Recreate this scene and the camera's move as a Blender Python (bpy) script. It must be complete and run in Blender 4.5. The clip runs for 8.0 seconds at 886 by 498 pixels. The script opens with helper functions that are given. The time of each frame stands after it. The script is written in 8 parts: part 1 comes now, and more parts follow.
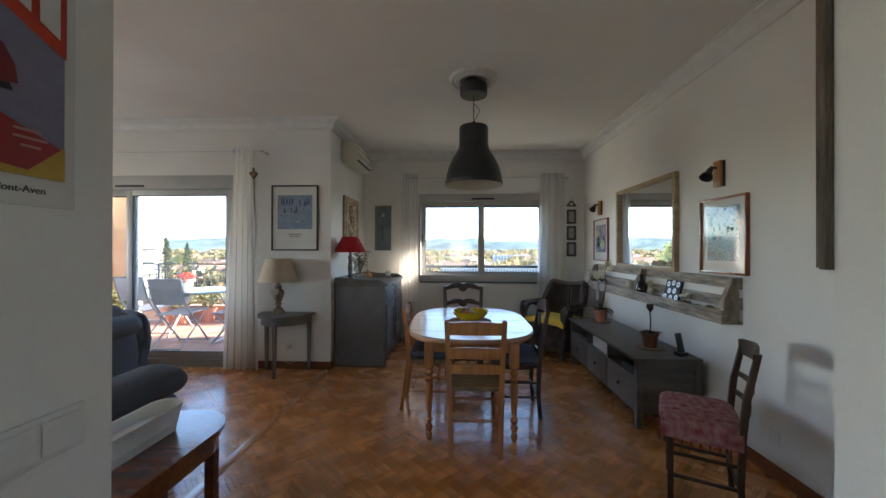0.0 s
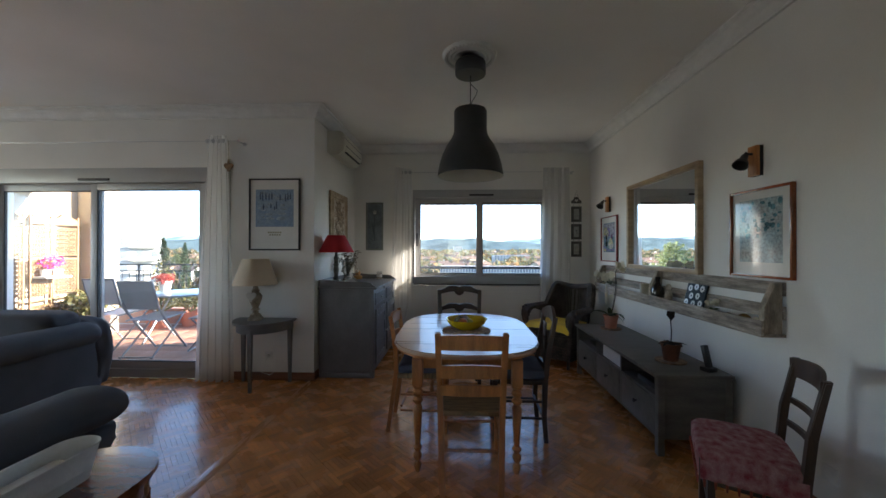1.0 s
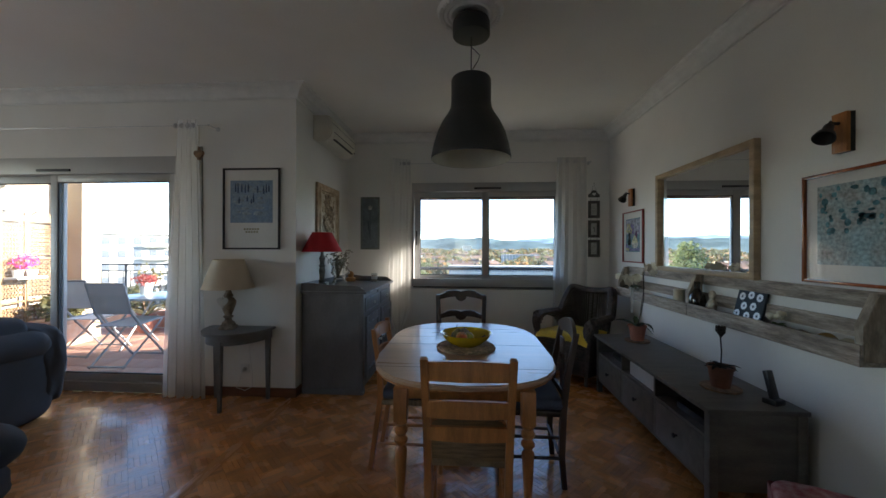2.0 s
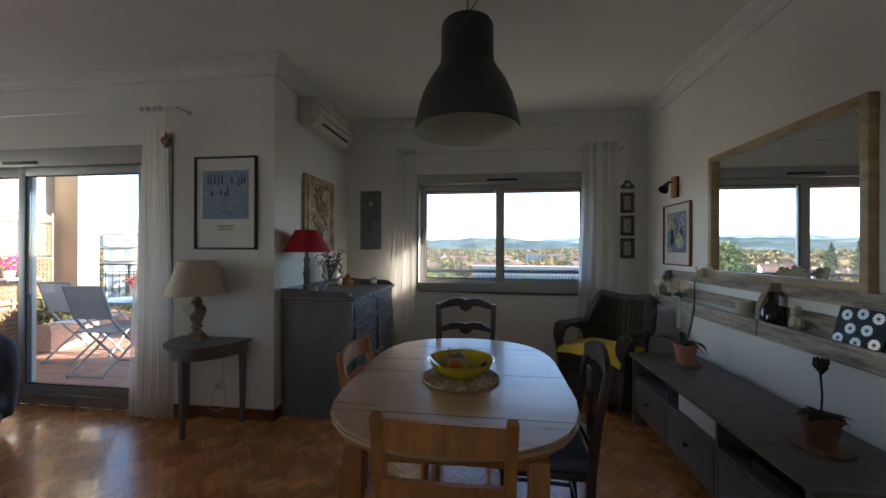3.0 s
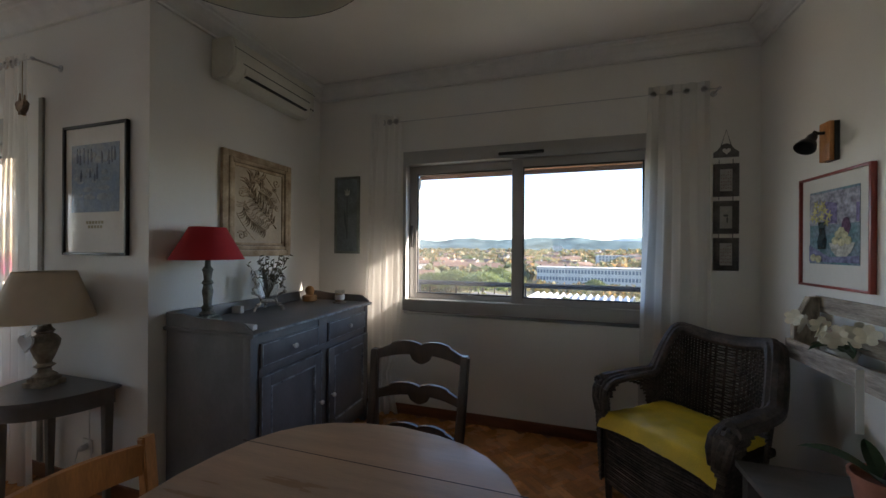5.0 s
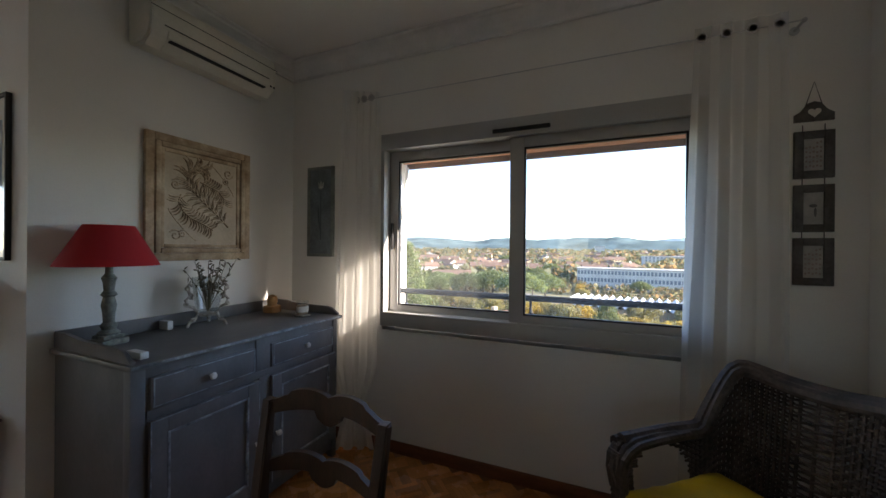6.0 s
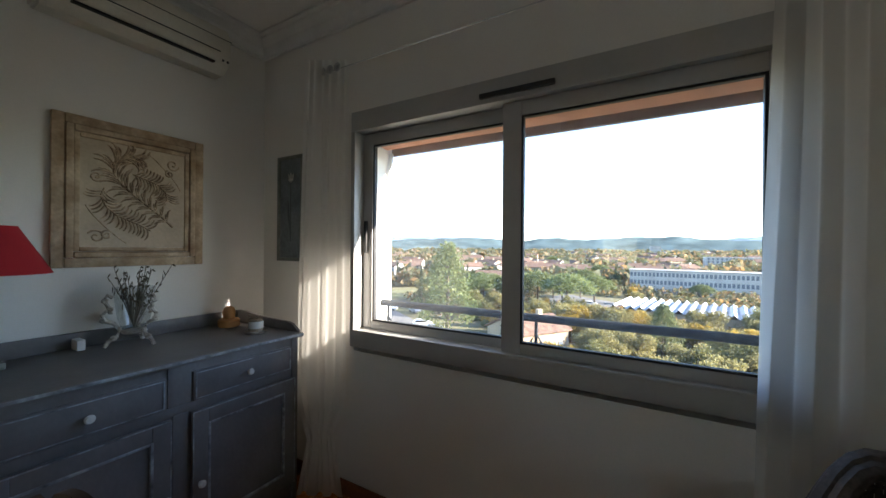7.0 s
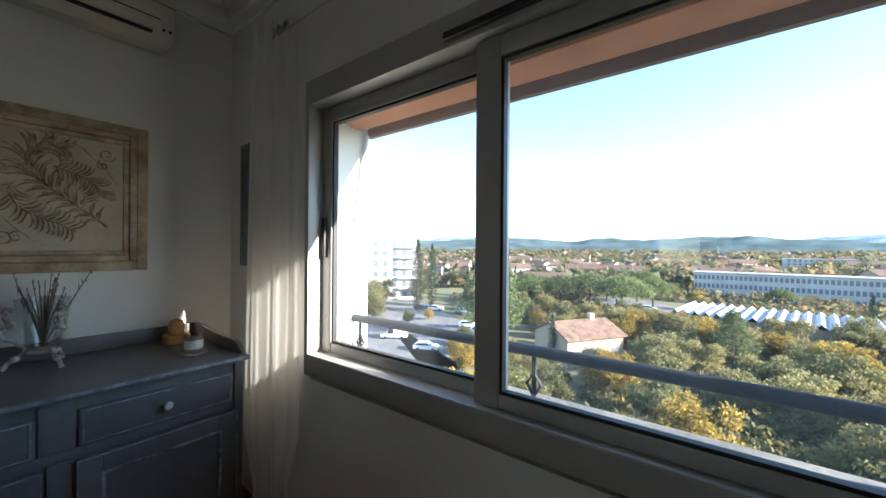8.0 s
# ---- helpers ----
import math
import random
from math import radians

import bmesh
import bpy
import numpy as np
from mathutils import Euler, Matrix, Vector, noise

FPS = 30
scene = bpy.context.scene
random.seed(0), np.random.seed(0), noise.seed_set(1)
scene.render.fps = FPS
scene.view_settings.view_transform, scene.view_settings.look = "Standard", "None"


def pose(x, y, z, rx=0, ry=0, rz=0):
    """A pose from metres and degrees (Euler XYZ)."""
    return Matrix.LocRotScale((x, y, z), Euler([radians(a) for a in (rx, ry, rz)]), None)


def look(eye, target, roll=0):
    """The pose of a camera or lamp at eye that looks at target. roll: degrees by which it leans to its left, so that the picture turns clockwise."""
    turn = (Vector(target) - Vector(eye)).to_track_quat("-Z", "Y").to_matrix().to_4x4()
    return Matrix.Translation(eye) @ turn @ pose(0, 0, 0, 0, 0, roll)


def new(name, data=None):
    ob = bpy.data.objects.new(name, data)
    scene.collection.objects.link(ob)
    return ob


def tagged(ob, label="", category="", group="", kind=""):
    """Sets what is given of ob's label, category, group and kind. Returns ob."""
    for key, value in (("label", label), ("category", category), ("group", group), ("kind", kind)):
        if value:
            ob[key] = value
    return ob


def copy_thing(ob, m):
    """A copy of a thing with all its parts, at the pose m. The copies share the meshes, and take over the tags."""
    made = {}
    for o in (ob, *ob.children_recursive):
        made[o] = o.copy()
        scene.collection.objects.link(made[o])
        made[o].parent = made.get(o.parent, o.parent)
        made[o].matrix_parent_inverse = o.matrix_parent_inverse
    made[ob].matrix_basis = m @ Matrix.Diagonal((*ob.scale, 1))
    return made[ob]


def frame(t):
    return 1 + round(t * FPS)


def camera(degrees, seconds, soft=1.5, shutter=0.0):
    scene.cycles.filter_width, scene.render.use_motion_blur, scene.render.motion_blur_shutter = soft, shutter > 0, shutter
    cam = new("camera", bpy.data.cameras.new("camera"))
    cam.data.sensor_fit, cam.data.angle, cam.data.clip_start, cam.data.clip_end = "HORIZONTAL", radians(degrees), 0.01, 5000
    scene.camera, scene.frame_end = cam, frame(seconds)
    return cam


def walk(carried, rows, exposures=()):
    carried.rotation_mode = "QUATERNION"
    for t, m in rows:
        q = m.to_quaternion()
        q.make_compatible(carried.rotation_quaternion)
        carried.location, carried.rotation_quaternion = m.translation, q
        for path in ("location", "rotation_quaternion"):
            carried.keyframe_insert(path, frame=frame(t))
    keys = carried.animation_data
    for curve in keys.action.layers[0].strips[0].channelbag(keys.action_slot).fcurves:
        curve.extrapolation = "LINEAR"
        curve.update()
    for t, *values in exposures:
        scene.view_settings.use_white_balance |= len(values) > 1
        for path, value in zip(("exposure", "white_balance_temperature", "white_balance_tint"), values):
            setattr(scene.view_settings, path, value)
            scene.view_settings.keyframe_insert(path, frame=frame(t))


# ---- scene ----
cam = camera(100.9, 8.0)
METRES, EYE, TILT, LEAN, TURN = 4.85, 1.39, 0.0, 0.0, 2.4
ROWS = [
    (0.0, 0.0, 0.0, 0.0, -0.0, 0.18, -0.1),
    (0.5, 0.0038, 0.0354, 0.0001, -0.1, 0.19, -0.12),
    (1.0, 0.0109, 0.0787, -0.0004, -0.1, 0.18, -0.12),
    (1.5, 0.0194, 0.1292, -0.0007, 0.26, 0.12, -0.15),
    (3.0, 0.0643, 0.2983, -0.0003, 5.05, 0.06, -0.18),
    (3.5, 0.0877, 0.3624, 0.0001, 7.38, 0.09, -0.23),
    (4.0, 0.1106, 0.4301, 0.0022, 9.94, 0.01, -0.29),
    (4.5, 0.1384, 0.4987, 0.0054, 12.58, 0.01, -0.3),
    (5.0, 0.1594, 0.568, 0.0083, 15.01, 0.02, -0.35),
    (6.5, 0.2164, 0.7742, 0.0154, 24.24, -0.06, -0.51),
    (7.0, 0.2261, 0.8404, 0.0175, 27.79, -0.04, -0.48),
    (7.5, 0.2322, 0.9051, 0.0189, 31.41, -0.01, -0.4),
    (8.0, 0.2348, 0.9669, 0.0205, 35.2, 0.02, -0.44),
]
walk(cam, [(t, pose(0, 0, EYE, TILT, LEAN, TURN) @ pose(METRES * x, METRES * y, METRES * z, 90 + pitch, roll, yaw)) for t, x, y, z, yaw, pitch, roll in ROWS],
     exposures=((0.0, 4.06, 6850, 13), (0.5, 3.84, 6680, 13), (1.0, 3.50, 6530, 12), (1.5, 3.35, 6450, 11), (3.0, 3.28, 6740, 12), (5.0, 3.22, 7020, 16), (6.5, 3.31, 6970, 15), (7.0, 3.32, 6820, 12), (8.0, 3.10, 6450, 8)))

# ---- light ----
world = bpy.data.worlds.new("sky")
scene.world = world
world.use_nodes = True
wn = world.node_tree
sky = wn.nodes.new("ShaderNodeTexSky")
sky.sky_type, sky.sun_disc = "NISHITA", False
sky.sun_elevation, sky.sun_rotation = radians(20), radians(76)
sky.air_density, sky.dust_density, sky.ozone_density = 0.75, 0.05, 2.0
wn.nodes["Background"].inputs[1].default_value = 0.115
wn.links.new(sky.outputs[0], wn.nodes["Background"].inputs[0])

sun = new("sun", bpy.data.lights.new("sun", "SUN"))
sun.data.energy, sun.data.angle, sun.data.color = 3.6, radians(0.6), (1.0, 0.93, 0.82)
SUN_TO = Vector((0.974 * math.cos(radians(20)), 0.225 * math.cos(radians(20)), math.sin(radians(20))))
sun.matrix_world = look(SUN_TO * 30, (0, 0, 0))


def fill_light(name, at, target, w, h, watts):
    """Area lamp that stands in for sky light through an added window."""
    lamp = new(name, bpy.data.lights.new(name, "AREA"))
    lamp.data.shape, lamp.data.size, lamp.data.size_y = "RECTANGLE", w, h
    lamp.data.energy, lamp.data.color = watts, (1.0, 0.98, 0.94)
    lamp.matrix_world = look(at, target)
    return lamp


# Added fill for the rooms; the west window it stands in is made up.
fill_light("living_window_light", (-7.48, 2.3, 1.48), (0, 2.3, 1.48), 1.7, 1.75, 1.1)


# ---- materials ----
def mat(name, color, rough=0.6, metal=0.0, vary=0.08, scale=6.0, bump=0.1, bscale=60.0, stretch=(1, 1, 1), second=None, spots=0.0, coat=0.0, island=0.0, objrand=0.0, spec=0.5):
    m = bpy.data.materials.new(name)
    m.use_nodes = True
    n, l = m.node_tree.nodes, m.node_tree.links
    b = n["Principled BSDF"]
    b.inputs["Roughness"].default_value, b.inputs["Metallic"].default_value = rough, metal
    b.inputs["Coat Weight"].default_value, b.inputs["Coat Roughness"].default_value = coat, 0.08
    b.inputs["Specular IOR Level"].default_value = spec
    tc = n.new("ShaderNodeTexCoord")
    mp = n.new("ShaderNodeMapping")
    mp.inputs["Scale"].default_value = stretch
    l.new(tc.outputs["Object"], mp.inputs[0])
    big, fine = n.new("ShaderNodeTexNoise"), n.new("ShaderNodeTexNoise")
    big.inputs["Scale"].default_value, big.inputs["Detail"].default_value = scale, 5
    fine.inputs["Scale"].default_value, fine.inputs["Detail"].default_value = bscale, 3
    l.new(mp.outputs[0], big.inputs["Vector"]), l.new(mp.outputs[0], fine.inputs["Vector"])
    ramp = n.new("ShaderNodeValToRGB")
    c = Vector(color)
    c2 = Vector(second) if second else c * (1 - 2.2 * vary)
    ramp.color_ramp.elements[0].position, ramp.color_ramp.elements[1].position = 0.32, 0.68
    ramp.color_ramp.elements[0].color = (*[max(v, 0) for v in c2], 1)
    ramp.color_ramp.elements[1].color = (*[min(v * (1 + vary), 1) for v in c], 1)
    l.new(big.outputs["Fac"], ramp.inputs[0])
    out = ramp.outputs[0]
    mix = n.new("ShaderNodeMix")
    mix.data_type, mix.blend_type = "RGBA", "MULTIPLY"
    mix.inputs[0].default_value = min(1.0, vary * 3)
    l.new(out, mix.inputs[6]), l.new(fine.outputs["Fac"], mix.inputs[7])
    gain = n.new("ShaderNodeHueSaturation")
    gain.inputs["Value"].default_value = 1 + min(1.0, vary * 3) * 0.75
    l.new(mix.outputs[2], gain.inputs["Color"])
    out = gain.outputs[0]
    if island or objrand:
        src = n.new("ShaderNodeNewGeometry").outputs["Random Per Island"] if island else n.new("ShaderNodeObjectInfo").outputs["Random"]
        mr = n.new("ShaderNodeMapRange")
        amt = island or objrand
        mr.inputs[3].default_value, mr.inputs[4].default_value = 1 - amt, 1 + amt
        l.new(src, mr.inputs[0])
        hs = n.new("ShaderNodeHueSaturation")
        l.new(mr.outputs[0], hs.inputs["Value"]), l.new(out, hs.inputs["Color"])
        out = hs.outputs[0]
    l.new(out, b.inputs["Base Color"])
    if bump:
        bp = n.new("ShaderNodeBump")
        bp.inputs["Strength"].default_value, bp.inputs["Distance"].default_value = bump, 0.01
        l.new(fine.outputs["Fac"], bp.inputs["Height"]), l.new(bp.outputs[0], b.inputs["Normal"])
    rr = n.new("ShaderNodeMapRange")
    rr.inputs[3].default_value, rr.inputs[4].default_value = max(0, rough - 0.07), min(1, rough + 0.07)
    l.new(big.outputs["Fac"], rr.inputs[0]), l.new(rr.outputs[0], b.inputs["Roughness"])
    return m


def glass_mat(name, tint=(0.78, 0.80, 0.80), haze_veil=0.03):
    """Thin clear pane with a Fresnel gloss and a milky veil that imitates distance haze."""
    m = bpy.data.materials.new(name)
    m.use_nodes = True
    n, l = m.node_tree.nodes, m.node_tree.links
    n.remove(n["Principled BSDF"])
    tr, gl, mx, fr = n.new("ShaderNodeBsdfTransparent"), n.new("ShaderNodeBsdfGlossy"), n.new("ShaderNodeMixShader"), n.new("ShaderNodeFresnel")
    tr.inputs[0].default_value = (*tint, 1)
    gl.inputs["Roughness"].default_value = 0.01
    fr.inputs[0].default_value = 1.45
    l.new(fr.outputs[0], mx.inputs[0]), l.new(tr.outputs[0], mx.inputs[1]), l.new(gl.outputs[0], mx.inputs[2])
    film, veil_mix, dm, nz, mr = n.new("ShaderNodeBsdfTranslucent"), n.new("ShaderNodeMixShader"), n.new("ShaderNodeTexCoord"), n.new("ShaderNodeTexNoise"), n.new("ShaderNodeMapRange")
    nz.inputs["Scale"].default_value, nz.inputs["Detail"].default_value = 3.0, 6
    mr.inputs[3].default_value, mr.inputs[4].default_value = haze_veil * 0.6, haze_veil * 1.4
    film.inputs[0].default_value = (0.9, 0.9, 0.88, 1)
    l.new(dm.outputs["Object"], nz.inputs["Vector"]), l.new(nz.outputs["Fac"], mr.inputs[0]), l.new(mr.outputs[0], veil_mix.inputs[0])
    l.new(mx.outputs[0], veil_mix.inputs[1]), l.new(film.outputs[0], veil_mix.inputs[2])
    l.new(veil_mix.outputs[0], n["Material Output"].inputs[0])
    return m


def clear_mat(name):
    """Clear glassware: lets the light through, with an even gloss."""
    m = bpy.data.materials.new(name)
    m.use_nodes = True
    n, l = m.node_tree.nodes, m.node_tree.links
    n.remove(n["Principled BSDF"])
    tr, gl, mx = n.new("ShaderNodeBsdfTransparent"), n.new("ShaderNodeBsdfGlossy"), n.new("ShaderNodeMixShader")
    tr.inputs[0].default_value = (0.88, 0.9, 0.9, 1)
    gl.inputs["Roughness"].default_value = 0.03
    mx.inputs[0].default_value = 0.14
    l.new(tr.outputs[0], mx.inputs[1]), l.new(gl.outputs[0], mx.inputs[2])
    l.new(mx.outputs[0], n["Material Output"].inputs[0])
    return m


def sheer_mat(name, color, clear):
    m = mat(name, color, 0.9, vary=0.05, scale=3, bump=0.2, bscale=400)
    n, l = m.node_tree.nodes, m.node_tree.links
    b = n["Principled BSDF"]
    tl, tr = n.new("ShaderNodeBsdfTranslucent"), n.new("ShaderNodeBsdfTransparent")
    tl.inputs[0].default_value = (*color, 1)
    a, c = n.new("ShaderNodeMixShader"), n.new("ShaderNodeMixShader")
    a.inputs[0].default_value, c.inputs[0].default_value = 0.85, clear
    l.new(b.outputs[0], a.inputs[1]), l.new(tl.outputs[0], a.inputs[2])
    l.new(a.outputs[0], c.inputs[1]), l.new(tr.outputs[0], c.inputs[2])
    l.new(c.outputs[0], n["Material Output"].inputs[0])
    return m


WALL = mat("white_wall_paint", (0.83, 0.81, 0.77), 0.75, vary=0.025, scale=1.5, bump=0.06, bscale=120)
CEIL = mat("white_ceiling_paint", (0.92, 0.90, 0.865), 0.8, vary=0.025, scale=1.2, bump=0.05, bscale=90)
PLASTER = mat("white_plaster_moulding", (0.82, 0.81, 0.79), 0.7, vary=0.03, scale=8, bump=0.04)
PARQUET = mat("oak_parquet", (0.62, 0.268, 0.085), 0.27, vary=0.12, scale=5, bump=0.05, bscale=70, stretch=(1, 1, 1), island=0.25, coat=0.35)
PARQUET_STRIP = mat("oak_parquet_strip", (0.62, 0.268, 0.085), 0.27, vary=0.12, scale=5, bump=0.05, bscale=70, objrand=0.25, coat=0.35)
GROUT = mat("dark_parquet_joint", (0.24, 0.10, 0.035), 0.6, vary=0.1)
BASEB = mat("varnished_wood_baseboard", (0.21, 0.078, 0.034), 0.35, vary=0.15, scale=4, stretch=(1, 1, 6), coat=0.2)
ALU = mat("grey_anodised_aluminium", (0.44, 0.435, 0.43), 0.42, metal=0.15, vary=0.03, scale=3, bump=0.02)
RUBBER = mat("black_rubber_seal", (0.02, 0.02, 0.022), 0.6, vary=0.1)
BLACK = mat("black_matt_metal", (0.018, 0.018, 0.02), 0.5, vary=0.12, scale=8)
LAMP_DARK = mat("dark_grey_lacquered_metal", (0.028, 0.031, 0.036), 0.42, vary=0.1, scale=5, bump=0.02)
LAMP_IN = mat("cream_lamp_inside", (0.72, 0.69, 0.58), 0.5, vary=0.03)
PINE = mat("honey_pine_wood", (0.52, 0.205, 0.058), 0.38, vary=0.14, scale=5, bump=0.06, bscale=50, stretch=(5, 5, 0.8), coat=0.15)
TABLETOP = mat("pale_waxed_pine_top", (0.58, 0.37, 0.235), 0.3, vary=0.07, scale=3, bump=0.04, bscale=40, stretch=(0.7, 6, 6), coat=0.25)
DARKWOOD = mat("dark_stained_wood", (0.058, 0.031, 0.019), 0.42, vary=0.2, scale=6, bump=0.05, stretch=(4, 4, 1), coat=0.06)
MAHOG = mat("varnished_mahogany", (0.17, 0.05, 0.02), 0.24, vary=0.2, scale=4, bump=0.03, stretch=(1, 5, 5), coat=0.5)
GREYPAINT = mat("worn_blue_grey_paint", (0.162, 0.158, 0.160), 0.42, vary=0.08, scale=5, bump=0.05, bscale=45, stretch=(1.5, 1.5, 1))
GREYWORN = mat("rubbed_pale_edge_paint", (0.32, 0.36, 0.39), 0.5, vary=0.25, scale=14, bump=0.08, second=(0.12, 0.125, 0.135))
TAUPE = mat("taupe_grey_stain", (0.140, 0.126, 0.114), 0.42, vary=0.14, scale=4, bump=0.05, stretch=(1, 4, 4))
SOFA = mat("slate_grey_slipcover", (0.072, 0.073, 0.083), 0.92, vary=0.12, scale=2.5, bump=0.35, bscale=260)
NAVY = mat("navy_cotton_cushion", (0.085, 0.092, 0.125), 0.9, vary=0.12, scale=5, bump=0.3, bscale=220)
YELLOW = mat("yellow_satin_cushion", (0.78, 0.53, 0.035), 0.45, vary=0.1, scale=5, bump=0.08, bscale=180)
RUSH = mat("woven_rush_seat", (0.34, 0.22, 0.11), 0.8, vary=0.2, scale=9, bump=0.5, bscale=130, stretch=(1, 6, 1))
WICKER = mat("dark_brown_wicker", (0.088, 0.066, 0.054), 0.6, vary=0.3, scale=10, bump=0.2, island=0.35)
SHEER = sheer_mat("white_sheer_voile", (0.96, 0.95, 0.93), 0.40)
VOILE = sheer_mat("gathered_sheer_voile", (0.96, 0.95, 0.93), 0.18)
GLASS = glass_mat("window_glass")


# ---- mesh helpers ----
def bm_box(bm, x0, x1, y0, y1, z0, z1, bev=0.0, m=None):
    r = bmesh.ops.create_cube(bm, size=1.0)
    t = Matrix.LocRotScale(((x0 + x1) / 2, (y0 + y1) / 2, (z0 + z1) / 2), None, (abs(x1 - x0), abs(y1 - y0), abs(z1 - z0)))
    bmesh.ops.transform(bm, matrix=t, verts=r["verts"])
    vs = r["verts"]
    if bev:
        es = list({e for v in vs for e in v.link_edges})
        g = bmesh.ops.bevel(bm, geom=es, offset=bev, segments=2, affect="EDGES", profile=0.6)
        vs = list({v for f in g["faces"] for v in f.verts} | {v for v in vs if v.is_valid})
    if m:
        bmesh.ops.transform(bm, matrix=m, verts=vs)
    return vs


def bm_tube(bm, p0, p1, r0, r1=None, seg=12, cap=True):
    r1 = r0 if r1 is None else r1
    a, b = Vector(p0), Vector(p1)
    d = b - a
    q = d.to_track_quat("Z", "Y").to_matrix().to_4x4()
    r = bmesh.ops.create_cone(bm, cap_ends=cap, segments=seg, radius1=r0, radius2=r1, depth=d.length)
    bmesh.ops.transform(bm, matrix=Matrix.Translation((a + b) / 2) @ q, verts=r["verts"])
    return r["verts"]


def bm_lathe(bm, profile, seg=24, at=(0, 0, 0), m=None):
    rings = []
    for r, z in profile:
        rings.append([bm.verts.new((at[0] + r * math.cos(2 * math.pi * i / seg), at[1] + r * math.sin(2 * math.pi * i / seg), at[2] + z)) for i in range(seg)])
    for a, b in zip(rings, rings[1:]):
        for i in range(seg):
            bm.faces.new((a[i], a[(i + 1) % seg], b[(i + 1) % seg], b[i]))
    if profile[0][0] > 1e-4:
        bm.faces.new(list(reversed(rings[0])))
    if profile[-1][0] > 1e-4:
        bm.faces.new(rings[-1])
    if m:
        bmesh.ops.transform(bm, matrix=m, verts=[v for r in rings for v in r])
    return rings


def bm_sweep(bm, path, radius, seg=8, flat=1.0):
    """A tube along points; radius a number or one for each point."""
    pts = [Vector(p) for p in path]
    rad = [radius] * len(pts) if isinstance(radius, (int, float)) else radius
    rings = []
    up = Vector((0.31, 0.17, 0.93)).normalized()
    for i, p in enumerate(pts):
        d = (pts[min(i + 1, len(pts) - 1)] - pts[max(i - 1, 0)]).normalized()
        s = d.cross(up)
        s = s.normalized() if s.length > 1e-4 else d.cross(Vector((1, 0, 0))).normalized()
        u = s.cross(d)
        rings.append([bm.verts.new(p + rad[i] * (s * math.cos(2 * math.pi * k / seg) + u * flat * math.sin(2 * math.pi * k / seg))) for k in range(seg)])
    for a, b in zip(rings, rings[1:]):
        for k in range(seg):
            bm.faces.new((a[k], a[(k + 1) % seg], b[(k + 1) % seg], b[k]))
    bm.faces.new(list(reversed(rings[0]))), bm.faces.new(rings[-1])


def bm_prism(bm, outline, d0, d1, axis="y", bev=0.0):
    """An outline of 2D points, extruded along an axis from d0 to d1."""
    put = {"y": lambda a, b, d: (a, d, b), "x": lambda a, b, d: (d, a, b), "z": lambda a, b, d: (a, b, d)}[axis]
    v0 = [bm.verts.new(put(a, b, d0)) for a, b in outline]
    v1 = [bm.verts.new(put(a, b, d1)) for a, b in outline]
    fs = [bm.faces.new(v0), bm.faces.new(list(reversed(v1)))]
    k = len(outline)
    for i in range(k):
        fs.append(bm.faces.new((v0[(i + 1) % k], v0[i], v1[i], v1[(i + 1) % k])))
    if bev:
        es = [e for e in set(fs[0].edges) | set(fs[1].edges)]
        bmesh.ops.bevel(bm, geom=es, offset=bev, segments=2, affect="EDGES")


def finish(name, bm, material, smooth=35):
    bmesh.ops.recalc_face_normals(bm, faces=bm.faces)
    for f in bm.faces:
        f.smooth = True
    for e in bm.edges:
        if len(e.link_faces) == 2 and e.calc_face_angle(0) > radians(smooth):
            e.smooth = False
    me = bpy.data.meshes.new(name)
    bm.to_mesh(me)
    bm.free()
    for x in material if isinstance(material, (list, tuple)) else [material]:
        me.materials.append(x)
    return me


def part(name, bm, material, parent, label="", m=None, smooth=35):
    ob = new(name, finish(name, bm, material, smooth))
    ob.parent = parent
    if m:
        ob.matrix_basis = m
    return tagged(ob, label)


def again(ob, m):
    """One more piece on the same mesh, under the same parent."""
    o = ob.copy()
    scene.collection.objects.link(o)
    o.matrix_basis = m
    return o


def thing(name, m, label, category, group="", kind=""):
    ob = new(name)
    ob.empty_display_size = 0.1
    ob.matrix_basis = m
    return tagged(ob, label, category, group, kind)


def single(name, bm, material, label, category, m=None, group="", kind="", smooth=35):
    ob = new(name, finish(name, bm, material, smooth))
    if m:
        ob.matrix_basis = m
    return tagged(ob, label, category, group, kind)


def B():
    return bmesh.new()


def box_part(name, dims, material, parent, label="", bev=0.004):
    bm = B()
    bm_box(bm, *dims, bev)
    return part(name, bm, material, parent, label)


# ---- setting: rooms ----
XR, XP, YF, YB, XL, ZC = 1.94, -1.49, 4.22, 5.73, -7.5, 2.912
YS_L, YS_R, XH_L, XH_R = 0.75, 0.90, -0.737, 0.885
WIN = (-0.62, 1.35, 0.90, 2.265)
DOOR = (-5.17, -2.66, 0.0, 2.275)


def wall(name, *boxes, label="white painted plaster wall"):
    bm = B()
    for b in boxes:
        bm_box(bm, *b)
    return single(name, bm, WALL, label, "wall", kind="structure")


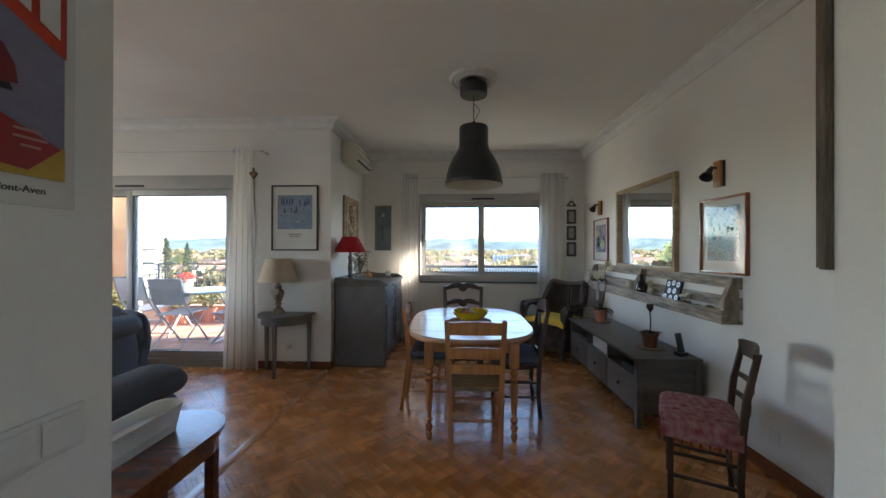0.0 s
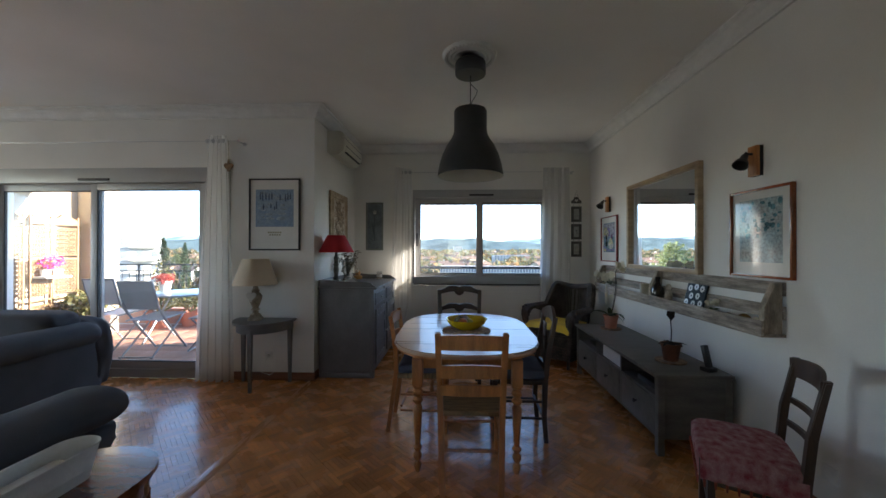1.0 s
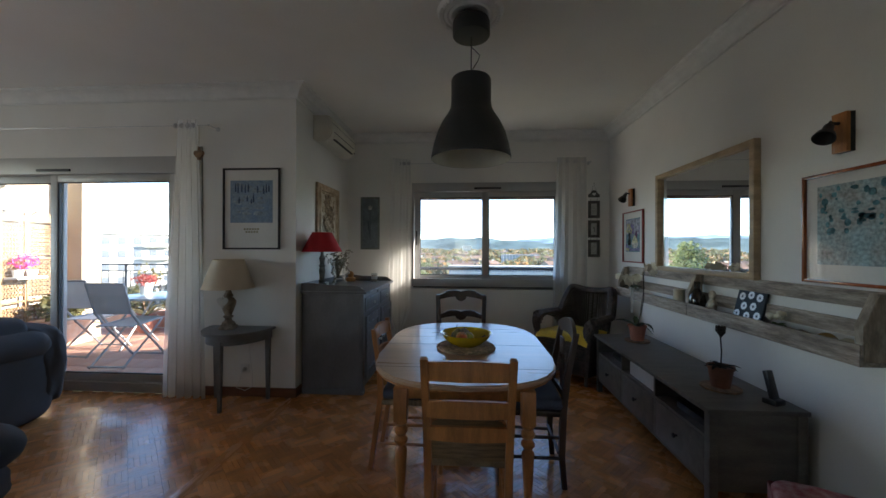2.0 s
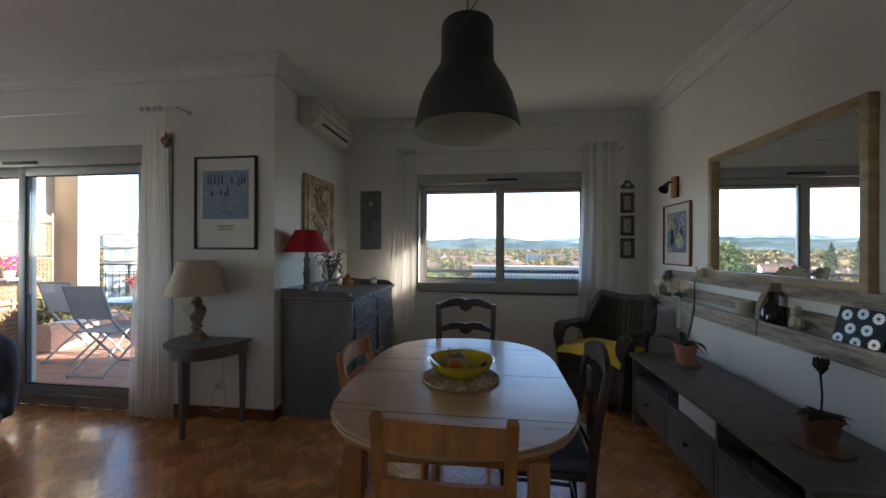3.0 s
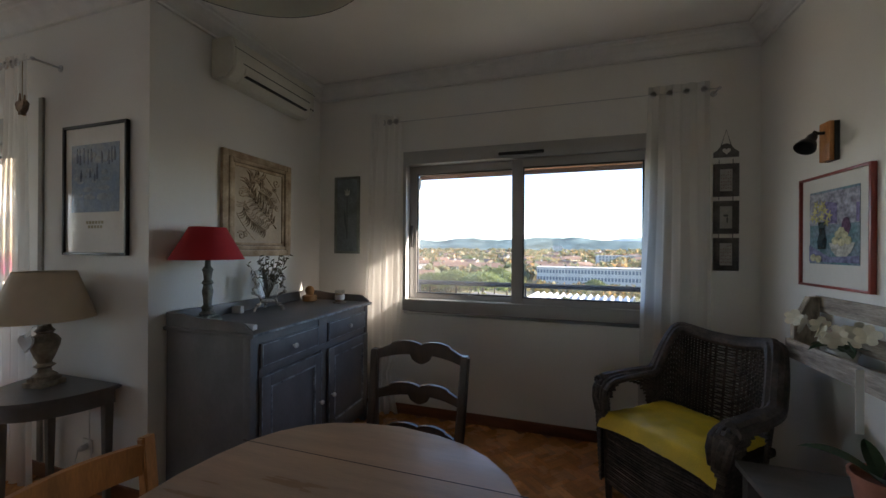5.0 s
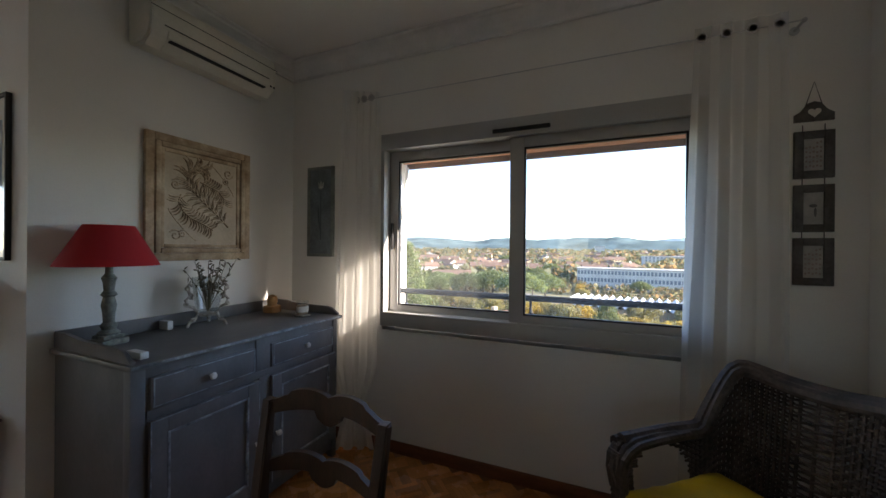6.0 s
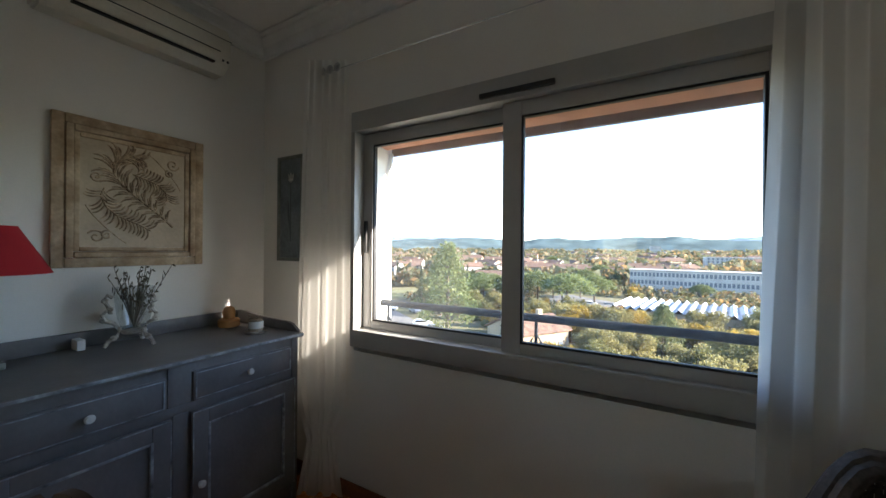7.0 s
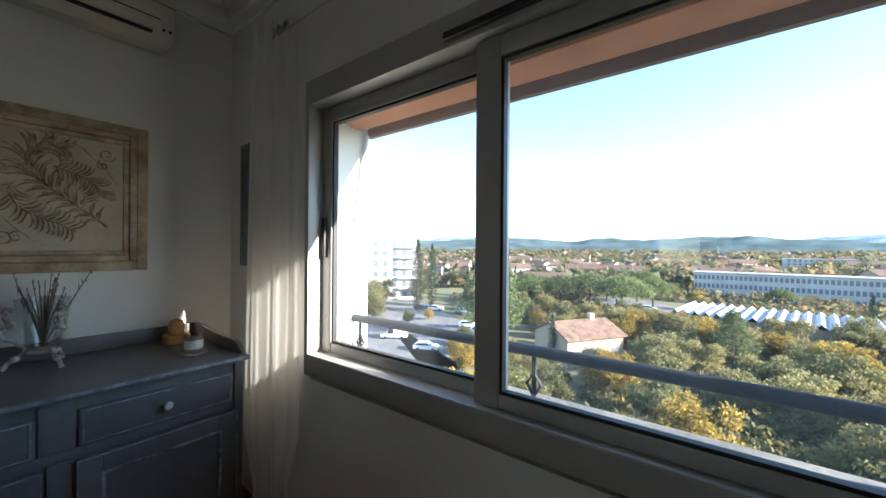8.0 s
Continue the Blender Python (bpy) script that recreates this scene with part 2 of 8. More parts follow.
wall("wall_east", (XR, XR + 0.2, YS_R, YB + 0.25, -0.05, ZC))
wall("wall_north_bay", (XP - 0.2, WIN[0], YB, YB + 0.35, -0.05, ZC), (WIN[1], XR, YB, YB + 0.35, -0.05, ZC), (WIN[0], WIN[1], YB, YB + 0.35, -0.05, WIN[2] - 0.032), (WIN[0], WIN[1], YB, YB + 0.35, WIN[3], ZC))
wall("wall_bay_side", (XP - 0.2, XP, YF + 0.25, YB, -0.05, ZC))
wall("wall_north_terrace", (DOOR[1], XP, YF, YF + 0.25, -0.05, ZC), (XL, DOOR[0], YF, YF + 0.25, -0.05, ZC), (DOOR[0], DOOR[1], YF, YF + 0.25, DOOR[3], ZC))
# The opening is added, out of view, to let sky light in.
wall("wall_west", (XL - 0.2, XL, YS_L - 0.15, 1.45, -0.05, ZC), (XL - 0.2, XL, 3.15, YF + 0.25, -0.05, ZC), (XL - 0.2, XL, 1.45, 3.15, -0.05, 0.6), (XL - 0.2, XL, 1.45, 3.15, 2.35, ZC))
wall("wall_south_living", (XL, XH_L, YS_L - 0.15, YS_L, -0.05, ZC))
wall("wall_south_dining", (XH_R, XR + 0.2, YS_R - 0.15, YS_R, -0.05, ZC))
wall("wall_hall_west", (XH_L - 0.15, XH_L, -3.5, YS_L - 0.15, -0.05, ZC))
wall("wall_hall_east", (XH_R, XH_R + 0.15, -3.5, YS_R - 0.15, -0.05, ZC))
# Unseen opening, added and sized for the daylight it brings into the hall.
wall("wall_hall_south", (XH_L - 0.15, -0.35, -3.7, -3.5, -0.05, ZC), (0.49, XH_R + 0.15, -3.7, -3.5, -0.05, ZC), (-0.35, 0.49, -3.7, -3.5, -0.05, 1.0), (-0.35, 0.49, -3.7, -3.5, 2.1, ZC))
bm = B()
bm_box(bm, XL - 0.2, XR + 0.2, -3.7, YF + 0.25, ZC, ZC + 0.2)
bm_box(bm, XP - 0.2, XR + 0.2, YF + 0.25, YB + 0.25, ZC, ZC + 0.2)
single("ceiling", bm, CEIL, "white painted plaster ceiling", "ceiling", kind="structure")
bm = B()
bm_box(bm, XL, XR, -3.5, YF, -0.06, -0.004)
bm_box(bm, XP, XR, YF, YB, -0.06, -0.004)
floor = single("floor", bm, GROUT, "honey oak mosaic parquet floor laid on the diagonal, waxed", "floor", kind="structure")

# plaster cornice: a stepped profile run along the walls
CORN = [(0, -0.115), (0.018, -0.115), (0.018, -0.10), (0.03, -0.092), (0.042, -0.075), (0.048, -0.055), (0.07, -0.035), (0.095, -0.027), (0.10, -0.016), (0.122, -0.012), (0.122, 0.0), (0, 0.0)]


def cornice(name, p0, p1, inward, m0=0, m1=0):
    """Along p0 to p1; inward: the way from the wall into the room; m0, m1: mitre (+1 inner, -1 outer corner)."""
    bm = B()
    a, b, n_ = Vector((*p0, ZC)), Vector((*p1, ZC)), Vector((*inward, 0))
    d = (b - a).normalized()
    r0 = [bm.verts.new(a + n_ * u + d * (u * m0) + Vector((0, 0, v - 0.001))) for u, v in CORN]
    r1 = [bm.verts.new(b + n_ * u - d * (u * m1) + Vector((0, 0, v - 0.001))) for u, v in CORN]
    k = len(CORN)
    for i in range(k):
        bm.faces.new((r0[i], r0[(i + 1) % k], r1[(i + 1) % k], r1[i]))
    bm.faces.new(r0), bm.faces.new(list(reversed(r1)))
    single(name, bm, PLASTER, "white moulded plaster cornice", "cornice", kind="structure", smooth=25)


cornice("trim_1", (XR - 0.001, YS_R), (XR - 0.001, YB), (-1, 0), 1, 1)
cornice("trim_2", (XR, YB - 0.001), (XP, YB - 0.001), (0, -1), 1, 1)
cornice("trim_3", (XP + 0.001, YB), (XP + 0.001, YF), (1, 0), 1, -1)
cornice("trim_4", (XP, YF - 0.001), (XL, YF - 0.001), (0, -1), -1, 1)
cornice("trim_5", (XL, YS_L + 0.001), (XH_L, YS_L + 0.001), (0, 1), 1, 0)


def baseboard(name, x0, x1, y0, y1):
    bm = B()
    bm_box(bm, x0, x1, y0, y1, 0.0, 0.085, 0.004)
    single(name, bm, BASEB, "varnished reddish wood baseboard", "baseboard", kind="structure")


baseboard("baseboard_1", XR - 0.014, XR - 0.001, YS_R, YB)
baseboard("baseboard_2", XP, XR - 0.015, YB - 0.014, YB - 0.001)
baseboard("baseboard_3", XP + 0.001, XP + 0.014, YF - 0.014, YB - 0.015)
baseboard("baseboard_4", DOOR[1] + 0.01, XP, YF - 0.014, YF - 0.001)
baseboard("baseboard_5", XL, XH_L, YS_L + 0.001, YS_L + 0.014)


# ---- window and terrace door ----
def frame_rect(bm, x0, x1, z0, z1, w, y0, y1, bev=0.004, left=None, foot=None):
    lw, fw = left or w, foot or w
    bm_box(bm, x0, x0 + lw, y0, y1, z0, z1, bev)
    bm_box(bm, x1 - w, x1, y0, y1, z0, z1, bev)
    bm_box(bm, x0 + lw, x1 - w, y0, y1, z0, z0 + fw, bev)
    bm_box(bm, x0 + lw, x1 - w, y0, y1, z1 - w, z1, bev)


def sliding(name, o, head, foot, mid, stile, label, category, y, meet, sole):
    """Aluminium sliding window: casing, two sashes with panes, trickle vent, pull."""
    x0, x1, z0, z1 = o
    w = thing(name, pose(0, 0, 0), label, category, kind="structure")
    bm = B()
    bm_box(bm, x0, x1, y - 0.035, y + 0.09, z1 - head, z1, 0.005)
    bm_box(bm, x0, x1, y - 0.035, y + 0.09, z0, z0 + foot, 0.005)
    bm_box(bm, x0, x0 + 0.03, y - 0.035, y + 0.09, z0 + foot, z1 - head, 0.004)
    bm_box(bm, x1 - 0.03, x1, y - 0.035, y + 0.09, z0 + foot, z1 - head, 0.004)
    bm_box(bm, x0 + 0.03, x1 - 0.03, y - 0.042, y - 0.030, z0 + foot - 0.012, z0 + foot + 0.004, 0.003)
    part("window_frame", bm, ALU, w)
    a, b = z0 + foot + 0.002, z1 - head - 0.002
    for k, (sx0, sx1, yy) in enumerate(((x0 + 0.032, mid + stile, y + 0.042), (mid - 0.012, x1 - 0.032, y - 0.004))):
        lw = meet if k else stile
        bm = B()
        frame_rect(bm, sx0, sx1, a, b, stile, yy, yy + 0.036, 0.004, lw, sole)
        sash = part("sash", bm, ALU, w)
        bm = B()
        frame_rect(bm, sx0 + lw - 0.002, sx1 - stile + 0.002, a + sole - 0.002, b - stile + 0.002, 0.012, yy + 0.006, yy + 0.030, 0)
        part("seal", bm, RUBBER, sash, "black rubber glazing seal")
        bm = B()
        bm.faces.new([bm.verts.new(c) for c in ((sx0 + lw, yy + 0.016, a + sole), (sx1 - stile, yy + 0.016, a + sole), (sx1 - stile, yy + 0.016, b - stile), (sx0 + lw, yy + 0.016, b - stile))])
        p = part("pane", bm, GLASS, sash, "clear window pane")
        if p.data.polygons[0].normal.y > 0:
            p.data.flip_normals()
        p.visible_shadow = False
        if k == 0:
            bm = B()
            bm_box(bm, sx0 + 0.014, sx0 + 0.034, yy - 0.016, yy + 0.002, z0 + (z1 - z0) * 0.40, z0 + (z1 - z0) * 0.40 + 0.19, 0.006)
            part("pull_handle", bm, BLACK, sash, "black recessed pull handle")
    bm = B()
    bm_box(bm, mid - 0.115, mid + 0.235, y - 0.052, y - 0.034, z1 - head + 0.022, z1 - head + 0.047, 0.006)
    part("trickle_vent", bm, BLACK, w, "black trickle vent bar")
    return w


sliding("window_1", WIN, 0.112, 0.098, 0.318, 0.068, "grey aluminium sliding window with two panes and black vent", "window", YB, 0.088, 0.045)
sliding("door_1", DOOR, 0.16, 0.09, -3.985, 0.072, "grey aluminium sliding terrace door with two glass panels", "terrace door", YF + 0.03, 0.072, 0.072)


# ---- dining table ----
def turned_leg(bm, x, y, h):
    prof = [(0.016, 0), (0.024, 0.02), (0.028, 0.045), (0.016, 0.068), (0.030, 0.088), (0.032, 0.10), (0.030, 0.112), (0.016, 0.128), (0.032, 0.146), (0.034, 0.156), (0.020, 0.172), (0.024, 0.20), (0.032, 0.30), (0.036, 0.37), (0.038, 0.405), (0.022, 0.425), (0.040, 0.442), (0.042, 0.455), (0.024, 0.472), (0.041, 0.49), (0.041, 0.505), (0.026, 0.52), (0.042, 0.536), (0.042, 0.545)]
    bm_lathe(bm, [(r * (0.80 if z > 0.16 else 0.86), z) for r, z in prof], 16, (x, y, 0))
    bm_box(bm, x - 0.033, x + 0.033, y - 0.033, y + 0.033, 0.545, h, 0.004)


TX, TY, TW, TL, TH = 0.097, 3.322, 1.025, 1.478, 0.757


def oval(w, l, grow=0.0, n=14, p=3.0):
    """Half-round ends of a table with flat sides."""
    r, pts = w / 2 + grow, []
    flat = l / 2 - w * 0.46
    for s in (1, -1):
        for i in range(n + 1):
            a = math.pi * i / n
            c, d = math.cos(a), math.sin(a)
            pts.append((s * r * math.copysign(abs(c) ** 0.8, c), s * (flat + (w * 0.46 + grow) * d ** 0.9)))
    return pts


table = thing("dining_table", pose(TX, TY, 0), "oval honey pine dining table with turned legs", "dining table")
YC = [-TL / 2 - 0.1, -0.48, 0.0, 0.48, TL / 2 + 0.1]
bm = B()
bm_prism(bm, oval(TW, TL), TH - 0.028, TH, "z", 0.009)
part("tabletop", bm, TABLETOP, table, "pale waxed pine top in four boards")
for y in YC[1:-1]:
    half = TW / 2 * (1 if abs(y) < 0.31 else 0.955)
    bm = B()
    bm_box(bm, -half, half, y - 0.0015, y + 0.0015, TH - 0.001, TH + 0.0006)
    part("board_joint", bm, DARKWOOD, table, "dark joint between two boards")
bm = B()
bm_prism(bm, oval(TW, TL, -0.012), TH - 0.045, TH - 0.0285, "z", 0.005)
part("moulded_edge", bm, PINE, table)
bm = B()
for s in (1, -1):
    bm_box(bm, s * 0.30 - 0.011, s * 0.30 + 0.011, -0.55, 0.55, TH - 0.135, TH - 0.046, 0.003)
    bm_box(bm, -0.289, 0.289, s * 0.56 - 0.011, s * 0.56 + 0.011, TH - 0.135, TH - 0.046, 0.003)
part("apron", bm, PINE, table)
for sx in (1, -1):
    for y in (-0.64, 0.62):
        bm = B()
        turned_leg(bm, sx * 0.31, y, TH - 0.046)
        part("leg", bm, PINE, table, "turned pine leg")


# ---- chairs ----
def curve_pts(f, n=9):
    return [f(i / (n - 1)) for i in range(n)]


def scallop(u, a):
    """Upper and lower edge of a scalloped slat: two humps with a cusp between them, a lobe hanging below."""
    k = abs(u)
    if k < 0.70:
        top = a * (0.62 + 0.38 * math.sin(math.pi * min(1.0, k / 0.70)) ** 0.7)
    elif k < 0.74:
        top = a * 0.48
    else:
        top = a * 0.44 * (1 - (k - 0.74) / 0.26) ** 1.6
    if k < 0.17:
        bot = -a * (0.34 * math.cos(math.pi * k / 0.34))
    elif k < 0.22:
        bot = a * 0.10
    else:
        bot = a * 0.62 * math.cos(math.pi / 2 * (k - 0.22) / 0.78)
    return top, bot


def slat(bm, w, z, h, bow, t=0.016, arch=0.0, y=0.0, wave=False):
    """A back slat, bowed backwards, between two uprights; its edges arched or scalloped."""
    n = 41 if wave else 17
    rows = []
    for i in range(n):
        u = -1 + 2 * i / (n - 1)
        yy = y - bow * (1 - u * u)
        up, lo = scallop(u, arch) if wave else (arch * (1 - u * u), arch * 0.4 * (1 - u * u))
        x, top, bot = u * w / 2, z + h / 2 + up, z - h / 2 + lo
        rows.append([bm.verts.new(c) for c in ((x, yy - t / 2, bot), (x, yy + t / 2, bot), (x, yy + t / 2, top), (x, yy - t / 2, top))])
    for a, b in zip(rows, rows[1:]):
        for k in range(4):
            bm.faces.new((a[k], a[(k + 1) % 4], b[(k + 1) % 4], b[k]))
    bm.faces.new(list(reversed(rows[0]))), bm.faces.new(rows[-1])


def chair(m, wood, label, style, height=0.885, cushion=None, cushion_label=""):
    """A chair that faces +y, its back towards -y, its origin under the seat's middle."""
    c = thing("dining_chair", m, label, "chair", "chairs round the table")
    sw, sd, sh = 0.42, 0.40, 0.45
    for s in (1, -1):
        bm = B()
        if style == "pine":
            bm_prism(bm, [(-0.275, 0), (-0.210, sh), (-0.212, 0.62), (-0.250, height), (-0.222, height + 0.006), (-0.180, 0.62), (-0.176, sh), (-0.245, 0)], s * 0.165 - 0.017 if s > 0 else s * 0.165 - 0.017, s * 0.165 + 0.017, "x", 0.004)
            for v in bm.verts:
                v.co.x += s * 0.030 * (v.co.z / height)
        else:
            bm_prism(bm, [(-0.20, 0), (-0.185, 0.2), (-0.195, sh), (-0.215, 0.64), (-0.265, height - 0.03), (-0.235, height - 0.03), (-0.18, 0.64), (-0.16, sh), (-0.152, 0.2), (-0.170, 0)], s * 0.185 - 0.019, s * 0.185 + 0.019, "x", 0.006)
            if style == "wave":
                for v in bm.verts:
                    v.co.x += s * 0.034 * math.sin(max(0, v.co.z - sh) / (height - sh) * math.pi * 0.62)
        part("back_leg", bm, wood, c)
        bm = B()
        if style == "pine":
            bm_tube(bm, (s * 0.185, 0.185, 0), (s * 0.185, 0.18, sh), 0.015, 0.019, 12)
        else:
            bm_box(bm, s * 0.185 - 0.017, s * 0.185 + 0.017, 0.165, 0.199, 0, sh - 0.005, 0.004)
        part("front_leg", bm, wood, c)
        for z in (0.17, 0.29):
            bm = B()
            bm_tube(bm, (s * 0.178, -0.16, z), (s * 0.185, 0.18, z), 0.010, None, 8)
            part("side_stretcher", bm, wood, c)
    for y, z in ((-0.155, 0.20), (0.18, 0.22)):
        bm = B()
        bm_tube(bm, (-0.175, y, z), (0.175, y, z), 0.010, None, 8)
        part("stretcher", bm, wood, c)
    bm = B()
    bm_box(bm, -sw / 2 + 0.012, sw / 2 - 0.012, -0.188, 0.205, sh - 0.035, sh, 0.012)
    part("seat", bm, RUSH if style != "deco" else wood, c, "woven rush seat" if style != "deco" else "")
    if style == "pine":
        for z, h in ((height - 0.055, 0.10), (0.685, 0.085), (0.575, 0.07)):
            y = -0.188 - (z - 0.45) * 0.085
            bm = B()
            slat(bm, 0.36 + 0.03 * (z - 0.5), z, h * 0.82, 0.028, 0.017, 0.014, y - 0.006)
            part("back_slat", bm, wood, c)
    elif style == "wave":
        for z, h, a, w_ in ((height - 0.055, 0.046, 0.044, 0.425), (height - 0.235, 0.040, 0.040, 0.42), (height - 0.405, 0.036, 0.036, 0.395)):
            y = -0.19 - (z - 0.45) * 0.13
            bm = B()
            slat(bm, w_, z, h, 0.03, 0.018, a, y, True)
            part("back_slat", bm, wood, c, "scalloped ladder-back slat")
    elif style == "bent":
        bm = B()
        slat(bm, 0.385, height - 0.075, 0.085, 0.045, 0.018, 0.018, -0.232)
        part("top_rail", bm, wood, c, "broad bent top rail")
        for z in (0.675, 0.565):
            bm = B()
            slat(bm, 0.36, z, 0.026, 0.035, 0.016, 0.004, -0.19 - (z - 0.45) * 0.13)
            part("back_bar", bm, wood, c, "slim bent back bar")
    elif style == "deco":
        bm = B()
        slat(bm, 0.40, height - 0.06, 0.060, 0.02, 0.022, 0.058, -0.238)
        part("top_rail", bm, wood, c, "arched top rail with fluting")
        bm = B()
        bm_box(bm, -0.045, 0.045, -0.218, -0.206, 0.50, height - 0.09, 0.003)
        for k in (-1, 1):
            bm_tube(bm, (k * 0.02, -0.214, 0.74), (k * 0.02, -0.214, 0.66), 0.016, 0.004, 8)
        part("splat", bm, wood, c, "pierced carved back splat")
        bm = B()
        slat(bm, 0.37, 0.50, 0.04, 0.01, 0.018, 0.0, -0.196)
        part("lower_rail", bm, wood, c)
    if cushion:
        bm = B()
        bm_box(bm, -0.21, 0.21, -0.18, 0.21, sh + 0.003, sh + 0.066, 0.029)
        bmesh.ops.subdivide_edges(bm, edges=[e for e in bm.edges if e.calc_length() > 0.1], cuts=6, use_grid_fill=True)
        for v in bm.verts:
            if v.co.z > sh + 0.04:
                tuft = min((v.co.x - a) ** 2 + (v.co.y - b) ** 2 for a in (-0.08, 0.08) for b in (-0.07, 0.1))
                v.co.z += 0.026 * min(1, tuft / 0.005) - 0.022 + 0.008 * noise.noise(v.co * 14)
        part("seat_cushion", bm, cushion, c, cushion_label, smooth=60)
    return c


chair(pose(0.118, 2.715, 0, rz=0), PINE, "honey pine ladder-back chair with rush seat, tucked under the table", "pine", 0.91)
chair(pose(-0.235, 3.34, 0, rz=-90), PINE, "honey pine ladder-back chair with navy seat cushion", "pine", cushion=NAVY, cushion_label="navy cotton seat pad")
chair(pose(0.50, 3.25, 0, rz=88), DARKWOOD, "dark wooden chair with carved splat and navy cushion", "deco", 0.93, NAVY, "navy tufted seat pad")
chair(pose(0.060, 4.095, 0, rz=181), DARKWOOD, "dark wooden ladder-back chair with scalloped slats", "wave", 0.99)


# ---- pendant lamp over the table ----
pend = thing("pendant_lamp", pose(0.134, 3.246, 0.0) @ Matrix.Diagonal((0.98, 0.98, 1, 1)), "large dark grey metal pendant lamp with cream inside", "pendant lamp")
bm = B()
outer = [(0.2585, 1.9650), (0.2606, 1.9750), (0.2564, 2.0000), (0.2448, 2.0600), (0.2237, 2.1300), (0.1899, 2.2000), (0.1530, 2.2550), (0.1350, 2.2900), (0.1298, 2.3300), (0.1298, 2.4680), (0.1234, 2.4820), (0.0200, 2.4860)]
bm_lathe(bm, outer, 48)
part("shade", bm, LAMP_DARK, pend)
bpy.data.objects["shade"].data.polygons.foreach_set("use_smooth", [True] * len(bpy.data.objects["shade"].data.polygons))
me = bpy.data.objects["shade"].data
bm = B()
bm.from_mesh(me)
bmesh.ops.delete(bm, geom=[f for f in bm.faces if len(f.verts) > 4 and f.calc_center_median().z < 2.0], context="FACES")
bm.to_mesh(me)
bm.free()
bm = B()
inner = [(0.2579, 1.9660), (0.2511, 2.0000), (0.2384, 2.0600), (0.2173, 2.1300), (0.1836, 2.2000), (0.1477, 2.2550), (0.1287, 2.2920), (0.1245, 2.3300), (0.1245, 2.4610), (0.0000, 2.4660)]
bm_lathe(bm, inner, 48)
bmesh.ops.delete(bm, geom=[f for f in bm.faces if len(f.verts) > 4 and f.calc_center_median().z < 2.0], context="FACES")
part("shade_lining", bm, LAMP_IN, pend, "cream enamelled inside of the shade")
bm = B()
bm_lathe(bm, [(0.02, 2.484), (0.024, 2.504), (0.012, 2.529)], 16)
bm_sweep(bm, [(0, 0, 2.484), (0.0, 0, 2.78)], 0.004, 8)
bm_sweep(bm, [(0.004, 0, 2.49), (0.012, 0, 2.55), (0.045, 0, 2.60), (0.055, 0, 2.635), (0.03, 0.0, 2.66), (0.0, 0, 2.69), (0, 0, 2.78)], 0.003, 6)
part("cord", bm, BLACK, pend, "black cord with a loop")
bm = B()
bm_lathe(bm, [(0.06, 2.752), (0.118, 2.757), (0.122, 2.763), (0.122, 2.838), (0.115, 2.856), (0.05, 2.893)], 32)
part("ceiling_cup", bm, LAMP_DARK, pend)
bm = B()
bm_lathe(bm, [(0.06, 0.0), (0.10, -0.012), (0.12, -0.025), (0.135, -0.018), (0.15, -0.026), (0.168, -0.020), (0.178, -0.030), (0.20, -0.022), (0.212, -0.004), (0.212, 0)], 48, (0, 0, 0))
for i in range(44):
    a = 2 * math.pi * i / 44
    bmesh.ops.create_icosphere(bm, subdivisions=1, radius=0.013, matrix=pose(0.192 * math.cos(a), 0.192 * math.sin(a), -0.024))
single("ceiling_rose", bm, PLASTER, "white plaster ceiling rose with beaded rim", "ceiling rose", pose(0.126, 3.246, ZC - 0.0005), kind="structure")


# ---- painted sideboard by the bay wall ----
def panel_door(bm, y0, y1, z0, z1, x):
    bm_box(bm, x - 0.02, x, y0, y1, z0, z1, 0.003)


sx0, sx1, sy0, sy1, sh = XP + 0.02, -0.865, 4.285, 5.55, 0.985
side = thing("sideboard", pose(0, 0, 0), "blue-grey painted wooden sideboard with rubbed edges", "sideboard")
box_part("body", (sx0, sx1 - 0.012, sy0 + 0.02, sy1 - 0.02, 0.06, sh - 0.026), GREYPAINT, side)
for y, w_ in ((sy0 + 0.016, 0.055), (sy1 - 0.056, 0.040)):
    box_part("corner_post", (sx1 - 0.05, sx1 - 0.002, y, y + w_, 0.0, sh - 0.027), GREYPAINT, side, bev=0.006)
for y in (sy0 + 0.018, sy1 - 0.038):
    box_part("side_foot", (sx0 + 0.001, sx1 - 0.05, y, y + 0.02, 0.0, 0.059), GREYPAINT, side)
box_part("plinth_rail", (sx1 - 0.035, sx1 - 0.004, sy0 + 0.076, sy1 - 0.076, 0.075, 0.13), GREYPAINT, side)
box_part("middle_rail", (sx1 - 0.03, sx1 - 0.003, sy0 + 0.076, sy1 - 0.076, 0.742, 0.778), GREYPAINT, side)
box_part("middle_stile", (sx1 - 0.03, sx1 - 0.003, 4.898, 4.962, 0.131, 0.7415), GREYPAINT, side)
box_part("upper_stile", (sx1 - 0.03, sx1 - 0.003, 4.878, 4.970, 0.7785, sh - 0.03), GREYPAINT, side)
bm = B()
bm_box(bm, sx0 - 0.005, sx1 + 0.03, sy0, sy1, sh - 0.025, sh, 0.009)
part("top", bm, GREYPAINT, side)
bm = B()
bm_box(bm, sx0 - 0.005, sx0 + 0.015, sy0 + 0.02, sy1 - 0.02, sh + 0.0005, sh + 0.075, 0.004)
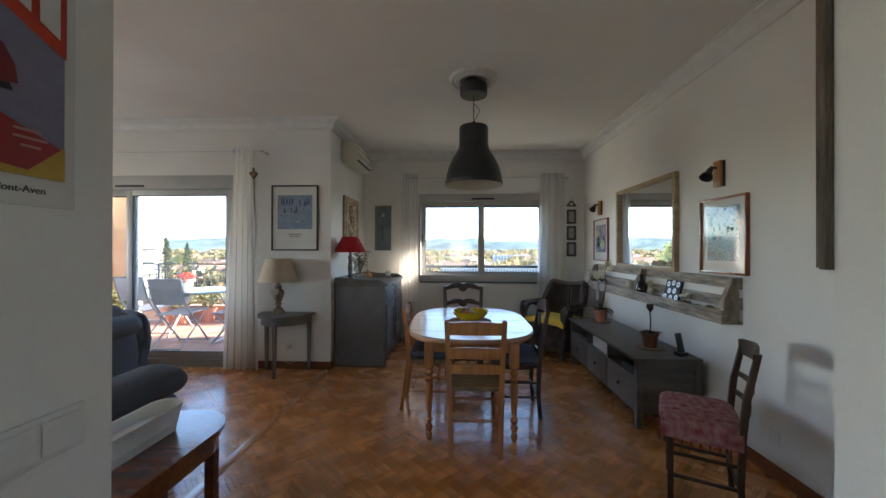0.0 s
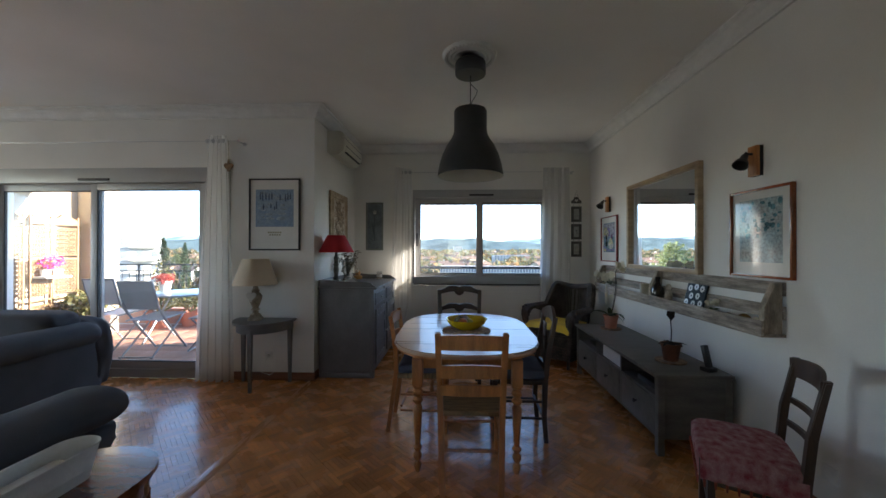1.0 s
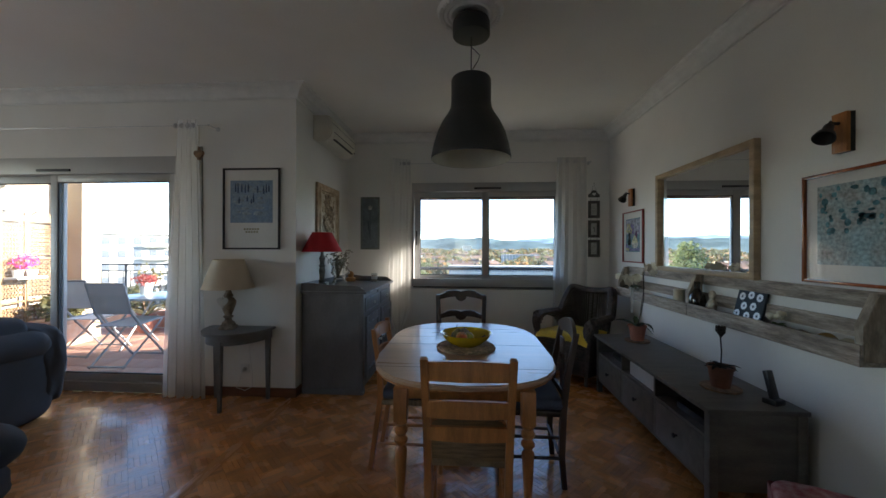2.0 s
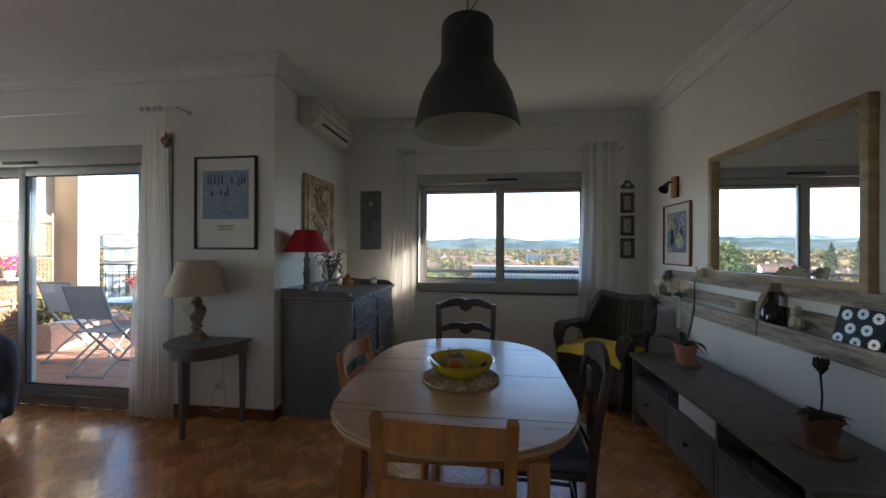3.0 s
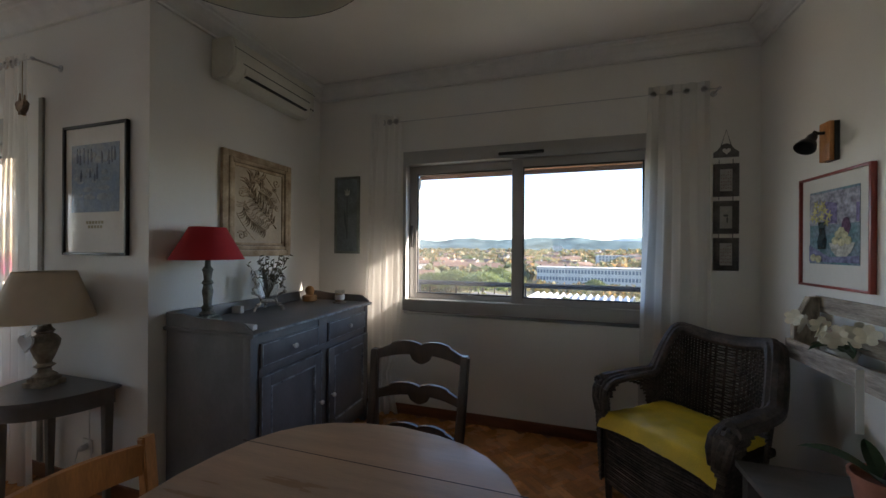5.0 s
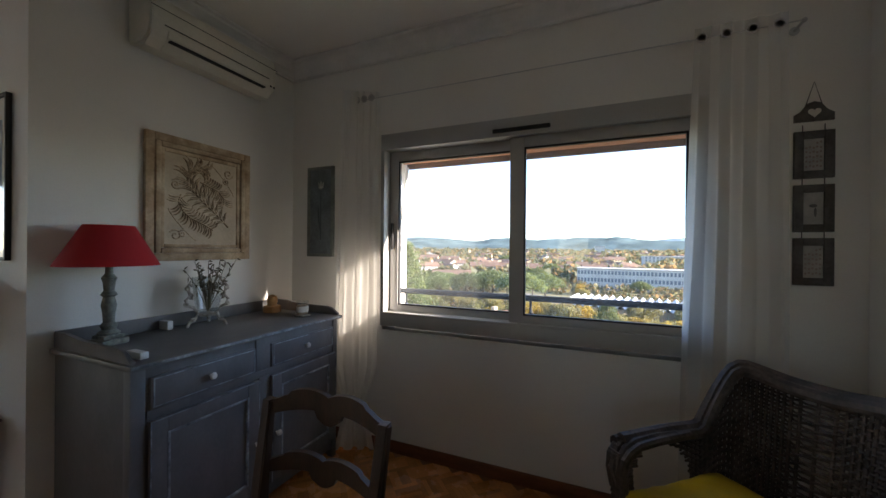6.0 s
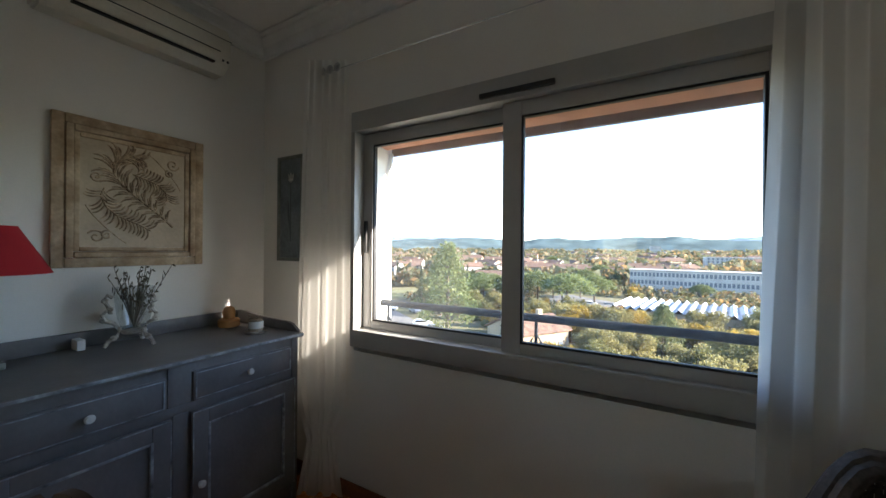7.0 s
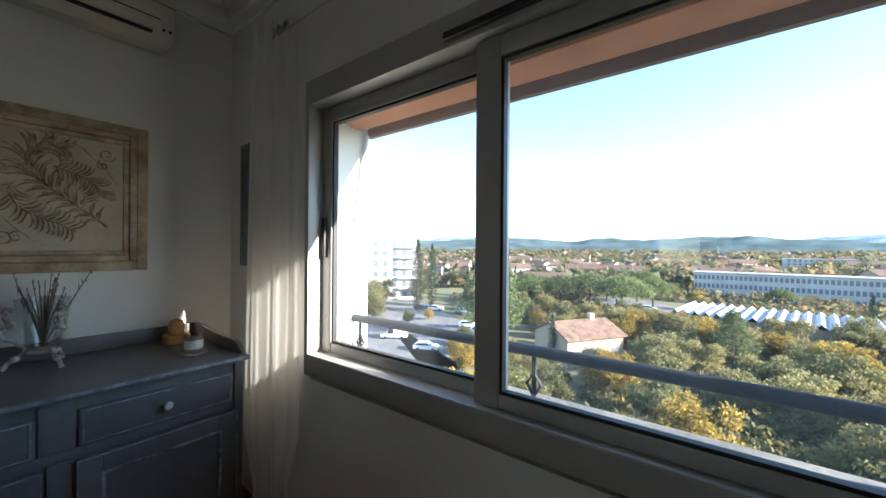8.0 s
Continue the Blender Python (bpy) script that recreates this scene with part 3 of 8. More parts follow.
for y in (sy0 + 0.01, sy1 - 0.028):
    prof = [(sx0 + 0.016, sh + 0.0005), (sx1 + 0.012, sh + 0.0005), (sx1 + 0.012, sh + 0.012), (sx1 - 0.01, sh + 0.018), (sx1 - 0.04, sh + 0.045), (sx1 - 0.08, sh + 0.055), (sx0 + 0.25, sh + 0.06), (sx0 + 0.12, sh + 0.075), (sx0 + 0.016, sh + 0.076)]
    bm_prism(bm, prof, y, y + 0.018, "y", 0.003)
bm2 = B()
bm_box(bm2, sx1 + 0.0285, sx1 + 0.0325, sy0 + 0.004, sy1 - 0.004, sh - 0.016, sh - 0.004, 0.0015)
part("rubbed_edge", bm2, GREYWORN, side, "rubbed pale front edge")
part("gallery", bm, GREYPAINT, side, "raised shaped rail round the top")
MIDY = (sy0 + sy1) / 2
PORC = mat("white_porcelain", (0.75, 0.74, 0.70), 0.15, vary=0.06, scale=30, coat=0.3)
for y0, y1, ky in ((4.372, 4.872, 4.862), (4.976, 5.487, 4.998)):
    bm = B()
    bm_box(bm, sx1 - 0.022, sx1 + 0.004, y0, y1, 0.781, 0.913, 0.004)
    dr = part("drawer", bm, GREYPAINT, side)
    bm = B()
    for q in ((y0 + 0.008, y1 - 0.008, 0.787, 0.791), (y0 + 0.008, y1 - 0.008, 0.903, 0.907), (y0 + 0.008, y0 + 0.014, 0.791, 0.903), (y1 - 0.014, y1 - 0.008, 0.791, 0.903)):
        bm_box(bm, sx1 + 0.003, sx1 + 0.007, *q)
    part("drawer_edge", bm, GREYWORN, dr, "rubbed pale edge")
    bm = B()
    bm_lathe(bm, [(0.006, 0), (0.007, 0.010), (0.014, 0.015), (0.017, 0.022), (0.013, 0.030), (0.0, 0.032)], 16, m=pose(sx1 + 0.004, (y0 + y1) / 2, 0.846, 0, 90, 0))
    part("knob", bm, PORC, dr, "white porcelain knob")
    bm = B()
    y0, y1 = y0 - 0.008, y1 + 0.016
    z0, z1 = 0.14, 0.736
    rail, rails = 0.07, []
    bm_box(bm, sx1 - 0.003, sx1 + 0.006, y0 + rail, y1 - rail, z0 + rail, z1 - rail)
    for q in ((y0, y0 + rail, z0, z1), (y1 - rail, y1, z0, z1), (y0 + rail, y1 - rail, z0, z0 + rail), (y0 + rail, y1 - rail, z1 - rail, z1)):
        rails.append(q)
    dd = part("cabinet_door", bm, GREYPAINT, side)
    for q in rails:
        box_part("door_rail", (sx1 - 0.002, sx1 + 0.016, *q), GREYPAINT, dd)
    bm = B()
    e = rail - 0.004
    for q in ((y0 + e, y0 + e + 0.012, z0 + e, z1 - e), (y1 - e - 0.012, y1 - e, z0 + e, z1 - e), (y0 + e + 0.012, y1 - e - 0.012, z0 + e, z0 + e + 0.012), (y0 + e + 0.012, y1 - e - 0.012, z1 - e - 0.012, z1 - e)):
        bm_box(bm, sx1 + 0.004, sx1 + 0.019, *q, 0.004)
    part("door_moulding", bm, GREYWORN, dd, "rubbed pale moulding")
    bm2 = B()
    for q in ((y0 + 0.002, y1 - 0.002, z1 - 0.006, z1 - 0.001), (y0 + 0.001, y0 + 0.006, z0, z1 - 0.007), (y1 - 0.006, y1 - 0.001, z0, z1 - 0.007)):
        bm_box(bm2, sx1 + 0.0145, sx1 + 0.0175, *q)
    part("door_edge", bm2, GREYWORN, dd, "rubbed pale edge")
    bm = B()
    bm_lathe(bm, [(0.005, 0), (0.006, 0.01), (0.015, 0.017), (0.017, 0.025), (0.012, 0.034), (0.0, 0.036)], 16, m=pose(sx1 + 0.016, ky, 0.41, 0, 90, 0))
    part("knob", bm, PORC, dd, "white porcelain knob")


# ---- low bench under the mirror ----
bx0, bx1, by0, by1, bh = 1.39, XR - 0.06, 2.91, 4.60, 0.555
tv = thing("media_bench", pose(0, 0, 0), "taupe-grey stained wooden media bench with three drawers", "media bench")
bm = B()
bm_box(bm, bx0 - 0.02, bx1, by0 - 0.02, by1 + 0.02, bh - 0.025, bh, 0.005)
part("top", bm, TAUPE, tv)
for y in (by0, by1 - 0.045):
    box_part("leg", (bx0, bx0 + 0.045, y, y + 0.045, 0, bh - 0.026), TAUPE, tv)
    box_part("leg", (bx1 - 0.045, bx1, y, y + 0.045, 0, bh - 0.026), TAUPE, tv)
    box_part("side_panel", (bx0 + 0.046, bx1 - 0.046, y + 0.008, y + 0.03, 0.11, bh - 0.026), TAUPE, tv, bev=0.002)
box_part("back_panel", (bx1 - 0.03, bx1 - 0.015, by0 + 0.046, by1 - 0.046, 0.11, bh - 0.026), TAUPE, tv, bev=0.001)
box_part("bottom_shelf", (bx0 + 0.008, bx1 - 0.032, by0 + 0.046, by1 - 0.046, 0.11, 0.13), TAUPE, tv, bev=0.002)
box_part("open_shelf", (bx0 + 0.008, bx1 - 0.032, by0 + 0.046, by1 - 0.046, 0.375, 0.39), TAUPE, tv, bev=0.002)
BD = (by1 - by0 - 0.09) / 3
for k in (1, 2):
    y = by0 + 0.045 + k * BD
    box_part("divider", (bx0 + 0.004, bx1 - 0.032, y - 0.011, y + 0.011, 0.1305, 0.3745), TAUPE, tv, bev=0.002)
    box_part("divider", (bx0 + 0.004, bx1 - 0.032, y - 0.011, y + 0.011, 0.3905, bh - 0.026), TAUPE, tv, bev=0.002)
for k in range(3):
    y0, y1 = by0 + 0.05 + k * BD + (0.012 if k else 0), by0 + 0.04 + (k + 1) * BD - (0.012 if k < 2 else 0)
    bm = B()
    bm_box(bm, bx0 + 0.002, bx0 + 0.024, y0 + 0.002, y1 - 0.002, 0.133, 0.372, 0.003)
    dr = part("drawer", bm, TAUPE, tv)
    bm = B()
    bm_lathe(bm, [(0.006, 0), (0.006, 0.012), (0.015, 0.018), (0.014, 0.026), (0.0, 0.029)], 14, m=pose(bx0 + 0.002, (y0 + y1) / 2, 0.255, 0, -90, 0))
    part("knob", bm, BLACK, dr, "dark round knob")


# ---- half-moon table ----
dm = thing("half_moon_table", pose(-1.975, YF - 0.018, 0), "dark grey painted half-moon table against the wall", "side table")
bm = B()
hm = [(0.31 * math.cos(math.pi * i / 24), -0.40 * math.sin(math.pi * i / 24)) for i in range(25)]
bm_prism(bm, hm, 0.645, 0.668, "z", 0.006)
part("tabletop", bm, GREYPAINT, dm)
bm = B()
bm_prism(bm, [(0.275 * math.cos(math.pi * i / 24), -0.01 - 0.35 * math.sin(math.pi * i / 24)) for i in range(25)], 0.565, 0.6445, "z")
part("apron", bm, GREYPAINT, dm)
for x, y in ((-0.25, -0.035), (0.25, -0.035), (0.0, -0.345)):
    bm = B()
    vs = bm_box(bm, x - 0.021, x + 0.021, y - 0.021, y + 0.021, 0, 0.60, 0.003)
    for v in bm.verts:
        if v.co.z < 0.1:
            v.co.x, v.co.y = x + (v.co.x - x) * 0.62, y + (v.co.y - y) * 0.62
    part("leg", bm, GREYPAINT, dm, "tapered square leg")


# ---- seating with slipcovers ----
def pillow(bm, x0, x1, y0, y1, z0, z1, puff=0.35, cuts=12, m=None):
    """A soft box: rounded all round, bulging in the middle."""
    before = set(bm.verts)
    r = bmesh.ops.create_cube(bm, size=2.0)
    es = list({e for v in r["verts"] for e in v.link_edges})
    g = bmesh.ops.subdivide_edges(bm, edges=es, cuts=cuts, use_grid_fill=True)
    vs = [v for v in bm.verts if v not in before]
    c, h = Vector(((x0 + x1) / 2, (y0 + y1) / 2, (z0 + z1) / 2)), Vector((abs(x1 - x0) / 2, abs(y1 - y0) / 2, abs(z1 - z0) / 2))
    for v in vs:
        p = v.co.copy()
        k = max(p.x ** 6 + p.y ** 6 + p.z ** 6, 1e-6) ** (1 / 6)
        q = p / k if k > 1 else p
        s = p.normalized() * 1.0
        q = q.lerp(Vector((s.x * 1.1, s.y * 1.1, s.z * 1.1)), puff * 0.4)
        q *= 1 + 0.025 * noise.noise(p * 1.7 + c) + 0.012 * noise.noise(p * 5 + c) + 0.006 * noise.noise(p * 11 + c)
        v.co = c + Vector((q.x * h.x, q.y * h.y, q.z * h.z))
    if m:
        bmesh.ops.transform(bm, matrix=m, verts=vs)


def roll(bm, x, y0, y1, z, r, squash=0.8):
    """A padded arm that lies along y, its ends rounded."""
    n, seg = 28, 24
    rings = []
    for i in range(n + 1):
        u = i / n
        e = min(u, 1 - u) * (y1 - y0)
        k = math.sqrt(max(0.02, 1 - max(0, 1 - e / (r * 0.8)) ** 2))
        wob = 1 + 0.05 * noise.noise(Vector((x, u * 5, z)))
        rings.append([bm.verts.new((x + r * k * wob * math.cos(2 * math.pi * j / seg), y0 + u * (y1 - y0), z + r * squash * k * wob * math.sin(2 * math.pi * j / seg))) for j in range(seg)])
    for a, b in zip(rings, rings[1:]):
        for j in range(seg):
            bm.faces.new((a[j], a[(j + 1) % seg], b[(j + 1) % seg], b[j]))
    bm.faces.new(list(reversed(rings[0]))), bm.faces.new(rings[-1])


so = thing("armchair", pose(0, 0, 0), "slate-grey slipcovered armchair with padded rolled arms", "armchair")
bm = B()
roll(bm, -1.95, 1.25, 2.42, 0.545, 0.19, 0.52)
part("armrest", bm, SOFA, so, smooth=80)
bm = B()
pillow(bm, -2.75, -1.80, 1.3, 2.40, -0.004, 0.36, 0.25)
part("base", bm, SOFA, so, smooth=80)
bm = B()
pillow(bm, -2.75, -1.81, 1.35, 2.42, 0.28, 0.46, 0.3)
part("seat_cushion", bm, SOFA, so, smooth=80)
bm = B()
pillow(bm, -2.8, -1.82, 1.08, 1.35, 0.01, 0.62, 0.3)
part("backrest", bm, SOFA, so, smooth=80)
so = thing("sofa", pose(-0.42, 0, 0), "slate-grey slipcovered sofa with loose back cushions", "sofa")
bm = B()
roll(bm, -2.98, 2.62, 3.72, 0.61, 0.14, 0.8)
part("armrest", bm, SOFA, so, smooth=80)
bm = B()
pillow(bm, -3.10, -2.885, 2.66, 3.74, 0.0, 0.60, 0.06)
part("side_cover", bm, SOFA, so, "slipcover hanging to the floor", smooth=80)
bm = B()
pillow(bm, -4.95, -2.95, 2.75, 3.78, 0.03, 0.42, 0.2)
part("base", bm, SOFA, so, smooth=80)
for x in (-4.9, -3.95):
    bm = B()
    pillow(bm, x, x + 0.93, 2.72, 3.45, 0.38, 0.52, 0.3)
    part("seat_cushion", bm, SOFA, so, smooth=80)
    bm = B()
    pillow(bm, x, x + 0.93, 3.35, 3.70, 0.50, 0.83, 0.35)
    part("back_cushion", bm, SOFA, so, smooth=80)
bm = B()
pillow(bm, -4.95, -2.88, 3.6, 3.86, 0.05, 0.76, 0.2)
part("backrest", bm, SOFA, so, smooth=80)


# ---- soft white curtains ----
def curtain(name, x0, x1, y, z0, z1, folds, label, top0=None, top1=None, knot=None, amp=0.010, cloth=SHEER, slant=0.0):
    n, rows = folds * 14, 30
    top0, top1 = (x0 if top0 is None else top0), (x1 if top1 is None else top1)
    bm = B()
    grid = []
    for j in range(rows + 1):
        v = j / rows
        z = z0 + (z1 - z0) * v
        a, b = x0 + (top0 - x0) * v ** 1.5, x1 + (top1 - x1) * v ** 1.5
        pinch = 1.0
        if knot and z < knot + 0.25:
            pinch = 0.28 + 0.72 * min(1, abs(z - knot) / 0.25) ** 0.8 if z > knot else 0.28 + 0.5 * (knot - z) / 0.3
        c, h = (a + b) / 2, (b - a) / 2 * pinch
        row = []
        for i in range(n + 1):
            u = i / n
            ph = u * folds * 2 * math.pi + 0.9 * noise.noise(Vector((u * 3, v * 1.5, x0)))
            d = amp * (0.55 + 0.45 * (1 - v)) * math.sin(ph) + min(0.012, amp) * noise.noise(Vector((u * 9, v * 3, 4)))
            row.append(bm.verts.new((c + h * (2 * u - 1) + 0.006 * math.sin(ph * 2), y + d + slant * (u - 0.5), z - (0.012 * math.cos(ph) if j == 0 else 0))))
        grid.append(row)
    for r0, r1 in zip(grid, grid[1:]):
        for i in range(n):
            bm.faces.new((r0[i], r0[i + 1], r1[i + 1], r1[i]))
    c = thing(name, pose(0, 0, 0), label, "curtain")
    part("drape", bm, cloth, c, smooth=180)
    return c


c1 = curtain("sheer_curtain", -2.71, -2.30, 4.125, 0.012, 2.585, 5, "white sheer voile curtain beside the terrace door", -2.585, -2.385, amp=0.022)
c2 = curtain("sheer_curtain", -0.925, -0.632, 5.622, 0.02, 2.57, 3, "white sheer voile curtain knotted near its hem", -0.85, -0.632, knot=0.36, amp=0.006, cloth=VOILE, slant=0.125)
c3 = curtain("sheer_curtain", 1.20, 1.64, 5.655, 0.06, 2.57, 4, "long white sheer voile curtain beside the window", 1.26, 1.62)
CHROME = mat("brushed_steel", (0.55, 0.55, 0.56), 0.3, metal=1.0, vary=0.05, bump=0.0)
for c, xs, yy in ((c1, (-2.57, -2.51, -2.45, -2.40), 4.125), (c2, (-0.83, -0.77, -0.71, -0.65), 5.645), (c3, (1.28, 1.38, 1.48, 1.58), 5.655)):
    for x in xs:
        bm = B()
        bm_lathe(bm, [(0.016, -0.004), (0.024, -0.004), (0.024, 0.004), (0.016, 0.004), (0.016, -0.004)], 16, m=pose(x, yy - 0.033, 2.52 if c is c1 else 2.505, 90, 0, 0))
        part("eyelet", bm, CHROME, c, "steel eyelet ring")


def rod(x0, x1, y, z, wall_y, label):
    r = thing("curtain_rod", pose(0, 0, 0), label, "curtain rod")
    bm = B()
    bm_tube(bm, (x0, y, z), (x1, y, z), 0.003, None, 8)
    part("wire", bm, CHROME, r)
    for x in (x0, x1):
        bm = B()
        bm_tube(bm, (x, wall_y, z), (x, y - 0.01, z), 0.006, None, 10)
        bm_lathe(bm, [(0.02, 0), (0.02, 0.006), (0.0, 0.007)], 16, m=pose(x, wall_y, z, 90, 0, 0))
        bmesh.ops.create_uvsphere(bm, u_segments=10, v_segments=8, radius=0.011, matrix=pose(x, y, z))
        part("bracket", bm, CHROME, r)
    return r


rod(-0.84, 1.67, 5.63, 2.505, YB, "thin steel curtain wire over the window")
rod(-5.6, -2.25, 4.092, 2.52, YF, "thin steel curtain wire over the terrace door")

# heart on a string and the shutter strap beside the door
CORK = mat("brown_turned_wood", (0.25, 0.15, 0.09), 0.7, vary=0.2, scale=20)
TWINE = mat("natural_twine", (0.35, 0.27, 0.17), 0.9, vary=0.2)
hh = thing("heart_ornament", pose(-2.345, 4.092, 2.252), "brown wooden heart hanging on a string", "ornament")
bm = B()
heart = [(0.048 * 16 * math.sin(a) ** 3 / 16, 0.048 * (13 * math.cos(a) - 5 * math.cos(2 * a) - 2 * math.cos(3 * a) - math.cos(4 * a)) / 16) for a in [2 * math.pi * i / 36 for i in range(36)]]
bm_prism(bm, heart, -0.014, 0.014, "y", 0.008)
part("heart", bm, CORK, hh)
bm = B()
bm_tube(bm, (0, 0, 0.015), (0, 0, 0.268), 0.002, None, 6)
part("string", bm, TWINE, hh)
bm = B()
bm_box(bm, -2.442, -2.402, YF - 0.014, YF - 0.001, 0.09, 2.36, 0.003)
single("shutter_strap", bm, mat("grey_webbing", (0.32, 0.31, 0.28), 0.9, vary=0.1), "grey roller shutter strap on the wall", "shutter strap")


def plate(name, m, label, sockets=1, cat="light switch"):
    """A white electric plate; local x across, y out of the wall."""
    WP = bpy.data.materials.get("white_plastic") or mat("white_plastic", (0.78, 0.77, 0.74), 0.35, vary=0.03)
    p = thing(name, m, label, cat)
    bm = B()
    bm_box(bm, -0.041 * sockets, 0.041 * sockets, 0, 0.008, -0.041, 0.041, 0.003)
    part("plate", bm, WP, p)
    for k in range(sockets):
        bm = B()
        if cat == "light switch":
            cx = -0.0355 * (sockets - 1) + 0.071 * k
            bm_box(bm, cx - 0.031, cx + 0.031, 0.0085, 0.013, -0.03, 0.03, 0.002)
            part("rocker", bm, WP, p)
        else:
            bm_lathe(bm, [(0.021, 0), (0.021, 0.003), (0.019, 0.003), (0.018, 0.0008), (0, 0.0006)], 20, m=pose(0, 0.008, 0, -90, 0, 0))
            part("socket_well", bm, WP, p)
    return p


plate("light_switch", pose(-2.24, YF - 0.001, 1.16, 0, 0, 180), "white plastic light switch by the curtain")
op = plate("wall_socket", pose(-1.975, YF - 0.001, 0.26, 0, 0, 180), "white wall socket with a plugged-in lamp cord", 1, "socket")
bm = B()
bm_lathe(bm, [(0.018, 0), (0.018, 0.03), (0.008, 0.04)], 14, m=pose(0, 0.01, 0, -90, 0, 0))
part("plug", bm, bpy.data.materials["white_plastic"], op)
bm = B()
bm_sweep(bm, [(0, 0.05, 0), (0.01, 0.06, -0.08), (0.05, 0.06, -0.16), (-0.03, 0.05, -0.19), (-0.10, 0.05, -0.15), (-0.09, 0.04, -0.02), (-0.06, 0.03, 0.15), (-0.05, 0.02, 0.36)], 0.003, 6)
part("cord", bm, bpy.data.materials["white_plastic"], op, "white lamp cord")
plate("light_switch", pose(XH_L + 0.001, 0.605, 1.055, 0, 0, -90), "white double light switch on the hall wall", 2)
plate("wall_socket", pose(XR - 0.001, 2.33, 0.25, 0, 0, 90), "white wall socket behind the chair", 1, "socket")


# ---- pictures ----
def framed(name, m, w, h, fw, fd, fmat, label, matw, art, category="framed picture"):
    """A framed picture; local x across, z up, y out of the wall. Its origin is the frame's middle at the wall."""
    p = thing(name, m, label, category)
    bm = B()
    frame_rect(bm, -w / 2, w / 2, -h / 2, h / 2, fw, 0.001, fd, 0.003)
    part("frame", bm, fmat, p)
    if matw:
        bm = B()
        bm_box(bm, -w / 2 + fw, w / 2 - fw, 0.002, fd * 0.45, -h / 2 + fw, h / 2 - fw)
        part("mount", bm, PAPER, p, "white paper mount")
        l_, r_, b_, t_ = matw
    else:
        l_ = r_ = b_ = t_ = 0
    bm = B()
    bm_box(bm, -w / 2 + fw + l_, w / 2 - fw - r_, 0.002, fd * 0.45 + 0.0015, -h / 2 + fw + b_, h / 2 - fw - t_)
    part("picture", bm, art, p)
    return p


def shapes(p, name, material, y, flat):
    """Flat painted shapes lying on a picture: outlines in its plane."""
    bm = B()
    for o in flat:
        bm_prism(bm, o, y, y + 0.0012, "y")
    return part(name, bm, material, p)


def blob(cx, cz, rx, rz, n=14, seed=0.0):
    return [(cx + rx * (1 + 0.15 * noise.noise(Vector((i * 0.9, seed, cx * 9)))) * math.cos(2 * math.pi * i / n), cz + rz * (1 + 0.15 * noise.noise(Vector((i * 0.9, seed + 3, cz * 9)))) * math.sin(2 * math.pi * i / n)) for i in range(n)]


def rect(x0, x1, z0, z1):
    return [(x0, z0), (x1, z0), (x1, z1), (x0, z1)]


PAPER = mat("white_paper_behind_glass", (0.74, 0.72, 0.68), 0.06, vary=0.03, scale=4, bump=0.0)
ART_BLUE = mat("blue_landscape_print", (0.17, 0.24, 0.36), 0.06, vary=0.2, scale=16, bump=0.0, second=(0.27, 0.35, 0.43))
ART_DARK = mat("dark_blue_ink", (0.085, 0.125, 0.20), 0.06, vary=0.2, bump=0.0)
ART_PALE = mat("pale_print", (0.30, 0.37, 0.44), 0.08, vary=0.2, scale=20, bump=0)
GREYPRINT = mat("ochre_print", (0.34, 0.31, 0.20), 0.1, vary=0.1, bump=0)
kl = framed("framed_poster", pose(-1.915, YF, 1.765, 0, 0, 180), 0.555, 0.765, 0.016, 0.022, BLACK, "black-framed poster of a blue cypress landscape", (0.055, 0.055, 0.235, 0.10), ART_BLUE)
rnd = random.Random(3)
for o_ in ([[(x - 0.007, z), (x + 0.007, z), (x + 0.008, z + hh_ * 0.5), (x, z + hh_), (x - 0.008, z + hh_ * 0.5)] for x, z, hh_ in [(-0.17, 0.16, 0.08), (-0.145, 0.15, 0.09), (-0.12, 0.14, 0.085), (-0.06, 0.15, 0.07), (0.03, 0.16, 0.08), (0.06, 0.15, 0.09), (0.095, 0.16, 0.09), (0.13, 0.15, 0.10), (0.155, 0.16, 0.085), (-0.02, 0.06, 0.09), (0.0, 0.05, 0.05), (0.04, 0.07, 0.06), (0.12, 0.05, 0.07)]]):
    shapes(kl, "painted_cypress", ART_DARK, 0.0116, [o_])
for i in range(26):
    shapes(kl, "painted_hill", ART_PALE, 0.0108 + 0.00002 * i, [blob(rnd.uniform(-0.16, 0.16), rnd.uniform(-0.06, 0.23), rnd.uniform(0.015, 0.05), rnd.uniform(0.008, 0.02), seed=i)])
shapes(kl, "lettering_bars", GREYPRINT, 0.0108, [rect(-0.075 + 0.026 * i, -0.057 + 0.026 * i, -0.20, -0.183) for i in range(6)] + [rect(-0.065 + 0.026 * i, -0.048 + 0.026 * i, -0.226, -0.209) for i in range(5)])

NAR = mat("grey_green_painted_board", (0.20, 0.22, 0.20), 0.6, vary=0.12, scale=8)
nr = framed("narrow_picture", pose(-1.185, YB, 1.735, 0, 0, 180), 0.255, 0.70, 0.022, 0.024, NAR, "narrow grey wooden picture of a white tulip", None, mat("slate_blue_board", (0.17, 0.20, 0.22), 0.6, vary=0.15, scale=7))
shapes(nr, "painted_tulip", mat("chalk_white_paint", (0.50, 0.49, 0.46), 0.7, vary=0.2, scale=30), 0.0125, [[(-0.025, 0.19), (0.0, 0.17), (0.025, 0.19), (0.028, 0.235), (0.012, 0.215), (0.0, 0.245), (-0.012, 0.215), (-0.028, 0.235)]])
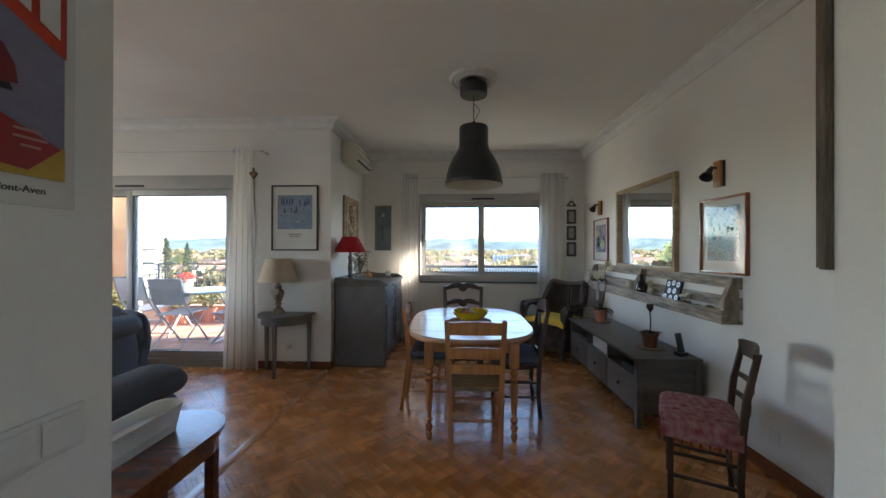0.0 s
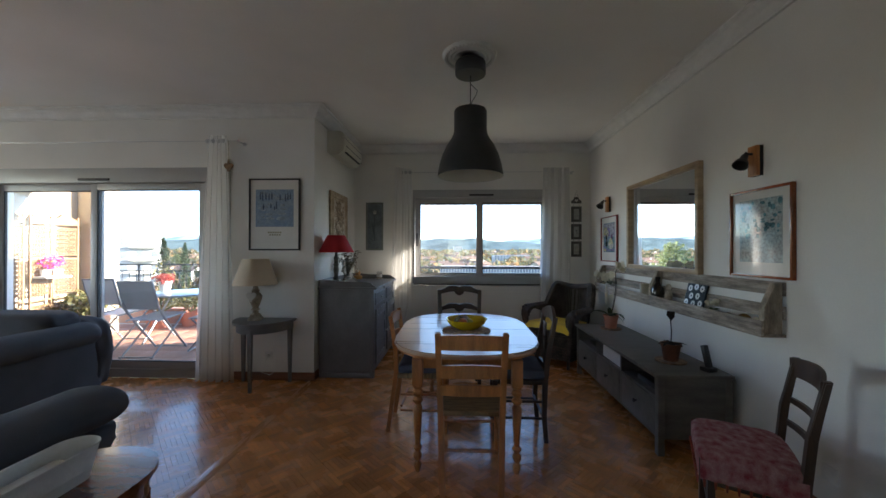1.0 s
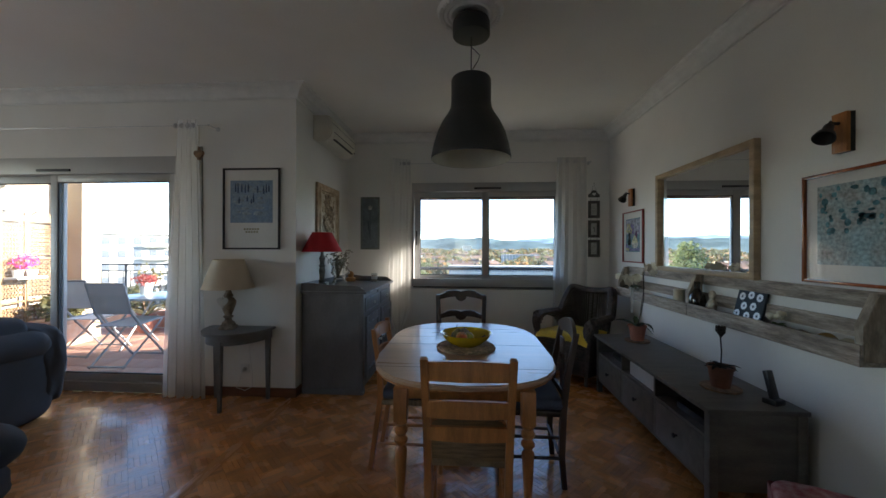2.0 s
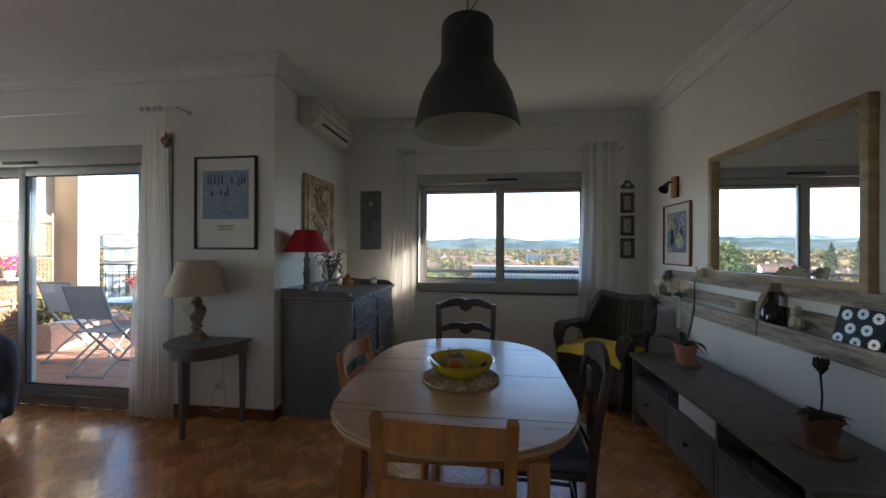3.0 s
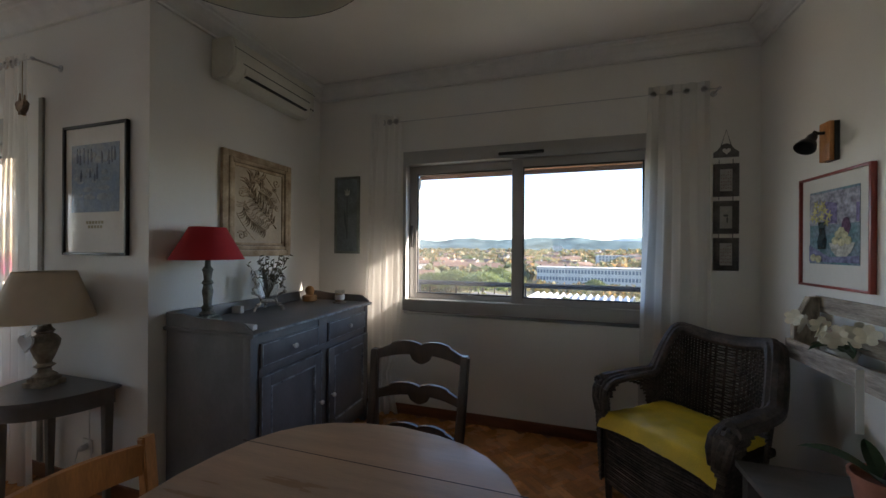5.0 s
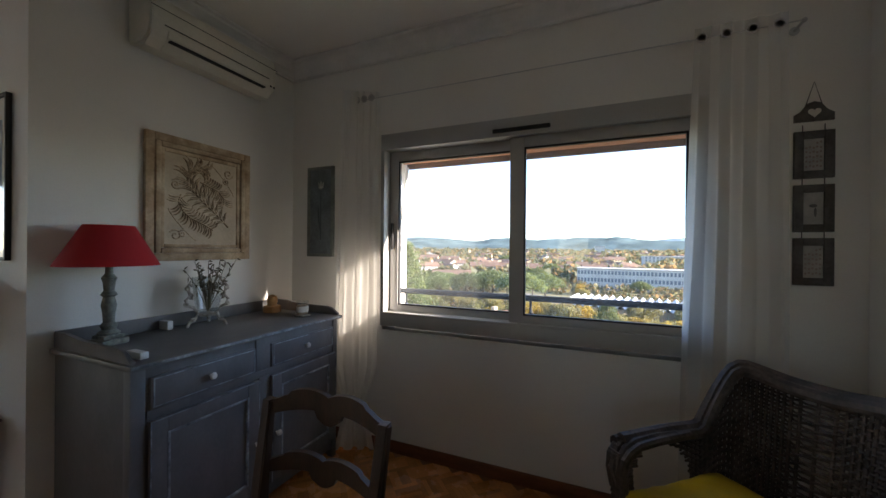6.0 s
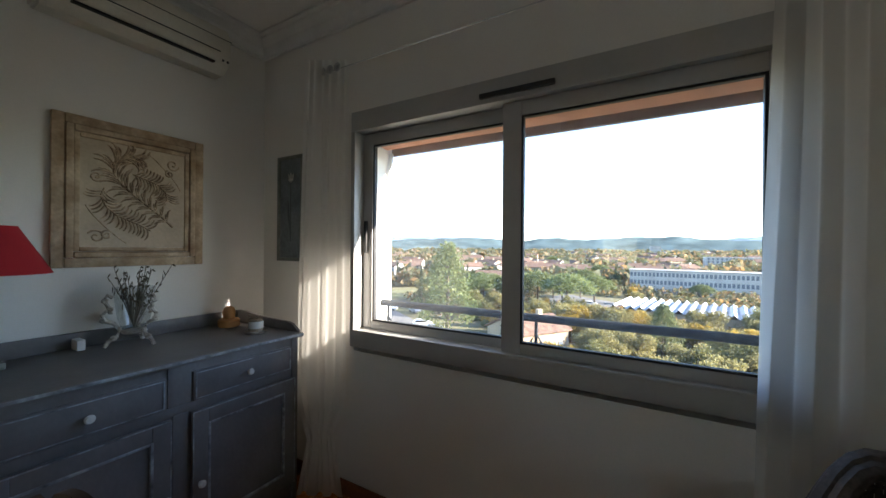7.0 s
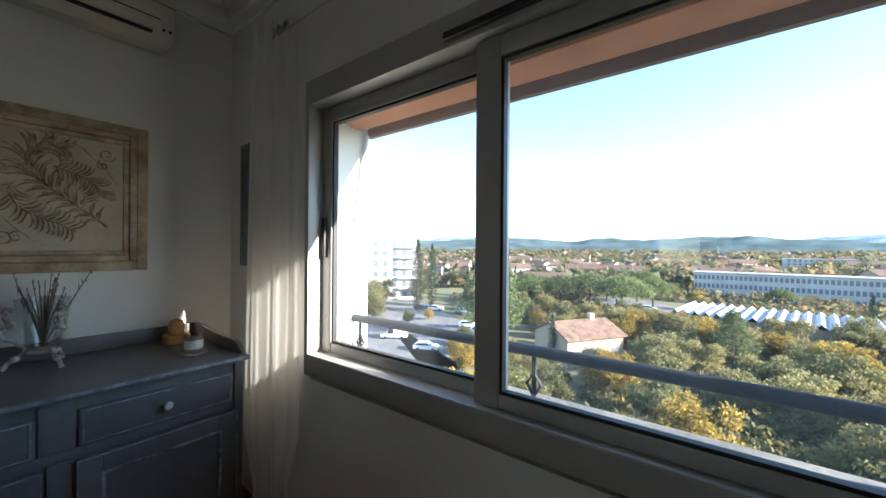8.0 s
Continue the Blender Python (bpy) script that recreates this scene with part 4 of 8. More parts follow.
shapes(nr, "painted_stem", mat("dark_slate_paint", (0.08, 0.10, 0.11), 0.6), 0.0125, [[(-0.004, -0.22), (0.004, -0.22), (0.005, 0.0), (0.003, 0.17), (-0.003, 0.17), (-0.004, 0.0)], [(0.005, -0.16), (0.03, -0.05), (0.028, 0.06), (0.012, -0.02)]])

RED_FR = mat("dark_red_lacquer_frame", (0.28, 0.03, 0.02), 0.3, vary=0.1, coat=0.3)
MAHFR = mat("orange_brown_varnished_frame", (0.30, 0.07, 0.02), 0.25, vary=0.12, coat=0.4)
rp = framed("framed_still_life", pose(XR, 5.04, 1.532, 0, 0, 90), 0.485, 0.565, 0.013, 0.024, RED_FR, "dark red framed still life with flowers and fruit", (0.062, 0.062, 0.105, 0.068), mat("teal_still_life_ground", (0.10, 0.22, 0.24), 0.06, vary=0.3, scale=9, bump=0, second=(0.30, 0.33, 0.42)))
INK = lambda n_, c_: mat(n_, c_, 0.06, vary=0.2, scale=30, bump=0)
shapes(rp, "painted_wall", INK("pale_lilac_print", (0.40, 0.40, 0.48)), 0.0125, [rect(-0.168, 0.168, 0.03, 0.19)])
shapes(rp, "painted_window", INK("violet_print", (0.25, 0.22, 0.40)), 0.0138, [[(-0.03, 0.035), (0.06, 0.035), (0.06, 0.15), (-0.03, 0.13)], rect(-0.168, -0.15, 0.035, 0.12)])
shapes(rp, "painted_cloth", INK("violet_cloth_print", (0.26, 0.27, 0.44)), 0.0138, [[(-0.168, -0.155), (0.168, -0.155), (0.168, -0.07), (0.02, -0.13), (-0.168, -0.12)]])
for n_, (fx, fz) in enumerate([(0.02, 0.075), (0.05, 0.10), (0.085, 0.115), (0.12, 0.10), (0.14, 0.07), (0.035, 0.045), (0.07, 0.07), (0.105, 0.06), (0.06, 0.13), (0.11, 0.135)]):
    shapes(rp, "painted_flower", INK("cream_yellow_print", (0.62, 0.56, 0.27)), 0.0150 + 0.0003 * n_, [[(fx + (0.026 if k % 2 else 0.009) * math.cos(k * math.pi / 5 + n_), fz + (0.026 if k % 2 else 0.009) * math.sin(k * math.pi / 5 + n_)) for k in range(10)]])
shapes(rp, "painted_vase", INK("black_green_print", (0.03, 0.05, 0.06)), 0.0150, [[(0.045, -0.09), (0.10, -0.09), (0.105, -0.05), (0.09, -0.01), (0.095, 0.03), (0.10, 0.045), (0.045, 0.045), (0.055, 0.02), (0.052, -0.01), (0.04, -0.05)]])
shapes(rp, "painted_bowl", INK("white_bowl_print", (0.56, 0.55, 0.52)), 0.0150, [[(-0.145, -0.06), (0.02, -0.06), (0.0, -0.10), (-0.03, -0.125), (-0.095, -0.125), (-0.125, -0.10)]])
for n_, (fx, fz) in enumerate([(-0.105, -0.05), (-0.065, -0.058), (-0.025, -0.05), (-0.085, -0.025), (-0.045, -0.022), (-0.065, -0.005), (0.13, -0.135), (0.09, -0.14)]):
    shapes(rp, "painted_fruit", INK("pale_fruit_print", (0.58, 0.55, 0.36)), 0.0164 + 0.0003 * n_, [blob(fx, fz, 0.022, 0.019, seed=n_)])
shapes(rp, "painted_jug", INK("plum_print", (0.16, 0.09, 0.16)), 0.0150, [blob(-0.09, 0.015, 0.026, 0.045, seed=2)])

gp = framed("framed_print", pose(XR, 2.753, 1.50, 0, 0, 90), 0.475, 0.56, 0.016, 0.026, MAHFR, "orange-brown framed abstract blue print under glass", (0.06, 0.06, 0.08, 0.05), mat("pale_turquoise_print", (0.30, 0.42, 0.45), 0.04, vary=0.3, scale=10, bump=0, second=(0.42, 0.40, 0.38)))
shapes(gp, "painted_patches", mat("turquoise_print", (0.16, 0.33, 0.38), 0.04, vary=0.3, scale=14, bump=0), 0.0135, [blob(rnd.uniform(-0.15, 0.15), rnd.uniform(-0.02, 0.20), rnd.uniform(0.006, 0.018), rnd.uniform(0.005, 0.02), seed=i) for i in range(40)])

# large mirror
OAKFR = mat("pale_oak_frame", (0.46, 0.33, 0.20), 0.45, vary=0.12, scale=6, stretch=(1, 1, 4))
MIRROR = mat("mirror_glass", (0.88, 0.89, 0.89), 0.0, metal=1.0, vary=0.0, bump=0.0)
MIRROR.node_tree.nodes["Principled BSDF"].inputs["Roughness"].default_value = 0.0
for l_ in list(MIRROR.node_tree.links):
    if l_.to_socket.name == "Roughness":
        MIRROR.node_tree.links.remove(l_)
mi = thing("wall_mirror", pose(XR, 3.895, 1.645, 0, 0, 90), "large wall mirror in a brown oak frame", "mirror")
bm = B()
frame_rect(bm, -0.60, 0.60, -0.445, 0.445, 0.040, 0.001, 0.045, 0.004)
part("frame", bm, OAKFR, mi)
bm = B()
bm_box(bm, -0.561, 0.561, 0.002, 0.014, -0.406, 0.406)
part("mirror_glass", bm, MIRROR, mi, "clear silvered glass")

# carved relief panel, washed cream
CREAM = mat("cream_limewashed_wood", (0.50, 0.40, 0.28), 0.7, vary=0.16, scale=9, bump=0.15, second=(0.30, 0.20, 0.12))
CREAM2 = mat("pale_cream_panel", (0.54, 0.45, 0.34), 0.7, vary=0.08, scale=7, bump=0.1)
CARVE = mat("brown_rubbed_carving", (0.47, 0.37, 0.26), 0.7, vary=0.3, scale=26, bump=0.2, second=(0.21, 0.14, 0.088))
rl = thing("carved_panel", pose(XP, 4.985, 1.735, 0, 0, -90), "cream limewashed carved wooden panel with scrolling leaves", "carved panel")
bm = B()
frame_rect(bm, -0.325, 0.325, -0.365, 0.365, 0.045, 0.001, 0.030, 0.006)
frame_rect(bm, -0.279, 0.279, -0.319, 0.319, 0.030, 0.001, 0.040, 0.010)
frame_rect(bm, -0.248, 0.248, -0.288, 0.288, 0.022, 0.001, 0.026, 0.006)
part("frame", bm, CREAM, rl, smooth=20)
bm = B()
bm_box(bm, -0.2255, 0.2255, 0.001, 0.018, -0.2655, 0.2655)
part("panel", bm, CREAM2, rl)
bm = B()


def leaf3d(bm, x, z, ang, ln, wd, y0, lift):
    c, s = math.cos(ang), math.sin(ang)
    pts = [(0, 0), (0.25, 0.5), (0.55, 0.42), (0.8, 0.25), (1, 0), (0.8, -0.22), (0.55, -0.4), (0.25, -0.45)]
    mid = bm.verts.new((x + c * ln * 0.45, y0 + lift, z + s * ln * 0.45))
    vs = [bm.verts.new((x + c * a * ln - s * b * wd, y0, z + s * a * ln + c * b * wd)) for a, b in pts]
    for i in range(len(vs)):
        bm.faces.new((vs[i], vs[(i + 1) % len(vs)], mid))


def frond(bm, x, z, ang, ln, curl, r):
    """One carved lobe: a tapered rib that curls over, its tip thickened."""
    pts, rad, px, pz = [], [], x, z
    for i in range(7):
        u = i / 6
        pts.append((px, 0.019 + 0.007 * math.sin(math.pi * min(1, u * 1.1)), pz))
        rad.append(r * (0.45 + 0.75 * math.sin(math.pi * (0.12 + 0.80 * u))))
        a = ang + curl * u * u
        px, pz = px + math.cos(a) * ln / 6, pz + math.sin(a) * ln / 6
    bm_sweep(bm, pts, rad, 5, 0.8)


def along(pts, u):
    k = min(int(u * (len(pts) - 1)), len(pts) - 2)
    f = u * (len(pts) - 1) - k
    p, q = pts[k], pts[k + 1]
    return p[0] + (q[0] - p[0]) * f, p[1] + (q[1] - p[1]) * f, math.atan2(q[1] - p[1], q[0] - p[0])


# a large acanthus leaf from the lower corner that curls over at the top, and a smaller spray below it
main = [(-0.165, -0.150), (-0.110, -0.095), (-0.050, -0.045), (0.010, 0.005), (0.065, 0.055), (0.098, 0.110), (0.100, 0.160), (0.070, 0.200), (0.020, 0.215), (-0.028, 0.200), (-0.040, 0.170)]
low = [(0.135, 0.030), (0.150, -0.010), (0.130, -0.060), (0.090, -0.100), (0.040, -0.125), (-0.010, -0.145), (-0.060, -0.175)]
side = [(0.020, 0.120), (-0.040, 0.100), (-0.095, 0.080), (-0.130, 0.040), (-0.140, -0.010)]
for path, r_ in ((main, 0.0058), (low, 0.0045), (side, 0.0042)):
    bm_sweep(bm, [(x, 0.021, z) for x, z in path], r_, 6)
for i in range(19):
    u = 0.05 + 0.80 * i / 18
    x, z, a = along(main, u)
    big_ = 0.068 + 0.040 * math.sin(math.pi * u)
    for s in (1, -1):
        frond(bm, x, z, a + s * 0.75, big_ * (1.0 if s > 0 else 0.85), s * 1.1, 0.0052)
        frond(bm, x, z, a + s * 0.45, big_ * 0.62, s * 0.9, 0.0042)
for path, n_, ln in ((low, 18, 0.066), (side, 15, 0.064)):
    for i in range(n_):
        x, z, a = along(path, 0.05 + 0.9 * i / (n_ - 1))
        for s in (1, -1):
            frond(bm, x, z, a + s * 0.9, ln, s * 1.3, 0.0042)
for cx, cz, r, a0, way in ((0.165, -0.215, 0.036, 0.5, 1), (0.125, -0.205, 0.024, 2.0, -1), (-0.165, 0.205, 0.034, 3.4, 1), (-0.150, 0.150, 0.022, 1.0, -1), (0.165, 0.085, 0.026, 4.0, 1), (-0.02, 0.17, 0.026, 2.5, -1)):
    pts = [(cx + r * (1 - u * 0.8) * math.cos(a0 + way * u * 8), 0.0200, cz + r * (1 - u * 0.8) * math.sin(a0 + way * u * 8)) for u in [i / 18 for i in range(19)]]
    bm_sweep(bm, pts, 0.0042, 5)
for s in (1, -1):
    bm_sweep(bm, [(s * (0.205 - 0.06 * math.sin(u * math.pi) * 0.4 - 0.16 * u * u), 0.0188, s * (-0.06 - 0.185 * u)) for u in [i / 10 for i in range(11)]], 0.0026, 5)
part("carved_leaves", bm, CARVE, rl, "leaf scrolls with brown wash in the hollows", smooth=60)

# hanging strip of three small frames
STRIPPAPER = mat("faded_print_paper", (0.46, 0.44, 0.42), 0.7, vary=0.08, scale=20)
BIRDINK = mat("grey_bird_ink", (0.14, 0.14, 0.14), 0.7)
SPRIGINK = mat("faded_sprig_ink", (0.34, 0.27, 0.25), 0.7)
SLATE = mat("dark_grey_limed_wood", (0.12, 0.112, 0.105), 0.7, vary=0.2, scale=12)
hs = thing("hanging_picture_strip", pose(1.742, YB, 0, 0, 0, 180), "hanging strip of three small grey frames below a heart plate", "picture strip")
bm = B()
bm_prism(bm, [(-0.072, 2.065), (0.072, 2.065), (0.072, 2.10), (0.045, 2.115), (0.025, 2.15), (0, 2.158), (-0.025, 2.15), (-0.045, 2.115), (-0.072, 2.10)], 0.002, 0.014, "y", 0.002)
part("heart_plate", bm, SLATE, hs)
shapes(hs, "heart", PAPER, 0.0145, [[(x * 0.5, z * 0.5 + 2.105) for x, z in heart]])
bm = B()
bm_sweep(bm, [(-0.03, 0.008, 2.14), (0, 0.01, 2.25), (0.03, 0.008, 2.14)], 0.002, 6)
part("hanging_string", bm, BLACK, hs)
for z in (1.909, 1.657, 1.407):
    bm = B()
    frame_rect(bm, -0.073, 0.073, z - 0.111, z + 0.111, 0.036, 0.002, 0.018, 0.003)
    f = part("small_frame", bm, SLATE, hs)
    bm = B()
    bm_box(bm, -0.038, 0.038, 0.002, 0.008, z - 0.076, z + 0.076)
    pp = part("small_print", bm, STRIPPAPER, f, "small pale print")
    if z == 1.657:
        shapes(f, "printed_bird", BIRDINK, 0.0085, [blob(0.0, z + 0.012, 0.015, 0.008), blob(-0.008, z - 0.018, 0.005, 0.022)])
    else:
        o = shapes(f, "printed_sprigs", SPRIGINK, 0.0085, [blob(-0.026 + 0.013 * (i % 5), z - 0.056 + 0.022 * (i // 5) + 0.004 * (i % 2), 0.0045, 0.0055, 8, i) for i in range(27)])
        tagged(o, kind="stuff")
    bm = B()
    for s in (-0.04, 0.04):
        bm_tube(bm, (s, 0.008, z + 0.111), (s, 0.008, z + 0.141), 0.002, None, 6)
    part("cord", bm, BLACK, f)


# ---- wall spots ----
def spot(y, z, turn, label):
    w = thing("wall_lamp", pose(XR, y, z, 0, 0, 90), label, "wall lamp", "wall spots")
    bm = B()
    bm_box(bm, -0.036, 0.036, 0.001, 0.022, -0.095, 0.095, 0.002)
    part("back_plate", bm, BLACK, w)
    bm = B()
    bm_box(bm, -0.036, 0.036, 0.0225, 0.042, -0.095, 0.095, 0.003)
    part("wood_plate", bm, PINE, w, "pine mounting block")
    bm = B()
    bm_tube(bm, (0, 0.042, 0.045), (0, 0.07, 0.045), 0.008, None, 10)
    bm_sweep(bm, [(0, 0.065, 0.045), (0.0, 0.08, 0.055), (0.0, 0.09, 0.04), (0, 0.09, 0.02)], 0.006, 8)
    part("arm", bm, BLACK, w)
    bm = B()
    bm_lathe(bm, [(0.020, 0.0), (0.024, -0.01), (0.026, -0.045), (0.042, -0.07), (0.052, -0.105), (0.050, -0.105), (0.040, -0.072), (0.023, -0.048), (0.0, -0.045)], 24, m=pose(0, 0.085, 0.035, 0, 0, 0) @ pose(0, 0, 0, 34, turn, 0) @ Matrix.Scale(0.84, 4))
    part("shade", bm, BLACK, w, "black metal cone shade")


spot(2.775, 1.955, 20, "black metal spot lamp on a pine wall block")
spot(5.05, 1.965, 25, "black metal spot lamp on a pine wall block")

# ---- air conditioner ----
ACW = mat("aged_white_plastic", (0.68, 0.65, 0.56), 0.4, vary=0.05, scale=3)
ac = thing("air_conditioner", pose(XP, 4.98, 2.51, 0, 0, -90), "aged white wall-mounted air conditioner", "air conditioner")
bm = B()
bm_prism(bm, [(0.001, 0.02), (0.05, 0.0), (0.13, 0.0), (0.185, 0.04), (0.205, 0.09), (0.205, 0.20), (0.18, 0.255), (0.14, 0.27), (0.001, 0.27)], -0.395, 0.395, "x", 0.012)
part("casing", bm, ACW, ac)
bm = B()
bm_box(bm, -0.33, 0.33, 0.2052, 0.2085, 0.105, 0.11)
bm_box(bm, -0.395, 0.395, 0.2052, 0.2075, 0.185, 0.188)
part("panel_gaps", bm, BLACK, ac)
bm = B()
bm_prism(bm, [(0.136, -0.003), (0.20, 0.052), (0.209, 0.088), (0.206, 0.092), (0.19, 0.055), (0.132, 0.003)], -0.31, 0.31, "x")
part("air_flap", bm, ACW, ac)
bm = B()
bm_box(bm, -0.30, 0.30, 0.150, 0.2065, 0.035, 0.042)
part("outlet_slot", bm, BLACK, ac)
for x in (0.345, 0.372):
    bm = B()
    bm_box(bm, -x - 0.006, -x + 0.006, 0.203, 0.208, 0.055, 0.068, 0.002)
    part("indicator", bm, BLACK, ac)


# ---- lamps ----
CREAMSH = mat("cream_linen_shade", (0.66, 0.55, 0.42), 0.85, vary=0.04, scale=5, bump=0.15, bscale=300)
REDSH = mat("red_cotton_shade", (0.42, 0.012, 0.018), 0.8, vary=0.05, bump=0.15, bscale=300)
LIMED = mat("limed_turned_wood", (0.36, 0.30, 0.23), 0.7, vary=0.2, scale=14, second=(0.20, 0.15, 0.11))
GREYTURN = mat("grey_green_turned_wood", (0.22, 0.23, 0.20), 0.65, vary=0.25, scale=16)


def table_lamp(m, label, base, prof, shade_r, shade_z, shade, wood, heart_on=False):
    la = thing("table_lamp", m, label, "table lamp")
    bm = B()
    bm_box(bm, -base, base, -base, base, 0.0, 0.028, 0.006)
    bm_box(bm, -base * 0.8, base * 0.8, -base * 0.8, base * 0.8, 0.0285, 0.045, 0.005)
    part("foot", bm, wood, la)
    bm = B()
    bm_lathe(bm, [(r, z + 0.0455) for r, z in prof], 20)
    part("stem", bm, wood, la)
    (r0, r1), (z0, z1) = shade_r, shade_z
    bm = B()
    bm_lathe(bm, [(r0, z0), (r1, z1), (r1 - 0.003, z1), (r0 - 0.003, z0), (r0, z0)], 40)
    part("shade", bm, shade, la)
    bm = B()
    for a in (0, 2.1, 4.2):
        bm_tube(bm, (0.012 * math.cos(a), 0.012 * math.sin(a), z1 - 0.03), ((r1 - 0.004) * math.cos(a), (r1 - 0.004) * math.sin(a), z1 - 0.006), 0.002, None, 6)
    bm_tube(bm, (0, 0, prof[-1][1] + 0.045), (0, 0, z1 - 0.025), 0.012, None, 10)
    part("shade_holder", bm, CHROME, la)
    if heart_on:
        bm = B()
        bm_prism(bm, [(x * 1.0 - 0.02, z * 1.1 + 0.25) for x, z in heart], -0.075, -0.063, "y", 0.004)
        bm_sweep(bm, [(-0.02, -0.066, 0.29), (-0.008, -0.05, 0.33), (0.012, -0.02, 0.335)], 0.002, 6)
        part("heart_tag", bm, PAPER, la, "pale wooden heart tied to the stem")


table_lamp(pose(-2.03, 4.05, 0.669, 0, 0, 12), "cream fabric lamp on a limed turned wooden base", 0.06, [(0.05, 0), (0.052, 0.012), (0.03, 0.03), (0.026, 0.05), (0.045, 0.065), (0.026, 0.08), (0.04, 0.11), (0.06, 0.17), (0.064, 0.20), (0.05, 0.225), (0.03, 0.24), (0.042, 0.255), (0.03, 0.27), (0.02, 0.30), (0.022, 0.33)], (0.212, 0.125), (0.365, 0.625), CREAMSH, LIMED, True)
table_lamp(pose(-1.325, 4.44, sh + 0.001, 0, 0, 5), "red fabric lamp on a grey-green turned wooden stem", 0.055, [(0.04, 0), (0.044, 0.01), (0.026, 0.025), (0.034, 0.045), (0.022, 0.06), (0.024, 0.10), (0.03, 0.14), (0.022, 0.18), (0.032, 0.19), (0.02, 0.21), (0.024, 0.25), (0.03, 0.27), (0.016, 0.29), (0.014, 0.33)], (0.195, 0.095), (0.375, 0.565), REDSH, GREYTURN)

# ---- things on the sideboard ----
CLEAR = clear_mat("clear_glass")
SILVERY = mat("chalky_white_cast_metal", (0.58, 0.55, 0.50), 0.6, vary=0.25, scale=40, second=(0.22, 0.18, 0.14))
va = thing("footed_vase", pose(-1.34, 4.93, sh + 0.001) @ Matrix.Scale(1.32, 4), "clear glass vase in an ornate cast metal stand with dry twigs", "vase")
bm = B()
bm_lathe(bm, [(0.035, 0.05), (0.05, 0.10), (0.058, 0.17), (0.065, 0.215)], 24)
g = part("glass_cup", bm, CLEAR, va)
g.visible_shadow = False
bm = B()
bm_lathe(bm, [(0.036, 0.042), (0.04, 0.048), (0.036, 0.054)], 20)
for k in range(3):
    a = 2 * math.pi * k / 3 + 0.4
    ca, sa = math.cos(a), math.sin(a)
    prof = [(0.085, 0.0), (0.075, 0.02), (0.05, 0.035), (0.042, 0.06), (0.06, 0.085), (0.085, 0.095), (0.092, 0.12), (0.078, 0.135), (0.068, 0.12), (0.076, 0.15), (0.088, 0.175), (0.078, 0.19), (0.064, 0.18)]
    bm_sweep(bm, [(r * ca, r * sa, z) for r, z in prof], 0.007, 7)
    for r, z in ((0.09, 0.10), (0.085, 0.17), (0.06, 0.03), (0.07, 0.14)):
        bmesh.ops.create_icosphere(bm, subdivisions=1, radius=0.012, matrix=pose(r * ca, r * sa, z))
part("cast_stand", bm, SILVERY, va)
rnd = random.Random(9)
bm = B()
for k in range(16):
    a, t_ = rnd.uniform(0, 6.28), rnd.uniform(0.03, 0.12)
    tip = (t_ * math.cos(a), t_ * math.sin(a), rnd.uniform(0.22, 0.30))
    bm_sweep(bm, [(0, 0, 0.06), (tip[0] * 0.4, tip[1] * 0.4, 0.16), tip], [0.002, 0.002, 0.001], 5)
    for q in range(7):
        u = 0.45 + 0.55 * q / 6
        leaf3d(bm, tip[0] * u, 0.07 + (tip[2] - 0.07) * u, rnd.uniform(0, 6.28), 0.03, 0.008, tip[1] * u, 0.002)
part("dry_bouquet", bm, mat("dry_grey_green_twig", (0.30, 0.27, 0.20), 0.8, vary=0.2), va)
WARMWOOD = mat("orange_turned_beech", (0.50, 0.24, 0.08), 0.5, vary=0.1, scale=10)
bm = B()
bm_lathe(bm, [(0.055, 0), (0.06, 0.006), (0.06, 0.04), (0.055, 0.047), (0.034, 0.05), (0.032, 0.06), (0.036, 0.075), (0.036, 0.095), (0.028, 0.115), (0.012, 0.125), (0, 0.127)], 28)
single("wooden_press", bm, WARMWOOD, "small orange turned wooden kitchen press", "wooden press", pose(-1.345, 5.405, sh + 0.001))
ca = thing("candle_jar", pose(-1.04, 5.385, sh + 0.001) @ Matrix.Diagonal((1.15, 1.15, 1.5, 1)), "small glass candle jar with a pale wax fill on a saucer", "candle")
bm = B()
bm_lathe(bm, [(0.0, 0.0), (0.045, 0.002), (0.05, 0.008), (0.044, 0.006), (0.0, 0.005)], 24)
part("saucer", bm, SILVERY, ca)
bm = B()
bm_lathe(bm, [(0.03, 0.009), (0.031, 0.05), (0.0, 0.051)], 24)
part("wax", bm, mat("pale_wax", (0.40, 0.30, 0.20), 0.5, vary=0.05), ca)
bm = B()
bm_lathe(bm, [(0.033, 0.009), (0.034, 0.07)], 24)
bmesh.ops.delete(bm, geom=[f for f in bm.faces if len(f.verts) > 4], context="FACES")
part("glass_jar", bm, CLEAR, ca).visible_shadow = False
bm = B()
bm_lathe(bm, [(0.034, 0.02), (0.0345, 0.021), (0.0345, 0.045), (0.034, 0.046)], 24)
bmesh.ops.delete(bm, geom=[f for f in bm.faces if len(f.verts) > 4], context="FACES")
part("jar_label", bm, PAPER, ca)
WHITEPAINT = mat("white_painted_wood", (0.70, 0.69, 0.66), 0.5, vary=0.05, scale=20)
for x0, x1, y0, y1, hh in ((-1.465, -1.38, 4.73, 4.76, 0.05), (-1.0, -0.90, 4.352, 4.385, 0.03)):
    bm = B()
    bm_box(bm, x0, x1, y0, y1, sh + 0.001, sh + hh, 0.005)
    single("white_holder", bm, WHITEPAINT, "small white painted wooden holder on the shelf", "holder")

